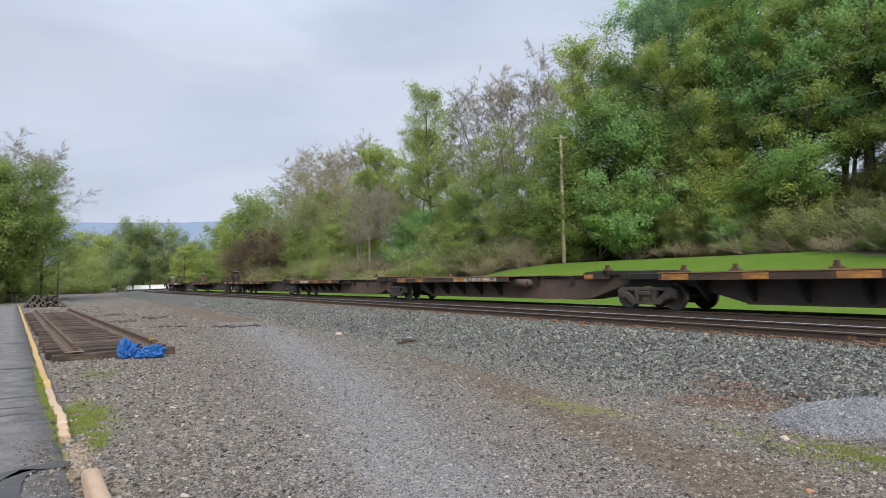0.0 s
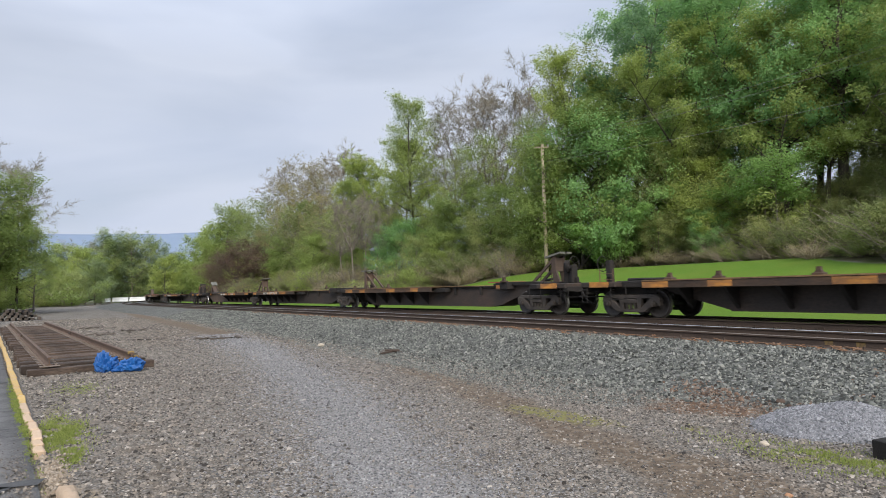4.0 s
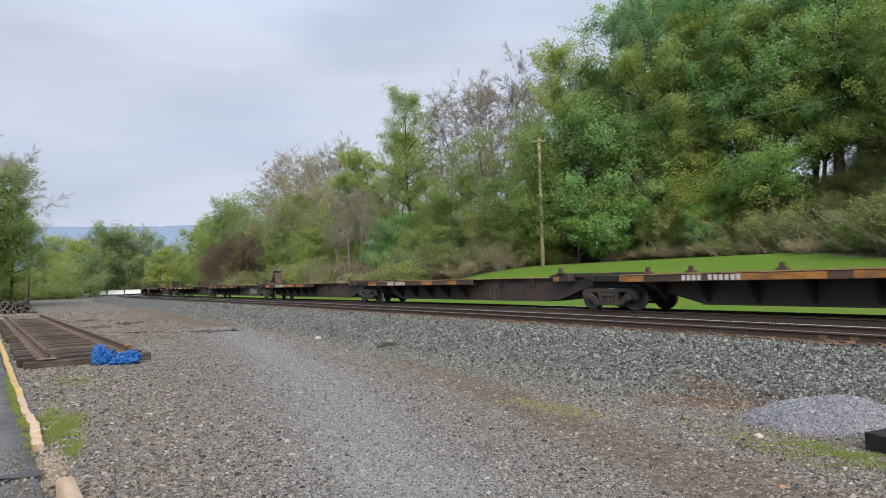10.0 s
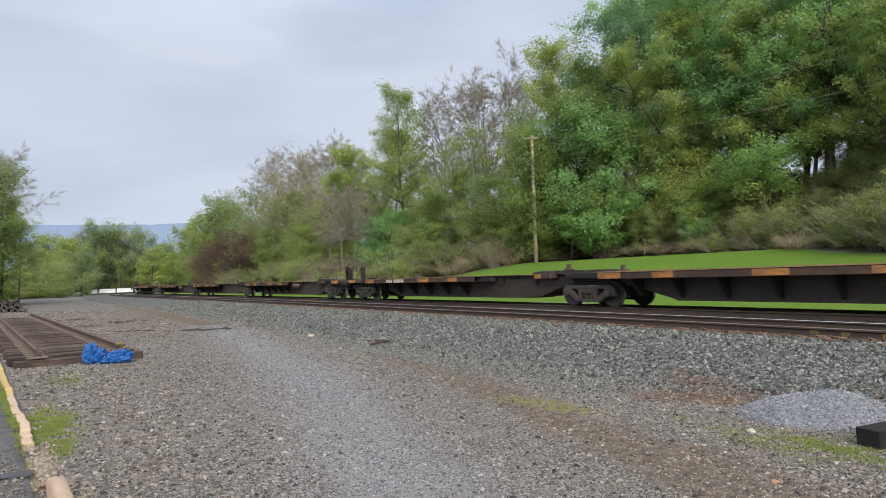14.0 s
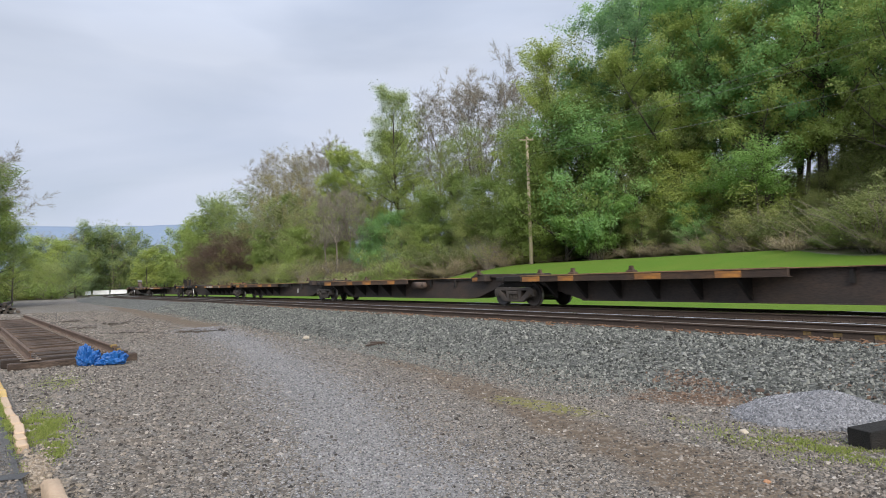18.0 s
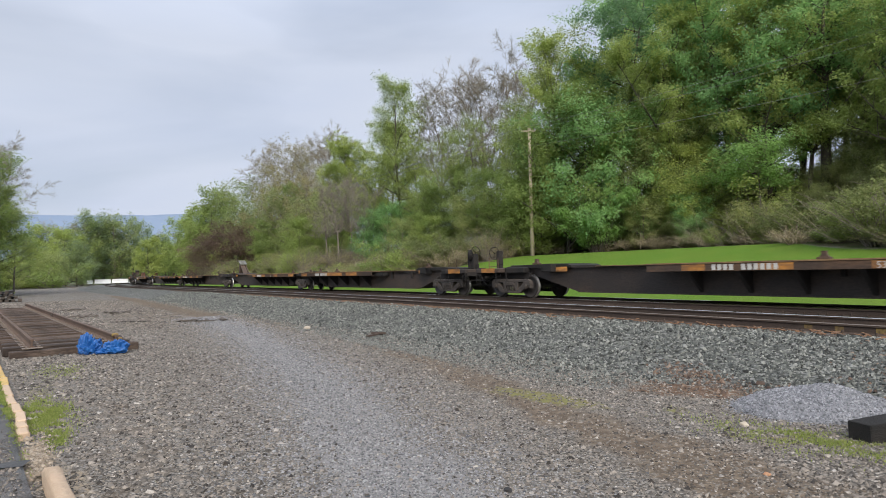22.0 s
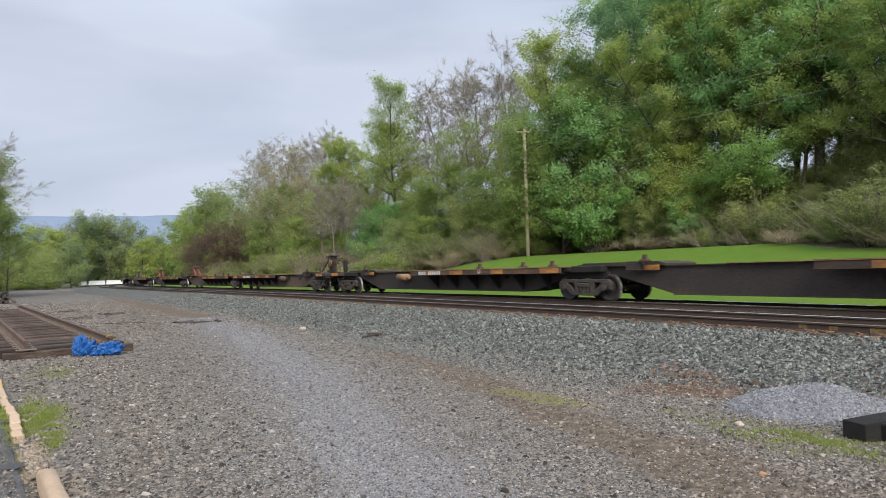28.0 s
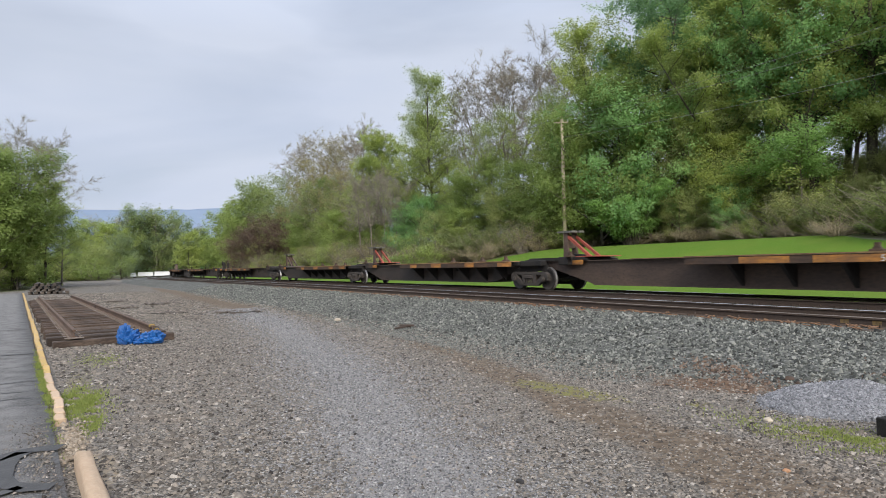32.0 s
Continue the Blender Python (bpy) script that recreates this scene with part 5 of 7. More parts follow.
def coupler_end(car, x, way, housing):
    """The end of a car at a coupler: brake stand, rails, ladder, coupler and hose."""
    bm = bmesh.new()
    add_box(bm, *sorted((x + way * 0.3, x + way * 1.75)), -1.3, 1.3, 0.93, 1.1, 0.02)
    part("end_platform", bm, CAR_BROWN, car)
    bm = bmesh.new()
    add_box(bm, *sorted((x + way * 0.55, x + way * 1.35)), -1.325, -1.302, 0.93, 1.1)
    part("warning_stripe", bm, CAR_YELLOW, car, "faded orange-yellow end stripe")
    bm = bmesh.new()
    if way > 0:
        # a cabinet of two plates with the gear between, and a bracket on its side
        add_box(bm, x + 1.0, x + 1.16, -0.62, -0.42, 1.1, 1.84, 0.02)
        add_box(bm, x + 1.36, x + 1.48, -0.66, -0.4, 1.1, 1.74, 0.02)
        add_box(bm, x + 1.15, x + 1.35, -0.6, -0.44, 1.1, 1.55, 0.02)
        add_box(bm, x + 1.5, x + 1.62, -0.58, -0.48, 1.1, 1.3, 0.01)
    else:
        add_box(bm, x - 1.3, x - 1.1, -0.6, -0.4, 1.25, 1.8, 0.02)
        add_box(bm, x - 1.3, x - 1.24, -0.58, -0.42, 1.1, 1.25)
        add_box(bm, x - 1.16, x - 1.1, -0.58, -0.42, 1.1, 1.25)
    stand = part("brake_stand", bm, CAR_GRIME, car, "dark steel brake stand")
    if way > 0:
        bm = bmesh.new()
        add_rod(bm, (x + 1.25, -0.66, 1.5), (x + 1.25, -0.66, 1.9), 0.1, 0.085, n=12)
        add_box(bm, x + 1.15, x + 1.37, -0.72, -0.5, 1.58, 1.72, 0.02)
        part("brake_housing", smooth_faces(bm), housing, stand, "worn brake gear housing")
    wz = 1.78 if way > 0 else 1.7
    bm = bmesh.new()
    for i in range(12):
        a, b = i * math.tau / 12, (i + 1) * math.tau / 12
        cx = x + way * 1.47
        add_rod(bm, (cx, -0.55 + 0.25 * math.cos(a), wz + 0.25 * math.sin(a)), (cx, -0.55 + 0.25 * math.cos(b), wz + 0.25 * math.sin(b)), 0.014, n=5)
    for a in (0.3, 2.4, 4.5):
        add_rod(bm, (x + way * 1.47, -0.55, wz), (x + way * 1.47, -0.55 + 0.25 * math.cos(a), wz + 0.25 * math.sin(a)), 0.01, n=5)
    part("hand_wheel", bm, CAR_GRIME, stand, "hand brake wheel")
    for q in (0.45, 1.0):
        bm = bmesh.new()
        xx = x + way * q
        add_rod(bm, (xx, -1.2, 1.08), (xx, -1.2, 1.5), 0.016, n=6)
        if q < 0.9:
            add_rod(bm, (xx, -1.2, 1.17), (x + way * 1.0, -1.2, 1.17), 0.01, n=6)
            add_rod(bm, (xx, -1.2, 1.36), (x + way * 1.0, -1.2, 1.36), 0.008, n=6)
        part("hand_rail", bm, CAR_SILL, car, "thin rusty handrail post")
    bm = bmesh.new()
    for xx in (1.5, 1.72):
        add_rod(bm, (x + way * xx, -1.28, 0.45), (x + way * xx, -1.28, 1.1), 0.014, n=6)
    for zz in (0.46, 0.66, 0.86):
        add_rod(bm, (x + way * 1.5, -1.28, zz), (x + way * 1.72, -1.28, zz), 0.012, n=6)
    part("ladder", bm, CAR_GRIME, car, "thin black ladder irons")
    bm = bmesh.new()
    add_rod(bm, (x - way * 0.1, -1.28, 0.55), (x + way * 0.5, -1.28, 0.55), 0.012, n=6)
    add_rod(bm, (x - way * 0.1, -1.28, 0.55), (x - way * 0.1, -1.28, 1.0), 0.012, n=6)
    add_rod(bm, (x + way * 0.5, -1.28, 0.55), (x + way * 0.5, -1.28, 1.0), 0.012, n=6)
    part("step_iron", bm, CAR_GRIME, car, "thin black step iron")
    bm = bmesh.new()
    add_box(bm, *sorted((x + way * 1.3, x + way * 2.05)), -0.1, 0.1, 0.78, 0.94, 0.02)
    add_box(bm, *sorted((x + way * 2.0, x + way * 2.22)), -0.17, 0.15, 0.72, 1.0, 0.05)
    add_box(bm, *sorted((x + way * 1.2, x + way * 1.75)), -0.28, 0.28, 0.68, 0.96, 0.02)
    part("coupler", bm, CAR_GRIME, car, "greasy knuckle coupler")
    bm = bmesh.new()
    add_box(bm, *sorted((x + way * 1.5, x + way * 1.76)), -1.22, 1.22, 0.8, 0.99, 0.02)
    add_box(bm, *sorted((x + way * 0.75, x + way * 1.5)), -0.45, 0.45, 0.66, 0.95, 0.02)
    part("end_sill", bm, CAR_GRIME, car, "dark end sill")
    bm = bmesh.new()
    pts = [(x + way * 1.8, -1.2, 0.86), (x + way * 1.84, -0.8, 0.8), (x + way * 1.95, -0.4, 0.9), (x + way * 2.05, -0.05, 1.02)]
    for a, b in zip(pts, pts[1:]):
        add_rod(bm, a, b, 0.014, n=6)
    add_rod(bm, (x + way * 1.8, -1.2, 0.86), (x + way * 1.8, -1.24, 0.6), 0.014, n=6)
    part("uncoupling_lever", bm, CAR_GRIME, car, "bent uncoupling rod")
    bm = bmesh.new()
    pts = [(x + way * 1.7, -0.45, 0.85), (x + way * 1.85, -0.5, 0.62), (x + way * 2.0, -0.42, 0.42), (x + way * 2.12, -0.3, 0.36), (x + way * 2.2, -0.2, 0.5)]
    for a, b in zip(pts, pts[1:]):
        add_rod(bm, a, b, 0.03, n=7)
    add_rod(bm, (x + way * 1.75, -1.2, 0.62), (x + way * 1.75, 1.2, 0.62), 0.015, n=6)
    part("air_hose", bm, CAR_GRIME, car, "hanging black air hose")


def spine_car(ln, head, tail, style, r):
    """One unit of an articulated car; x runs from the rear truck to the front truck, which is ln metres on.
    head, tail: whether that end couples to another car. style: what sets the unit apart."""
    car = tagged(new("spine_car"), style["label"], "railway car", group="spine cars of the passing train")
    part("center_sill", sill_mesh(ln), style["spine"], car, "deep brown steel spine with upswept ends")
    deck_end = 10.2
    # on some units the deck is at the front and the bare spine behind
    flip = style["flip"]
    turned = pose(ln, 0, 0, 0, 0, 180) if flip else Matrix.Identity(4)

    def deck():
        bm = bmesh.new()
        add_box(bm, 0.75, deck_end, -1.3, 1.3, 1.086, 1.115)
        add_box(bm, deck_end, deck_end + 2.4, -0.78, 0.78, 1.086, 1.11)
        return bm
    part("deck_plate", shared("deck_plate", deck), CAR_DECK, car, "rusted walkway deck").matrix_basis = turned
    for side in (-1, 1):
        def edge():
            bm = bmesh.new()
            add_box(bm, 0.75, deck_end, -1.3, -1.24, 0.885, 1.085, 0.008)
            add_box(bm, 0.75, deck_end, -1.24, -1.12, 0.885, 0.9)
            return bm

        def lip():
            return box(0.75, deck_end, -1.318, -1.24, 1.087, 1.122)
        ob = part("side_sill", shared("side_sill", edge), (CAR_SILL, CAR_RUST, CAR_GOLD)[style["sill"]], car, "narrow rust-stained side sill of the deck")
        ob.matrix_basis = turned @ pose(0.75 + deck_end, 0, 0, 0, 0, 180) if side > 0 else turned
        strip = part("deck_lip", shared("deck_lip", lip), CAR_YELLOW if style["sill"] == 2 else CAR_DECK, car, "thin worn edge strip of the deck")
        strip.matrix_basis = ob.matrix_basis

        def rib():
            bm = bmesh.new()
            add_prism(bm, [(-0.015, 0.88), (0.015, 0.88), (0.015, 0.9), (-0.015, 0.9)], -1.26, -0.62)
            a = [bm.verts.new(p) for p in ((-0.05, -0.622, 0.3), (-0.05, -1.24, 0.88), (-0.05, -0.622, 1.08))]
            b = [bm.verts.new((0.05, v.co.y, v.co.z)) for v in a]
            bm.faces.new(a)
            bm.faces.new(b[::-1])
            for i in range(3):
                bm.faces.new((a[i], b[i], b[(i + 1) % 3], a[(i + 1) % 3]))
            bmesh.ops.recalc_face_normals(bm, faces=bm.faces)
            return bm
        for k in range(6):
            ob = part("gusset", shared("gusset", rib), CAR_GRIME, car)
            ob.matrix_basis = turned @ pose(1.9 + k * 1.4, 0, 0, 0, 0, 180 if side > 0 else 0)

    def panel(w, h=0.17):
        return lambda: box(-w / 2, w / 2, -1.308, -1.301, 0.90, 0.90 + h)
    for x, w in style["stripes"]:
        ob = part("yellow_stripe", shared(("yellow_stripe", w), panel(w)), CAR_YELLOW, car, "faded orange-yellow painted stripe")
        ob.location = (ln - x if flip else x, 0, 0)
    # the raised end over the front truck, and the stepped casting over the rear one
    def front():
        bm = bmesh.new()
        add_prism(bm, [(ln - 2.9, 1.086), (ln - 0.35, 1.086), (ln - 0.2, 1.02), (ln + 0.5, 1.02), (ln + 0.5, 1.14), (ln - 0.1, 1.16), (ln - 0.5, 1.2), (ln - 2.7, 1.2), (ln - 2.9, 1.14)], -0.75, 0.75)
        add_box(bm, ln - 2.2, ln - 1.7, -1.0, 1.0, 0.93, 1.22, 0.02)
        add_box(bm, ln - 0.5, ln + 0.55, -0.95, 0.95, 0.9, 1.1, 0.03)
        return bm
    part("end_casting", shared(("end_casting", round(ln, 2)), front), CAR_GRIME if style["sill"] else CAR_BROWN, car, "dark stepped end casting").matrix_basis = turned

    def rear():
        bm = bmesh.new()
        add_box(bm, -0.55, 0.75, -1.0, 1.0, 0.9, 1.12, 0.03)
        add_box(bm, -0.35, 0.3, -0.7, 0.7, 1.12, 1.2, 0.03)
        add_box(bm, -0.8, 0.85, -0.8, 0.8, 0.7, 0.92, 0.02)
        add_box(bm, -0.95, -0.55, -1.05, 1.05, 0.93, 1.08, 0.02)
        return bm
    part("articulation", shared("articulation", rear), CAR_GRIME, car, "dark articulation casting over the truck")
    part("end_patch", shared("end_patch", lambda: box(-0.28, 0.28, -1.012, -1.003, 0.94, 1.1)), CAR_YELLOW if r.random() < 0.6 else CAR_DECK, car, "small faded orange patch").location = (2.45 if flip else ln - 2.45 + r.uniform(-0.1, 0.1), 0.24, 0.0)
    def lock():
        bm = bmesh.new()
        add_box(bm, -0.14, 0.14, -0.1, 0.1, 0, 0.06, 0.01)
        add_prism(bm, [(-0.1, 0.06), (0.1, 0.06), (0.05, 0.13), (0.05, 0.2), (-0.05, 0.2), (-0.05, 0.13)], -0.05, 0.05)
        return bm
    for x in style["locks"]:
        ob = part("container_lock", shared("container_lock", lock), CAR_SILL, car, "rusty container pedestal lock")
        ob.location = (ln - x if flip else x, -0.98, 1.115 if x < deck_end else 1.2)
    if style["tank"]:
        bm = bmesh.new()
        add_rod(bm, (10.1, -0.86, 0.82), (11.0, -0.86, 0.82), 0.16, n=16)
        add_rod(bm, (9.98, -0.86, 0.82), (10.1, -0.86, 0.82), 0.09, 0.16, n=16)
        add_rod(bm, (11.0, -0.86, 0.82), (11.12, -0.86, 0.82), 0.16, 0.09, n=16)
        part("air_tank", smooth_faces(bm), style["tank_paint"], car, "rusty brown air reservoir").location = (-4.7 if flip else 0, 0, 0)
    elif r.random() < 0.6:
        part("valve_box", shared("valve_box", lambda: box(9.4, 10.9, -0.98, -0.63, 0.86, 1.03, 0.02)), CAR_GRIME, car, "dark valve box")
    bm = bmesh.new()
    add_rod(bm, (deck_end + 1.5, -0.67, 1.0), (ln - 2.3, -0.67, 1.0), 0.018, n=6)
    for x in (11.3, 13.2):
        add_box(bm, x - 0.05, x + 0.05, -0.72, -0.62, 0.72, 1.06)
    part("brake_pipe", bm, CAR_GRIME, car, "thin pipe along the spine")
    if style["red"]:
        part("bridge_plate", shared("bridge_plate", lambda: box(0, 1.0, -0.72, 0.5, 1.2, 1.235, 0.008)), CAR_RED, car, "folded red-painted plate").location = (2.3 if style["red_strut"] else ln - 3.3, 0, 0)
    if style["marks"]:
        x = style["mark_x"]
        for w in (0.16,) * 6 if style["short_mark"] else (0.16, 0.16, 0.15, 0.15, 0.0, 0.15, 0.15, 0.15, 0.15, 0.15, 0.15):
            if w:
                ob = part("lettering_bar", shared(("lettering_bar", w), lambda: box(-0.052, 0.052, -1.309, -1.302, 0.91, 1.06)), CAR_WHITE, car, "worn white painted lettering bar")
                ob.location = (x, 0, 0)
            x += 0.16
    if style["words"]:
        ob = part("lettering", text_mesh(style["words"], 0.22), CAR_WHITE, car, "worn white lettering")
        ob.matrix_basis = pose(style["words_x"], -1.312, 0.91, 90, 0, 0)
    if style["length_mark"]:
        ob = part("lettering", text_mesh("53", 0.2), CAR_WHITE, car, "white number of the car's length in feet")
        ob.matrix_basis = pose(12.2 if flip else 6.3, -1.312, 0.91, 90, 0, 0)
    if style["graffiti"]:
        bm = bmesh.new()
        # puffed shapes side by side, filled, with a dark gap between them
        g = random.Random(5)
        for k in range(5):
            cx, cz = 12.9 + (k - 2) * 0.34, 0.57 + g.uniform(-0.03, 0.05)
            w, h = g.uniform(0.17, 0.21), g.uniform(0.2, 0.27)
            ring = [(cx + w * math.cos(a) * (1 + 0.18 * math.sin(3 * a + k)), cz + h * math.sin(a) * (1 + 0.14 * math.sin(2 * a + k))) for a in np.arange(0, 6.2, 0.45)]
            add_prism(bm, ring, -0.6335 - 0.001 * k, -0.628)
        part("paint_scrawl", bm, SCRAWL, car, "dusty grey sprayed shapes")
    if style["ring"]:
        bm = bmesh.new()
        ring = [(10.8 + 0.3 * math.cos(a), -0.633, 0.57 + 0.27 * math.sin(a)) for a in np.arange(0, 6.7, 0.42)]
        for a, b in list(zip(ring, ring[1:])) + [((10.8, -0.633, 0.3), (10.78, -0.633, 0.84)), ((10.79, -0.633, 0.55), (11.0, -0.633, 0.38))]:
            add_bar(bm, a, b, 0.006, 0.014)
        part("paint_scrawl", bm, SCRAWL, car, "thin pale sprayed ring")
    if style["front_hitch"]:
        hitch(car, ln + (0.25 if head else -0.05), -1, style["front_hitch"])
    if style["rear_hitch"]:
        hitch(car, style["hitch_x"], 1, style["rear_hitch"], style["red_strut"])
    if style["sign"]:
        ob = part("lettering", text_mesh("\u00dc", 0.36), CAR_WHITE, car, "small white painted letter")
        ob.matrix_basis = pose(ln - 5.15, -0.632, 0.45, 90, 0, 0)
    hang_truck(car, 0.0)
    if head:
        part("body_bolster", shared("body_bolster", lambda: box(-0.8, 0.85, -0.8, 0.8, 0.7, 0.93, 0.02)), CAR_GRIME, car).location = (ln, 0, 0)
        hang_truck(car, ln)
        coupler_end(car, ln, 1, style["housing"])
    if tail:
        coupler_end(car, 0.0, -1, style["housing"])
    return car


# trucks of each articulated car, counted back from the line's foot at the start of the clip
CAR_TRUCKS = [
    (-21.0, -4.0, 13.1, 29.8, 47.35, 64.1),
    (68.35, 85.4, 103.4, 121.2),
    (125.2, 141.5, 158.6, 175.9, 193.2, 209.2),
    (213.4, 230.3, 247.75, 265.1, 282.5, 299.1),
    (303.3, 319.9, 337.2, 354.5, 371.9, 389.3),
    (393.4, 410.1, 427.6, 444.5, 461.6, 478.4),
    (482.6, 499.4, 516.6, 533.8, 551.0, 567.6),
    (572.0, 588.8, 606.0, 623.2, 640.4, 657.0),
]
# hitches raised over trucks: which way the strut runs, and the kind
HITCHES = {85.4: (1, "post"), 103.4: (-1, "post"), 68.35: (-1, "post"), 121.2: (1, "plate"), 125.2: (-1, "plate"), 175.9: (-1, "plate"), 337.2: (1, "plate"), 393.4: (-1, "post"), 427.6: (1, "post"), 444.5: (1, "post"), 461.6: (1, "post"), 482.6: (1, "post"), 533.8: (-1, "plate")}
FLIPPED = (103.4, 282.5, 319.9, 354.5, 371.9, 410.1, 427.6, 444.5)
TRAIN = []


def build_train():
    r = random.Random(33)
    count = 0
    for trucks in CAR_TRUCKS:
        for i in range(len(trucks) - 1):
            a, b = trucks[i], trucks[i + 1]
            count += 1
            stripes = [(1.25 + r.uniform(-0.1, 0.1), 0.9), (3.6 + r.uniform(-0.6, 0.6), 0.7), (6.3 + r.uniform(-0.4, 0.4), 0.9), (8.7, 0.7)]
            if a in (85.4, 103.4, 125.2, 158.6, 303.3, 410.1):
                stripes = [(1.2, 0.9), (5.6, 2.2), (7.9, 1.3)]
            st = {
                "label": "brown spine car with an orange-striped deck edge, empty",
                "sill": 2 if a in (85.4, 103.4, 125.2, 282.5, 319.9, 371.9, 393.4, 410.1, 427.6) else 1 if a in (68.35, 85.4, 103.4, 230.3, 303.3, 319.9, 337.2, 393.4, 410.1, 427.6) or r.random() < 0.25 else 0,
                "spine": CAR_TAN if a in (13.1, 29.8, 103.4, 141.5, 175.9, 319.9, 354.5, 410.1, 427.6) else CAR_BROWN,
                "stripes": stripes,
                "locks": [x + r.uniform(-0.1, 0.1) for x in (1.5, 3.0, 5.5, 15.2)] if r.random() < 0.7 else [1.5, 15.0],
                "tank": a in (-4.0, 13.1, 247.75, 371.9, 393.4, 213.4),
                "red": a in (410.1, 427.6, 68.35, 282.5) or r.random() < 0.15,
                "marks": a in (125.2, 141.5, 282.5, 303.3, 371.9, 393.4) or r.random() < 0.3,
                "words": {85.4: "TWIN 20'-ALL PURPOSE SPINE CAR", 13.1: "ALL PURPOSE SPINE CAR", 103.4: "2-28/1-57"}.get(a, ""),
                "words_x": {103.4: 11.85, 13.1: 7.06}.get(a, 3.4),
                "mark_x": 9.4 if a == 319.9 else 3.4 if a == 393.4 else 7.95 if a == 371.9 else 8.5 if a in FLIPPED else 3.0,
                "flip": a in FLIPPED,
                "red_strut": b in (427.6, 444.5), "housing": CAR_RUST if a in (125.2, 393.4) else CAR_GRIME, "tank_paint": CAR_DECK if a == 371.9 else CAR_TAN,
                "hitch_x": 0.45 if a == 103.4 else 1.3,
                "length_mark": a in (13.1, 282.5, 319.9, 158.6, 371.9, 393.4, 410.1),
                "graffiti": {175.9: 5}.get(a, 0), "ring": a == 141.5,
                "short_mark": False, "front_hitch": "", "rear_hitch": "", "sign": a == 265.1,
            }
            if a in (319.9, 410.1):
                st["marks"], st["short_mark"] = a == 319.9, True
            if st["words"]:
                st["marks"] = a == 103.4
            if HITCHES.get(a, (0, ""))[0] < 0:
                st["front_hitch"] = HITCHES[a][1]
            if HITCHES.get(b, (0, ""))[0] > 0:
                st["rear_hitch"] = HITCHES[b][1]
            extras = []
            if st["front_hitch"] or st["rear_hitch"]:
                extras.append("raised trailer hitch")
            if st["graffiti"]:
                extras.append("dusty sprayed scrawl")
            if st["tank"]:
                extras.append("rusty air tank")
            if extras:
                st["label"] = "brown empty spine car with " + " and ".join(extras[:2])
            car = spine_car(b - a, i == 0, i == len(trucks) - 2, st, r)
            TRAIN.append((car, a, b))


build_train()

# ---- trees and brush ----
def tube(verts, faces, pts, n=5):
    """A tapered limb along points of (place, radius), added to lists."""
    base = len(verts)
    for i, (p, r) in enumerate(pts):
        q = pts[min(i + 1, len(pts) - 1)][0] - pts[max(i - 1, 0)][0]
        q = q.normalized() if q.length else Vector((0, 0, 1))
        u = q.orthogonal().normalized()
        v = q.cross(u)
        for k in range(n):
            a = k * math.tau / n
            verts.append(p + (u * math.cos(a) + v * math.sin(a)) * r)
    for i in range(len(pts) - 1):
        for k in range(n):
            a, b = base + i * n + k, base + i * n + (k + 1) % n
            faces.append((a, b, b + n))
            faces.append((a, b + n, a + n))


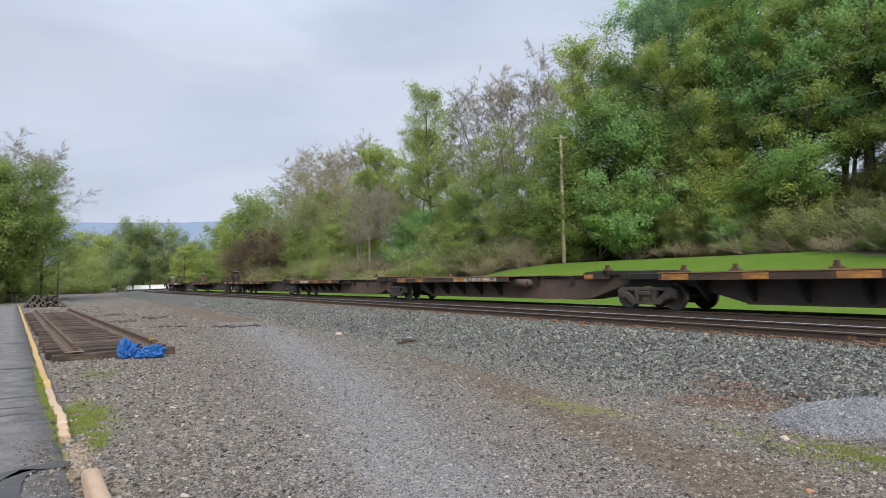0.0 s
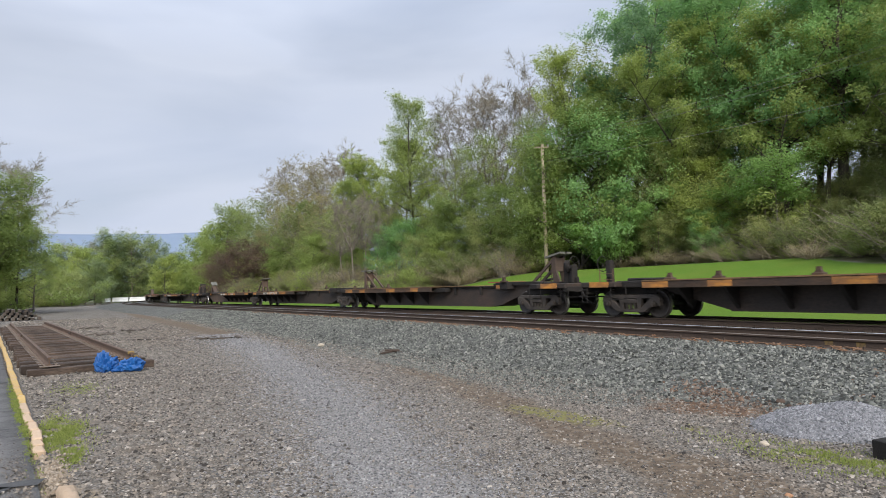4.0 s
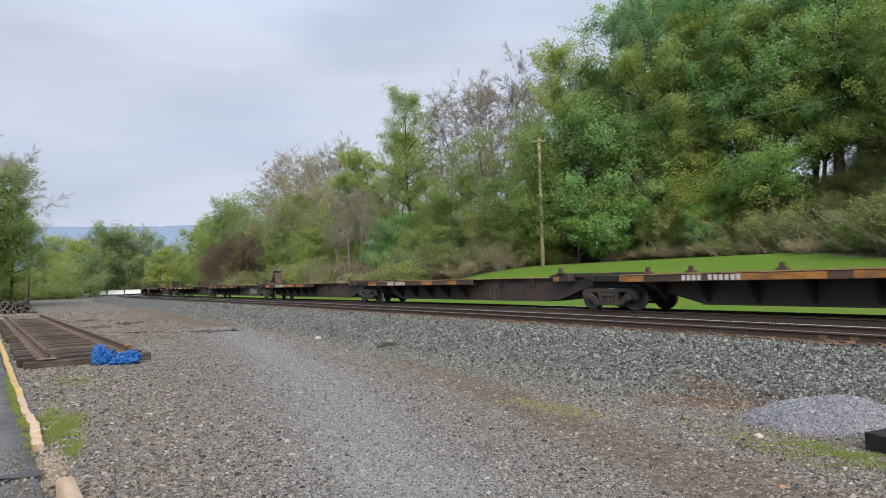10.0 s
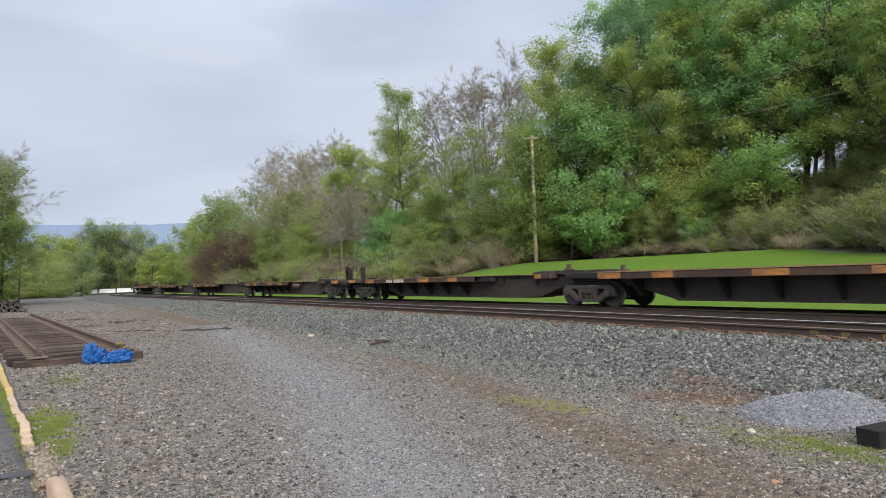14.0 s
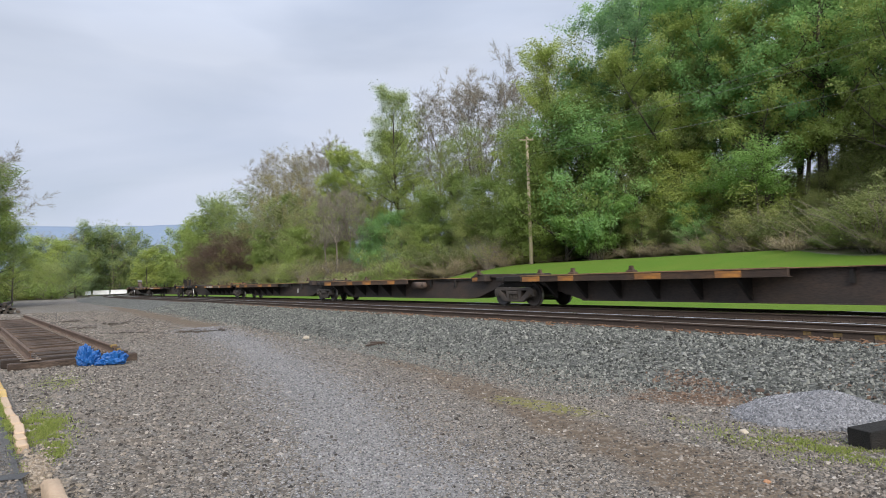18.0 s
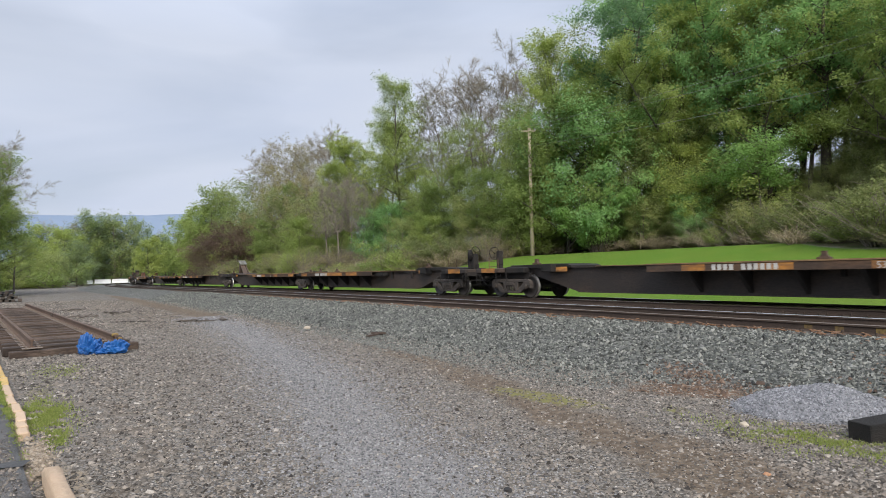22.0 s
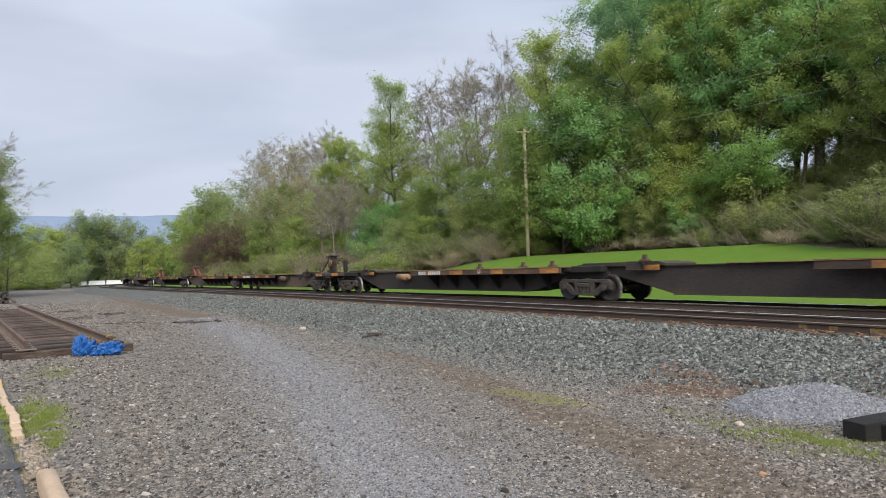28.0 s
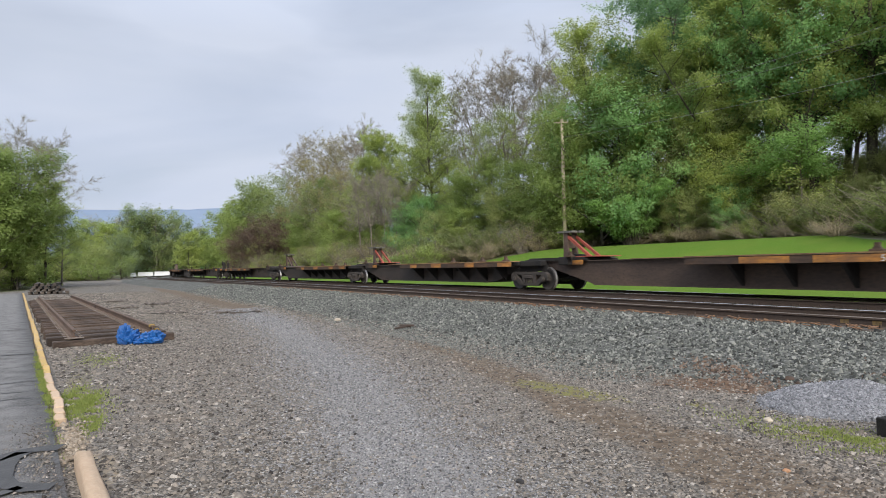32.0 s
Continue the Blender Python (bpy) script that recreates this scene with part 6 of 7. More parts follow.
def grow(r, height, spread, trunk_r, first, limbs, steep, forks=1, droop=0.0, lump=0.3):
    """A skeleton of trunk, limbs, boughs and twigs: limbs as (points, level), twigs as (foot, tip).
    first: where the crown begins; steep: how far the limbs rise; forks: leaders; lump: unevenness of the outline."""
    out, twigs = [], []

    def bend(p, way, ln, rad, n, wander, lift):
        pts, q, d = [(p.copy(), rad)], p.copy(), way.normalized()
        for i in range(n):
            d = (d + Vector((r.gauss(0, 1), r.gauss(0, 1), r.gauss(0, 1) * 0.7)) * wander + Vector((0, 0, lift))).normalized()
            q = q + d * (ln / n)
            pts.append((q.copy(), max(rad * (1 - 0.85 * (i + 1) / n), 0.005)))
        return pts

    def along(pts, f):
        k = min(len(pts) - 2, int(f * (len(pts) - 1)))
        u = f * (len(pts) - 1) - k
        return pts[k][0].lerp(pts[k + 1][0], u), (pts[k + 1][0] - pts[k][0]).normalized(), pts[k][1]

    def bough(p, way, ln, rad, steps):
        main = bend(p, way, ln, rad, 5, 0.1, 0.05 - droop)
        out.append((main, 1))
        for i in range(steps):
            f = 0.22 + 0.78 * (i + r.random()) / steps
            q, d, k = along(main, min(f, 0.99))
            side = Vector((r.gauss(0, 1), r.gauss(0, 1), r.gauss(0.15, 0.6))).normalized()
            sub = bend(q, d * 0.8 + side * 0.9, ln * r.uniform(0.26, 0.48) * (1.15 - 0.5 * f), max(k * 0.55, 0.008), 3, 0.13, 0.05 - droop)
            out.append((sub, 2))
            for c in range(4):
                g, e, m = along(sub, min(0.25 + 0.25 * c + 0.2 * r.random(), 0.99))
                turn = Vector((r.gauss(0, 1), r.gauss(0, 1), r.gauss(0.1 - droop, 0.5))).normalized()
                tip = g + (e * 0.7 + turn * 0.8).normalized() * r.uniform(0.5, 1.0) * (0.45 + 0.1 * spread)
                twigs.append((g, tip))
                out.append(([(g, 0.009), (tip, 0.004)], 3))

    stem = bend(Vector((0, 0, -0.3)), Vector((r.gauss(0, 0.04), r.gauss(0, 0.04), 1)), height * (0.95 if forks == 1 else first + 0.12), trunk_r, 8, 0.035, 0.02)
    if forks > 1:
        stem = [(p, trunk_r * (1 - 0.35 * i / 8)) for i, (p, _) in enumerate(stem)]
    stem[0] = (stem[0][0], trunk_r * 1.45)
    out.append((stem, 0))
    leaders = [stem]
    if forks > 1:
        leaders = []
        for c in range(forks):
            a = math.tau * c / forks + r.uniform(-0.5, 0.5)
            tip = stem[-1][0]
            lead = bend(tip, Vector((math.cos(a) * 0.5, math.sin(a) * 0.5, 1)), height * 0.86 - tip.z, trunk_r * 0.62, 7, 0.07, 0.05)
            out.append((lead, 0))
            leaders.append(lead)
    for i in range(limbs):
        u = (i + r.random()) / limbs
        lead = leaders[i % len(leaders)]
        z = height * (first + (0.94 - first) * u)
        z0, z1 = lead[0][0].z, lead[-1][0].z
        p, d, k = along(lead, min(0.99, max(0.02, (z - z0) / (z1 - z0))))
        reach = spread * (1.15 if forks == 1 else 0.95) * math.sin(math.pi * (0.14 + 0.80 * u) ** 0.8) ** 0.6 * r.uniform(1 - lump * 1.4, 1 + lump * 0.6)
        a = i * 2.4 + r.uniform(-0.5, 0.5)
        rise_by = math.tan(radians(steep * (0.35 + 0.75 * u) + r.uniform(-12, 12)))
        bough(p, Vector((math.cos(a), math.sin(a), rise_by)), max(0.7, reach) * (1 + 0.25 * u), max(min(k * 0.5, 0.09), 0.015), max(2, round(2 + 6 * reach / spread)))
    return out, twigs


def leaf_sprays(name, twigs, count, size, reach, seed, flat=0.85):
    """Small leaves in sprays along the twigs, faced up and out, thin here and thick there."""
    rng = np.random.default_rng(seed)
    p = np.array([tuple(a) for a, b in twigs])
    q = np.array([tuple(b) for a, b in twigs])
    share = rng.uniform(0.15, 1.0, len(p)) ** 1.4
    pick = rng.choice(len(p), count, p=share / share.sum())
    u = rng.uniform(0.05, 1.12, (count, 1))
    c = p[pick] + (q - p)[pick] * u + rng.normal(0, reach, (count, 3)) * np.array([1, 1, flat])
    mid = p.mean(0)
    way = c - mid
    way /= np.linalg.norm(way, axis=1)[:, None] + 1e-6
    nrm = way * 0.7 + rng.normal(0, 0.5, (count, 3)) + np.array([0, 0, 0.6])
    nrm /= np.linalg.norm(nrm, axis=1)[:, None]
    a = np.cross(nrm, rng.normal(0, 1, (count, 3)))
    a /= np.linalg.norm(a, axis=1)[:, None]
    b = np.cross(nrm, a)
    s = size * rng.uniform(0.6, 1.35, (count, 1))
    v = np.stack([c - a * s, c + a * s * 0.75 + b * s * 0.62, c + a * s * 0.75 - b * s * 0.62], 1)
    return fast_mesh(name, v.reshape(-1, 3), np.arange(count * 3).reshape(-1, 3))


def leaf_cloud(name, tips, count, size, reach, seed, pads=0, flat=0.8, loose=0.12):
    """Leaves of a shrub in rounded sprays round its stem tips, turned outwards and up, the rest loose between them."""
    rng = np.random.default_rng(seed)
    tp = np.array([tuple(t[0]) for t in tips])
    pads = pads or len(tp)
    hub = tp[rng.permutation(len(tp))[:pads]] if pads <= len(tp) else tp
    weight = rng.uniform(0.35, 1.0, len(hub))
    share = weight ** 2
    pick = rng.choice(len(hub), count, p=share / share.sum())
    way = rng.normal(0, 1, (count, 3))
    way /= np.linalg.norm(way, axis=1)[:, None]
    way[:, 2] = np.where(rng.random(count) < 0.55, np.abs(way[:, 2]), way[:, 2])
    depth = 1 - 0.45 * rng.random(count) ** 1.6 + 0.12 * rng.normal(0, 1, count)
    off = way * (depth * reach * (0.5 + weight[pick]))[:, None] * np.array([1, 1, flat])
    off += 0.22 * reach * np.sin(off[:, [1, 2, 0]] * 5 / reach + pick[:, None])
    c = hub[pick] + off
    free = rng.random(count) < loose
    c = np.where(free[:, None], tp[rng.integers(0, len(tp), count)] + rng.normal(0, reach * 0.5, (count, 3)), c)
    nrm = way + rng.normal(0, 0.42, (count, 3)) + np.array([0, 0, 0.55])
    nrm /= np.linalg.norm(nrm, axis=1)[:, None]
    a = np.cross(nrm, rng.normal(0, 1, (count, 3)))
    a /= np.linalg.norm(a, axis=1)[:, None]
    b = np.cross(nrm, a)
    s = size * rng.uniform(0.6, 1.35, (count, 1))
    v = np.stack([c - a * s, c + a * s * 0.75 + b * s * 0.62, c + a * s * 0.75 - b * s * 0.62], 1)
    return fast_mesh(name, v.reshape(-1, 3), np.arange(count * 3).reshape(-1, 3))


def twig_fan(name, twigs, count, length, wide, seed):
    """Fine leafless twigs that go on from the last branches and spread."""
    rng = np.random.default_rng(seed)
    p0 = np.array([tuple(a) for a, b in twigs])
    q0 = np.array([tuple(b) for a, b in twigs])
    i = rng.integers(0, len(p0), count)
    p = p0[i] + (q0 - p0)[i] * rng.uniform(0.1, 1.0, (count, 1))
    d = (q0 - p0)[i]
    d /= np.linalg.norm(d, axis=1)[:, None] + 1e-6
    d = d + rng.normal(0, 0.55, (count, 3)) + np.array([0, 0, 0.12])
    d /= np.linalg.norm(d, axis=1)[:, None]
    b = np.cross(d, rng.normal(0, 1, (count, 3)))
    b /= np.linalg.norm(b, axis=1)[:, None]
    ln = length * rng.uniform(0.4, 1.3, (count, 1))
    w = wide * rng.uniform(0.6, 1.3, (count, 1))
    v = np.stack([p - b * w, p + b * w, p + d * ln], 1)
    return fast_mesh(name, v.reshape(-1, 3), np.arange(count * 3).reshape(-1, 3))


def wood_mesh(name, limbs, thin=3):
    verts, faces = [], []
    for pts, level in limbs:
        if level <= thin:
            tube(verts, faces, pts, 7 if level == 0 else (5 if level == 1 else 3))
    return fast_mesh(name, np.array([tuple(v) for v in verts]), np.array(faces))


KINDS = {}


TWIG_HAZE = island_mat("fine_twigs", ((0.0, (0.17, 0.155, 0.12)), (0.5, (0.24, 0.22, 0.17)), (1.0, (0.32, 0.295, 0.23))), 0.95, 0, 0, 0.0, 0.2)


def tree_kind(key, seed, height, spread, trunk_r, first, limbs, steep, leaves, size, reach, leaf, bark, twigs=0, **more):
    """A kind of tree in two grains: fine for those close by, coarser for those far off."""
    sk, tw = grow(random.Random(seed), height, spread, trunk_r, first, limbs, steep, **more)
    top = float(np.percentile([b.z for a, b in tw], 99)) + reach
    wood = wood_mesh("trunk", sk, 3 if twigs else 2)
    if twigs:
        near = far = twig_fan("crown", tw, twigs, 0.62, 0.01, seed)
    else:
        near = leaf_sprays("crown", tw, leaves, size, reach, seed)
        far = leaf_sprays("crown", tw, leaves * 2 // 5, size * 1.55, reach, seed)
    KINDS[key] = (top, wood, bark, near, TWIG_HAZE if twigs else leaf, far)


tree_kind("spring_a", 1, 18, 4.6, 0.24, 0.22, 32, 50, 33000, 0.091, 0.24, LEAF_SPRING, BARK)
tree_kind("spring_b", 2, 19, 4.3, 0.24, 0.2, 36, 55, 33000, 0.091, 0.24, LEAF_SPRING, BARK, forks=2)
tree_kind("deep_a", 3, 20, 5.2, 0.27, 0.30, 30, 38, 37500, 0.094, 0.27, LEAF_DEEP, BARK)
tree_kind("deep_b", 4, 18, 4.9, 0.24, 0.2, 36, 48, 36000, 0.094, 0.26, LEAF_DEEP, BARK, forks=2)
tree_kind("dark", 5, 22, 5.2, 0.30, 0.40, 24, 24, 36000, 0.099, 0.24, LEAF_DARK, BARK, droop=0.05, lump=0.4)
tree_kind("forked", 15, 20, 5.6, 0.42, 0.42, 24, 34, 24500, 0.094, 0.28, LEAF_DEEP, BARK, forks=3)
tree_kind("olive", 16, 17, 4.4, 0.2, 0.2, 26, 40, 28000, 0.088, 0.24, LEAF_OLIVE, BARK)
tree_kind("tall", 17, 19, 3.8, 0.22, 0.26, 36, 58, 24500, 0.094, 0.28, LEAF_SPRING, BARK, lump=0.35)
tree_kind("airy", 6, 17, 3.6, 0.17, 0.16, 34, 60, 13000, 0.091, 0.32, LEAF_SPRING, PALE_BARK, lump=0.35)
tree_kind("budding", 7, 15, 4.6, 0.2, 0.2, 26, 48, 12500, 0.082, 0.32, LEAF_BUD, PALE_BARK)
tree_kind("bare_a", 8, 18, 5.0, 0.2, 0.30, 28, 64, 0, 0, 0.3, None, TWIG, 11000, forks=3)
tree_kind("bare_b", 9, 16, 4.8, 0.18, 0.28, 28, 60, 0, 0, 0.3, None, TWIG, 11000, forks=2)
tree_kind("maroon", 10, 8, 3.9, 0.16, 0.06, 30, 40, 21500, 0.070, 0.34, LEAF_MAROON, BARK)
tree_kind("full_spring", 11, 9, 3.3, 0.13, 0.04, 30, 42, 24500, 0.082, 0.25, LEAF_SPRING, BARK)
tree_kind("full_deep", 12, 9, 3.3, 0.13, 0.04, 30, 40, 24500, 0.084, 0.25, LEAF_DEEP, BARK)
tree_kind("full_olive", 13, 9, 3.1, 0.12, 0.04, 28, 45, 18000, 0.073, 0.28, LEAF_OLIVE, TWIG)
tree_kind("full_hazy", 14, 9, 3.4, 0.13, 0.04, 30, 42, 23000, 0.084, 0.26, LEAF_HAZY, BARK)
tree_kind("vine", 18, 7, 3.4, 0.12, 0.02, 32, 50, 24500, 0.064, 0.3, LEAF_BRUSH, TWIG, lump=0.4)
tree_kind("sapling", 19, 6, 2.6, 0.08, 0.55, 16, 20, 11500, 0.076, 0.22, LEAF_FRESH, PALE_BARK)

TREE_WORDS = {
    "full": ("tree", "low full young tree in leaf down to the ground"),
    "spring": ("tree", "tall broadleaf tree in fresh light green spring leaf"),
    "tall": ("tree", "tall narrow tree with a forked trunk and light green leaves"),
    "deep": ("tree", "tall broad tree with dense deep green leaves"),
    "forked": ("tree", "old tree with a thick dark forked trunk and high crown"),
    "olive": ("tree", "tall tree with olive-green young leaves"),
    "dark": ("tree", "tall dark green tree with heavy drooping boughs"),
    "airy": ("tree", "slender tree with sparse young green leaves"),
    "budding": ("tree", "tree with brown-green buds and grey twigs"),
    "bare": ("bare_tree", "bare grey tree with fine leafless twigs"),
    "maroon": ("tree", "low broad tree with dark maroon-brown leaves"),
    "vine": ("tree", "small tree overgrown with olive-green vines"),
    "sapling": ("tree", "thin sapling with bright green leaves at its top"),
}


def plant(key, x, y, height, turn, z=None, wide=1.0):
    h, wood, bark, near, leaf, far = KINDS[key]
    name, label = TREE_WORDS[key.split("_")[0]]
    t = tagged(new(name), label, "tree", group="trees of the wooded hillside")
    t.location = (x, y, ground_z(x, y) if z is None else z)
    t.rotation_euler = (0, 0, turn)
    k = height / h
    t.scale = (k * wide, k * wide, k)
    part("trunk", wood, bark, t)
    part("crown", far if y > 74 else near, leaf, t)
    return t


# trees that stand out: kind, place, height above their own ground
HILL_TREES = [
    ("spring_a", 10.4, 48.9, 18.2),
    ("full_spring", 10.1, 45.2, 13.1),
    ("full_deep", 11.7, 44.2, 11.7),
    ("dark", 14.6, 48.7, 20.8),
    ("spring_b", 16.5, 44.9, 15.6),
    ("olive", 17.4, 42.1, 12.6),
    ("full_deep", 14.5, 43.2, 10.4),
    ("spring_b", 22.5, 54.4, 20.7),
    ("deep_a", 20.6, 40.7, 17.9),
    ("deep_b", 21.8, 38.7, 17.9),
    ("deep_a", 27.2, 44.5, 17.5),
    ("forked", 23.3, 35.7, 16.8),
    ("spring_b", 28.6, 38.6, 15.7),
    ("spring_a", 32.1, 45.4, 16.4),
    ("deep_b", 29.5, 36.6, 15.1),
    ("full_spring", 17.0, 40.4, 6.9),
    ("full_deep", 20.2, 42.2, 6.9),
    ("full_olive", 15.9, 42.3, 8.1),
    ("sapling", 19.6, 36.4, 6.1),
    ("vine", 23.0, 34.4, 3.6),
    ("vine", 25.0, 35.3, 4.5),
    ("vine", 26.5, 35.2, 5.8),
    ("vine", 26.5, 33.1, 7.1),
    ("vine", 21.7, 34.0, 2.7),
    ("vine", 24.0, 32.8, 4.3),
    ("full_spring", 8.3, 46.4, 10.3),
    ("spring_a", 22.5, 48.5, 20.1),
    ("deep_a", 19.1, 56.4, 23.6),
    ("deep_b", 28.2, 41.5, 17.4),
]
FAR_HILL_TREES = [
    ("bare_a", 10.0, 62.8, 20.3),
    ("bare_b", 7.0, 62.9, 18.4),
    ("bare_a", 5.1, 64.9, 18.9),
    ("bare_b", 2.6, 65.0, 18.2),
    ("bare_a", 0.7, 65.1, 17.4),
    ("airy", 7.7, 57.1, 14.1),
    ("airy", 4.5, 55.3, 12.9),
    ("airy", 2.5, 56.4, 12.0),
    ("airy", 8.0, 51.3, 10.9),
    ("full_spring", 5.2, 50.5, 7.6),
    ("spring_a", 2.8, 54.5, 8.8),
    ("airy", 6.3, 48.6, 6.1),
    ("full_spring", 7.8, 46.5, 7.1),
    ("full_olive", 3.7, 50.7, 5.8),
    ("tall", -2.9, 65.1, 18.7),
    ("airy", -4.8, 69.3, 15.0),
    ("airy", -0.9, 63.4, 12.1),
    ("spring_b", -6.5, 74.3, 15.2),
    ("bare_b", -11.8, 83.3, 17.0),
    ("spring_a", -10.2, 77.4, 14.3),
    ("spring_b", -7.7, 73.5, 11.8),
    ("spring_a", -12.8, 79.6, 12.2),
    ("airy", -1.1, 59.6, 8.3),
    ("full_spring", 0.8, 55.6, 7.0),
    ("full_deep", -4.2, 59.8, 6.0),
    ("full_deep", -5.8, 60.9, 4.7),
    ("full_olive", -2.7, 56.8, 4.4),
    ("full_spring", -0.3, 53.8, 4.0),
    ("budding", -21.8, 97.4, 19.4),
    ("bare_a", -21.2, 99.3, 20.3),
    ("bare_b", -25.9, 107.4, 20.7),
    ("bare_a", -30.2, 111.5, 20.2),
    ("budding", -23.8, 91.6, 15.5),
    ("budding", -18.1, 89.5, 15.1),
    ("bare_b", -19.8, 103.3, 19.5),
    ("bare_a", -9.5, 62.7, 9.9),
    ("bare_b", -8.1, 62.7, 9.2),
    ("bare_a", -6.8, 59.7, 8.4),
    ("bare_b", -11.3, 65.8, 9.0),
    ("full_olive", -14.3, 75.8, 9.1),
    ("full_olive", -34.2, 111.8, 16.8),
    ("full_spring", -42.6, 127.9, 17.1),
    ("full_spring", -45.2, 126.0, 15.9),
    ("full_spring", -52.2, 137.2, 16.5),
    ("full_spring", -62.1, 157.4, 16.1),
    ("full_spring", -22.3, 85.1, 7.0),
    ("full_spring", -15.3, 72.0, 6.5),
    ("full_olive", -29.7, 101.0, 11.3),
    ("full_olive", -20.0, 83.8, 10.9),
    ("maroon", -30.9, 90.2, 9.1),
    ("maroon", -28.1, 89.2, 7.2),
    ("maroon", -34.6, 93.3, 7.2),
]
LEFT_TREES = [
    ("full_spring", -46.1, 61.1, 14.5),
    ("spring_a", -45.7, 65.2, 12.3),
    ("airy", -47.9, 71.4, 9.9),
    ("full_spring", -45.6, 57.1, 15.0),
    ("full_spring", -52.1, 61.1, 17.7),
    ("bare_b", -53.0, 74.1, 18.0),
    ("bare_a", -53.0, 69.0, 19.4),
    ("bare_b", -49.2, 66.1, 16.9),
    ("full_spring", -92.4, 150.9, 15.3),
    ("full_hazy", -95.9, 151.0, 13.6),
    ("airy", -84.7, 150.6, 18.9),
    ("full_hazy", -86.0, 156.7, 17.6),
    ("full_olive", -81.0, 158.6, 18.5),
    ("full_hazy", -81.1, 168.6, 18.2),
    ("full_hazy", -86.4, 163.7, 18.8),
    ("full_spring", -68.4, 149.7, 11.2),
    ("bare_b", -74.2, 174.7, 14.3),
    ("full_spring", -77.9, 189.9, 12.6),
    ("full_hazy", -74.2, 129.9, 9.9),
    ("full_olive", -73.4, 120.0, 7.4),
    ("full_spring", -80.6, 124.9, 10.8),
    ("full_spring", -72.9, 169.8, 11.5),
    ("full_spring", -82.8, 140.8, 13.5),
    ("full_spring", -76.8, 172.8, 13.8),
    ("bare_a", -89.2, 150.8, 16.2),
]


def build_woods():
    r = random.Random(17)
    for key, x, y, h in HILL_TREES + FAR_HILL_TREES:
        # a short tree of a tall kind keeps a crown wide enough
        plant(key, x, y, h, r.uniform(0, 6.28), wide=1.0 if h > 8 else 1.2)
    for key, x, y, h in LEFT_TREES:
        plant(key, x, y, h, r.uniform(0, 6.28), wide=1.1 if h > 9 else 1.25)
    # the wood behind, and its lower storey
    for i in range(50):
        s = 4 + 26 * r.random() if i % 2 else 30 + 100 * r.random()
        d = 19 + 26 * r.random() ** 1.2 - 5 * min(1, max(0, (s - 40) / 30))
        x, y, th = line(s, d)
        # the crest stays open beside the pole
        if 40 < s < 72 or i % 4 == 1:
            continue
        if s < 30:
            key = r.choice(("deep_a", "spring_a", "forked", "tall", "spring_b"))
            plant(key, x, y, r.uniform(12, 16), r.uniform(0, 6.28))
        else:
            key = r.choice(("spring_a", "spring_b", "deep_b", "airy", "budding", "olive"))
            plant(key, x, y, r.uniform(8, 12), r.uniform(0, 6.28))
    for i in range(56):
        s = 30 + 92 * r.random()
        d = 15.5 - 5.5 * min(1, max(0, (s - 38) / 32)) + abs(r.gauss(0, 6)) + 1.5
        x, y, th = line(s, d)
        plant(r.choice(("full_spring", "full_spring", "full_olive", "full_spring", "airy")), x, y, r.uniform(3.0, 6.0), r.uniform(0, 6.28), wide=1.15)
    for i in range(10):
        x, y, th = line(20 + 13 * r.random(), 18 + 6 * r.random())
        plant(r.choice(("full_spring", "full_deep", "full_olive")), x, y, r.uniform(3.0, 5.5), r.uniform(0, 6.28), wide=1.2)
    for i in range(10):
        x, y, th = line(5 + 16 * r.random(), 28 + 12 * r.random())
        plant(r.choice(("full_deep", "full_olive")), x, y, r.uniform(4.0, 7.0), r.uniform(0, 6.28), wide=1.3)
    # full low growth under the trees at the far end and left of the lot
    for i in range(34):
        s, d = 112 + 60 * r.random(), -14 - 52 * r.random()
        x, y = straight(s, d)
        plant(r.choice(("full_hazy", "full_hazy", "full_spring", "full_olive")), x, y, r.uniform(4, 7.5), r.uniform(0, 6.28), wide=1.2)
    # a closed belt behind the far end, and full growth down the left edge
    for i in range(30):
        y = 185 + 40 * r.random()
        x = -y * (0.30 + 0.42 * (i + r.random()) / 30)
        plant(r.choice(("full_hazy", "full_hazy", "full_deep")), x, y, r.uniform(6.5, 10), r.uniform(0, 6.28), wide=1.4)
    for i in range(24):
        y = 56 + 30 * r.random()
        x = -y * (0.69 + 0.25 * r.random())
        plant(r.choice(("full_spring", "full_spring", "full_olive")), x, y, r.uniform(3.5, 7.0), r.uniform(0, 6.28), wide=1.15)
    for i in range(14):
        x, y, th = line(125 + 90 * r.random(), 12 + 25 * r.random())
        plant(r.choice(("spring_a", "spring_b", "deep_b")), x, y, r.uniform(10, 14), r.uniform(0, 6.28))


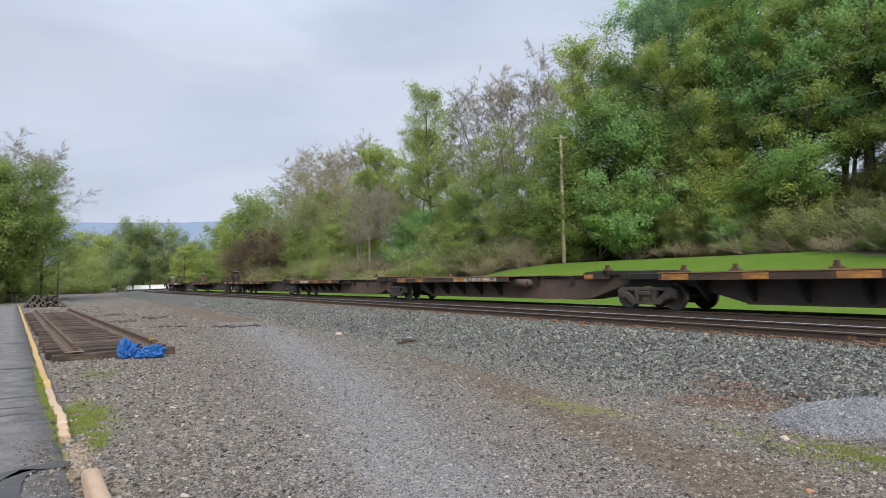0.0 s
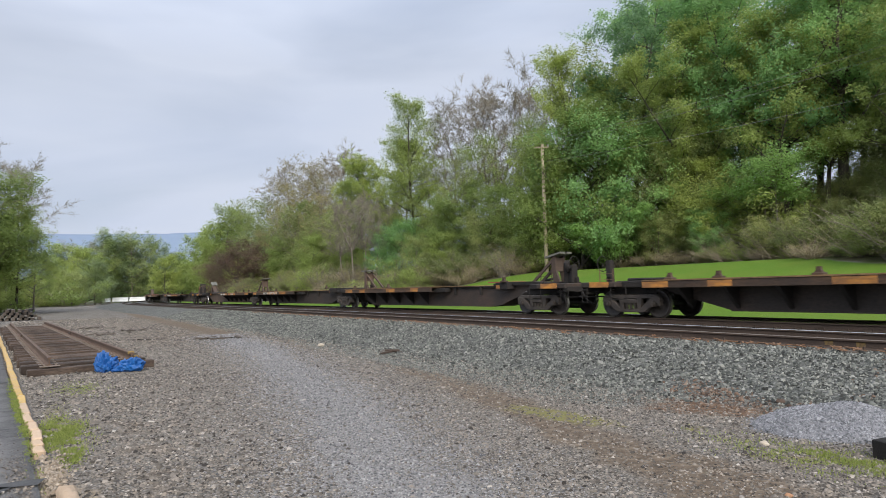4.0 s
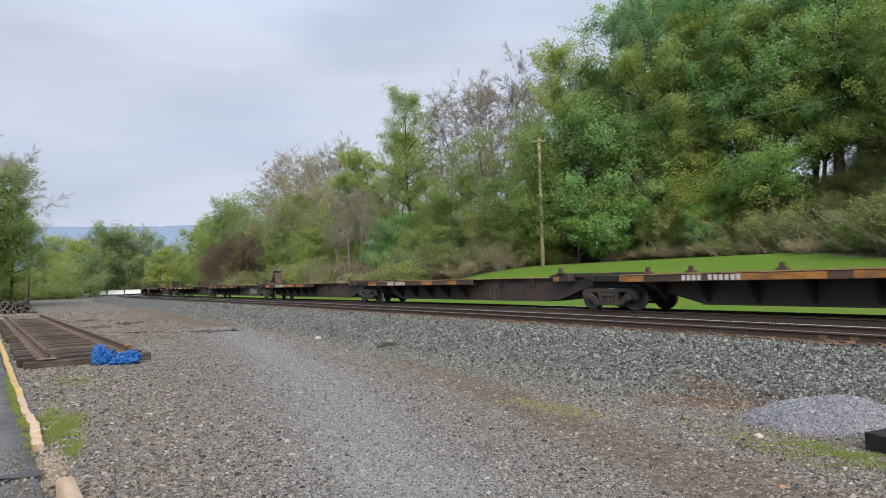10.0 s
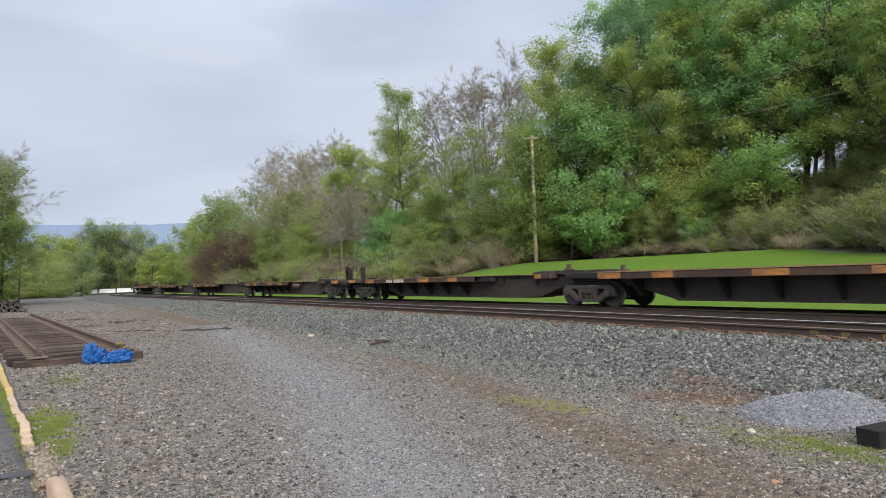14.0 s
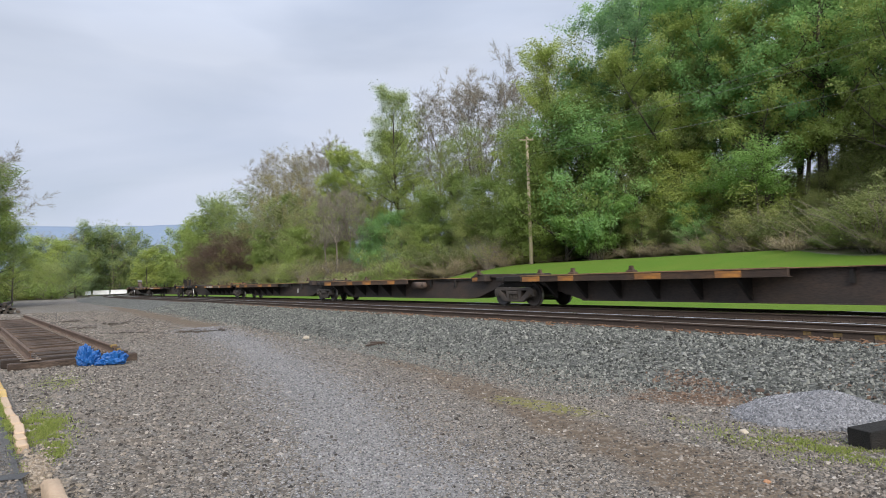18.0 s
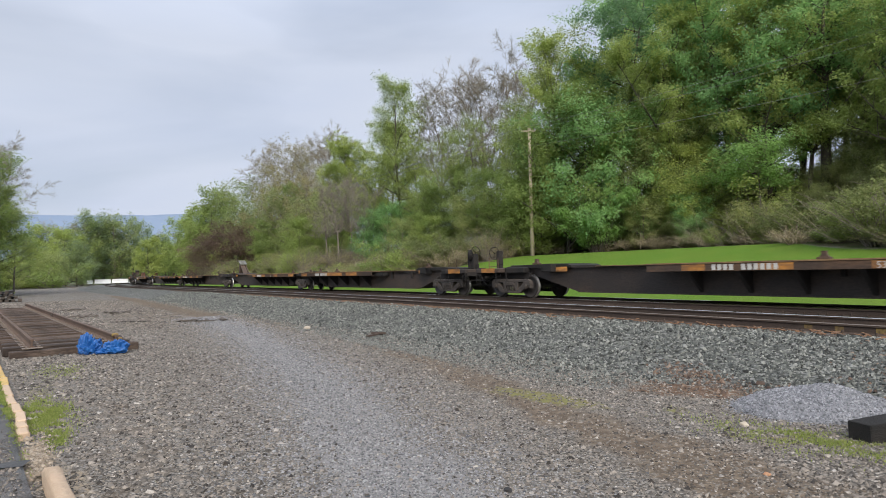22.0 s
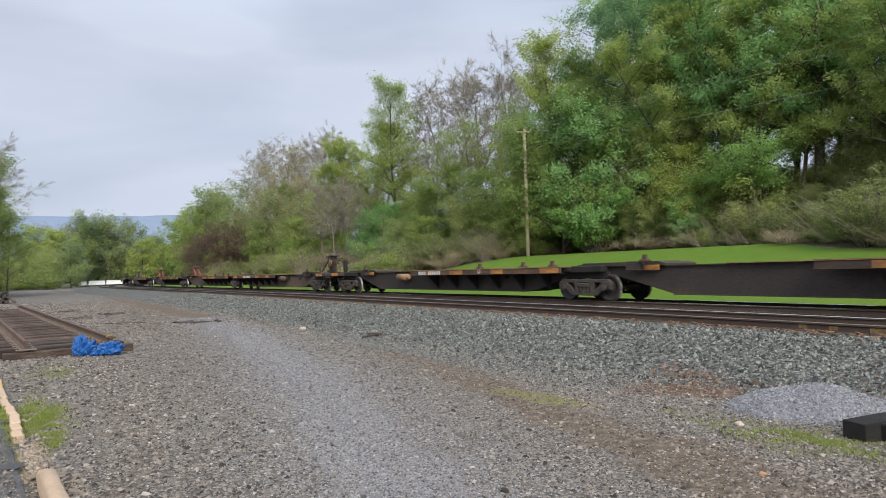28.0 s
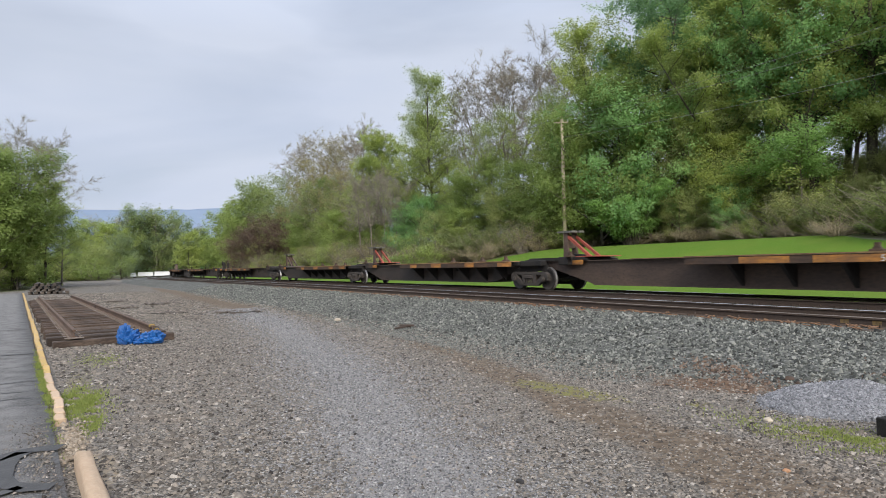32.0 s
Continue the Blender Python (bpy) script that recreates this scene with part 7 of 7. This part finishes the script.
def shrub_kind(key, seed, height, spread, stems, leaves, size, leaf, bark, pads=0):
    r = random.Random(seed)
    verts, faces, tips = [], [], []
    for i in range(stems):
        a = r.uniform(0, math.tau)
        p = Vector((0.25 * spread * math.cos(a) * r.random(), 0.25 * spread * math.sin(a) * r.random(), -0.1))
        d = Vector((math.cos(a) * spread / height * r.uniform(0.2, 1.0), math.sin(a) * spread / height * r.uniform(0.2, 1.0), 1)).normalized()
        pts, n = [(p, 0.022)], 6
        ln = height * r.uniform(0.65, 1.1)
        for k in range(n):
            d = (d + Vector((r.uniform(-1, 1), r.uniform(-1, 1), r.uniform(-0.7, 0.3))) * 0.25).normalized()
            p = p + d * ln / n
            pts.append((p.copy(), 0.02 * (1 - 0.8 * (k + 1) / n)))
            if k > 0:
                tips.append((p.copy(), 1))
                e = (d + Vector((r.uniform(-1, 1), r.uniform(-1, 1), r.uniform(-0.3, 0.6)))).normalized()
                q = p + e * ln * r.uniform(0.12, 0.3)
                tube(verts, faces, [(p.copy(), 0.01), (q, 0.004)], 3)
                tips.append((q, 2))
        tube(verts, faces, pts, 4)
    wood = fast_mesh("brushwood", np.array([tuple(v) for v in verts]), np.array(faces))
    KINDS[key] = (height, wood, bark, leaf_cloud("foliage", tips, leaves, size, 0.16 * spread, seed, pads) if leaves else None, leaf, None)


shrub_kind("round_bush", 31, 3.4, 1.9, 46, 24000, 0.055, LEAF_FRESH, BARK, 90)
shrub_kind("brush_a", 32, 2.6, 2.0, 44, 12000, 0.048, LEAF_BRUSH, TWIG, 60)
shrub_kind("brush_b", 33, 2.2, 2.4, 36, 7000, 0.05, LEAF_SPRING, TWIG, 50)
shrub_kind("thicket", 34, 2.8, 1.8, 60, 1800, 0.05, LEAF_BUD, TWIG, 80)
shrub_kind("dry_grass", 35, 1.3, 1.6, 90, 600, 0.04, LEAF_BUD, STRAW, 60)
SHRUB_WORDS = {"round_bush": "rounded leafy green bush at the edge of the lawn", "brush_a": "tangled olive-green brush with thin stems", "brush_b": "low spreading fresh green shrub", "thicket": "dry thicket of pale stems with few leaves", "dry_grass": "clump of dry straw-coloured stems"}


def shrub(key, x, y, height, turn, wide=1.0, z=None):
    h, wood, bark, crown, leaf, _ = KINDS[key]
    t = tagged(new("shrub"), SHRUB_WORDS[key], "shrub", group="brush along the wood's edge")
    t.location = (x, y, ground_z(x, y) if z is None else z)
    t.rotation_euler = (0, 0, turn)
    k = height / h
    t.scale = (k * wide, k * wide, k)
    part("brushwood", wood, bark, t)
    if crown:
        part("foliage", crown, leaf, t)
    return t


def build_brush():
    r = random.Random(23)
    x, y, th = line(29.3, 16.7)
    shrub("round_bush", x, y, 3.9, 0.4, 0.95)
    for i in range(82):
        s = 3 + 92 * r.random()
        edge = float(lawn_edge(s)) + 0.4
        d = edge + abs(r.gauss(0, 2.8 if s < 36 else 4.0)) + 0.3
        if 26.5 < s < 32.5 and d < 21:
            continue
        x, y, th = line(s, d)
        key = r.choice(("brush_a", "brush_a", "brush_b", "brush_b", "brush_a")) if s < 36 else r.choice(("brush_a", "thicket", "dry_grass", "brush_b", "thicket"))
        shrub(key, x, y, r.uniform(1.0, 2.9) * (0.7 if key == "dry_grass" else 1), r.uniform(0, 6.28), r.uniform(0.9, 1.3))
    for i in range(50):
        s = 4 + 66 * r.random()
        edge = float(lawn_edge(s))
        x, y, th = line(s, edge + 0.4 + 0.9 * r.random())
        shrub("dry_grass", x, y, r.uniform(0.5, 1.0), r.uniform(0, 6.28), r.uniform(1.2, 1.8))
    for i in range(36):
        s = 35 + 14 * r.random()
        x, y, th = line(s, float(lawn_edge(s)) + 0.5 + 6 * r.random())
        shrub(r.choice(("dry_grass", "dry_grass", "brush_b")), x, y, r.uniform(0.9, 1.7), r.uniform(0, 6.28), r.uniform(1.2, 1.7))
    # low green and straw growth along the top of the lawn
    for i in range(40):
        s = 4 + 58 * r.random()
        if 27.5 < s < 32:
            continue
        edge = float(lawn_edge(s))
        x, y, th = line(s, edge + 0.6 + 2.0 * r.random())
        shrub(r.choice(("brush_a", "brush_b", "brush_a", "dry_grass")), x, y, r.uniform(0.6, 1.3), r.uniform(0, 6.28), r.uniform(1.2, 1.7))
    for i in range(30):
        s = 2 + 30 * r.random()
        x, y, th = line(s, 20 + 16 * r.random())
        shrub(r.choice(("brush_a", "brush_b")), x, y, r.uniform(1.6, 3.2), r.uniform(0, 6.28), 1.3)
    # scrub at the far end and left of the lot
    for i in range(30):
        s, d = 66 + 26 * r.random(), -24 - 16 * r.random()
        x, y = straight(s, d)
        shrub(r.choice(("brush_a", "brush_b", "thicket")), x, y, r.uniform(1.6, 3.4), r.uniform(0, 6.28), 1.3)
    for i in range(22):
        s, d = 112 + 50 * r.random(), -12 - 36 * r.random()
        x, y = straight(s, d)
        shrub(r.choice(("brush_a", "brush_b")), x, y, r.uniform(2.0, 5.0), r.uniform(0, 6.28), 1.5)


def dead_branches():
    """Pale fallen branches that lean in the brush above the lawn."""
    r = random.Random(29)
    for s, d, n, ln in ((20.5, 17.0, 14, 2.9), (18.8, 16.6, 11, 2.6), (25.5, 17.9, 8, 1.7), (21.5, 17.6, 9, 3.2), (12.3, 13.6, 7, 3.6), (17.2, 15.6, 8, 2.2)):
        x, y, th = line(s, d)
        heap = tagged(new("fallen_branches"), "pale dead branches leaning in the brush", "branches", group="dead branches above the lawn")
        heap.matrix_basis = pose(x, y, ground_z(x, y), 0, 0, math.degrees(th))
        for i in range(n):
            verts, faces = [], []
            p = Vector((r.uniform(-1.2, 1.2), r.uniform(-0.6, 0.6), 0.02))
            e = Vector((r.uniform(-0.3, 0.3), r.uniform(0.1, 1.1), r.uniform(0.15, 0.8))).normalized()
            pts, k = [], 5
            for j in range(k + 1):
                pts.append((p.copy(), 0.015 * (1 - 0.7 * j / k)))
                e = (e + Vector((r.uniform(-1, 1), r.uniform(-1, 1), r.uniform(-0.6, 0.3))) * 0.12).normalized()
                p = p + e * ln * r.uniform(0.6, 1.1) / k
            tube(verts, faces, pts, 4)
            part("branch", fast_mesh("branch", np.array([tuple(v) for v in verts]), np.array(faces)), STRAW, heap)


def grass_tufts():
    """Grass and weeds along the kerb and at the foot of the heap."""
    rng = np.random.default_rng(41)
    n = 24000
    which = rng.choice(6, n, p=(0.34, 0.32, 0.05, 0.13, 0.08, 0.08))
    cs = np.array([8.75, 10.6, 12.7, 3.0, 2.7, 7.6])[which] + rng.normal(0, 1, n) * np.array([0.5, 1.5, 0.5, 0.5, 0.3, 0.3])[which]
    cd = np.array([-15.88, -16.4, -15.6, -10.15, -9.95, -15.8])[which] + rng.normal(0, 1, n) * np.array([0.13, 0.028, 0.2, 0.2, 0.15, 0.07])[which]
    cd = np.where(which == 1, kerb_d(cs) - 0.09 + rng.normal(0, 0.028, n), cd)
    clump = np.sin(cs * 9.1 + 1.3) * np.sin(cd * 13 + cs * 4.7) + rng.normal(0, 0.35, n)
    ok = ((cd > kerb_d(cs) + 0.06) | (which == 1)) & (clump > -0.25)
    cs, cd, which = cs[ok], cd[ok], which[ok]
    n = len(cs)
    x, y = on_lot(cs, cd)
    z = np.where(which == 1, 0.05, rise(cs, cd))
    h = rng.uniform(0.02, 0.075, n) * np.array([0.6, 0.42, 0.5, 0.45, 0.45, 0.5])[which]
    a = rng.uniform(0, math.tau, n)
    w = 0.004 + 0.003 * rng.random(n)
    lx, ly = rng.normal(0, 0.5, n) * h, rng.normal(0, 0.5, n) * h
    v = np.stack([np.stack([x - w * np.cos(a), y - w * np.sin(a), z], -1), np.stack([x + w * np.cos(a), y + w * np.sin(a), z], -1), np.stack([x + lx, y + ly, z + h], -1)], 1)
    t = np.arange(n * 3).reshape(-1, 3)
    ob = part("weeds", fast_mesh("weeds", v.reshape(-1, 3), t), WEED)
    tagged(ob, "yellow-green weeds along the kerb and heap", "weeds", kind="stuff")


WEED = leaf_mat("weed_blades", (0.2, 0.25, 0.06), (0.28, 0.34, 0.085), (0.4, 0.42, 0.14), 0.0)
build_woods()
build_brush()
dead_branches()
grass_tufts()


# ---- utility pole and wires ----
def utility_pole():
    x, y, z = 7.26, 44.39, 2.75
    pole = tagged(new("utility_pole"), "weathered tan wooden utility pole with a short crossarm", "utility pole")
    pole.location = (x, y, z)
    bm = bmesh.new()
    add_rod(bm, (0, 0, -0.3), (-0.03, 0, 9.2), 0.15, 0.1, n=14)
    part("pole", smooth_faces(bm), POLE_WOOD, pole)
    part("crossarm", box(-0.75, 0.45, -0.05, 0.05, 8.92, 9.02), POLE_WOOD, pole, "short wooden crossarm")
    for q in (-0.7, 0.05, 0.4):
        bm = bmesh.new()
        add_rod(bm, (q, 0, 9.0), (q, 0, 9.2), 0.05, 0.035, n=10)
        part("insulator", bm, CERAMIC, pole, "pale ceramic insulator")

    def wire(a, b, sag, rad):
        verts, faces, pts = [], [], []
        for i in range(15):
            t = i / 14
            p = Vector(a).lerp(Vector(b), t) - Vector((0, 0, sag * 4 * t * (1 - t)))
            pts.append((p, rad))
        tube(verts, faces, pts, 4)
        ob = part("wire", fast_mesh("wire", np.array([tuple(v) for v in verts]), np.array(faces)), WIRE)
        tagged(ob, "thin dark overhead wire", "wire", group="overhead wires")

    wire((x - 0.7, y, z + 9.2), (25.2, 27.0, 13.6), 0.35, 0.009)
    wire((x + 0.4, y, z + 9.2), (25.9, 27.3, 13.3), 0.4, 0.009)
    wire((x, y, z + 7.9), (24.6, 27.2, 10.9), 0.3, 0.011)
    far = line(112, 15.5)
    wire((x - 0.7, y, z + 9.2), (far[0] - 1, far[1], 13.0), 0.9, 0.02)
    wire((x + 0.4, y, z + 9.2), (far[0], far[1], 12.6), 0.9, 0.02)


utility_pole()


# ---- everything that moves ----
def motions():
    for car, a, b in TRAIN:
        rows = []
        for i in range(65):
            t = i * 0.5
            fx, fy, _ = line(a - SPEED * t)
            rx, ry, _ = line(b - SPEED * t)
            rows.append((t, pose(rx, ry, RAIL_Z, 0, 0, math.degrees(math.atan2(fy - ry, fx - rx)))))
        walk(car, rows)
    # the wheels roll: local x is the way of travel, so they turn about +y
    step = math.degrees(SPEED / WHEEL_R / FPS)
    for side, sets in WHEELSETS.items():
        first = sets[0]
        x = first.location.x
        walk(first, [(i / FPS, pose(x, 0, WHEEL_R, 0, 0, 0) @ Matrix.Rotation(radians(step * i), 4, "Y")) for i in range(32 * FPS + 1)])
        for other in sets[1:]:
            other.rotation_mode = "QUATERNION"
            other.animation_data_create()
            other.animation_data.action = first.animation_data.action
            other.animation_data.action_slot = first.animation_data.action_slot


motions()
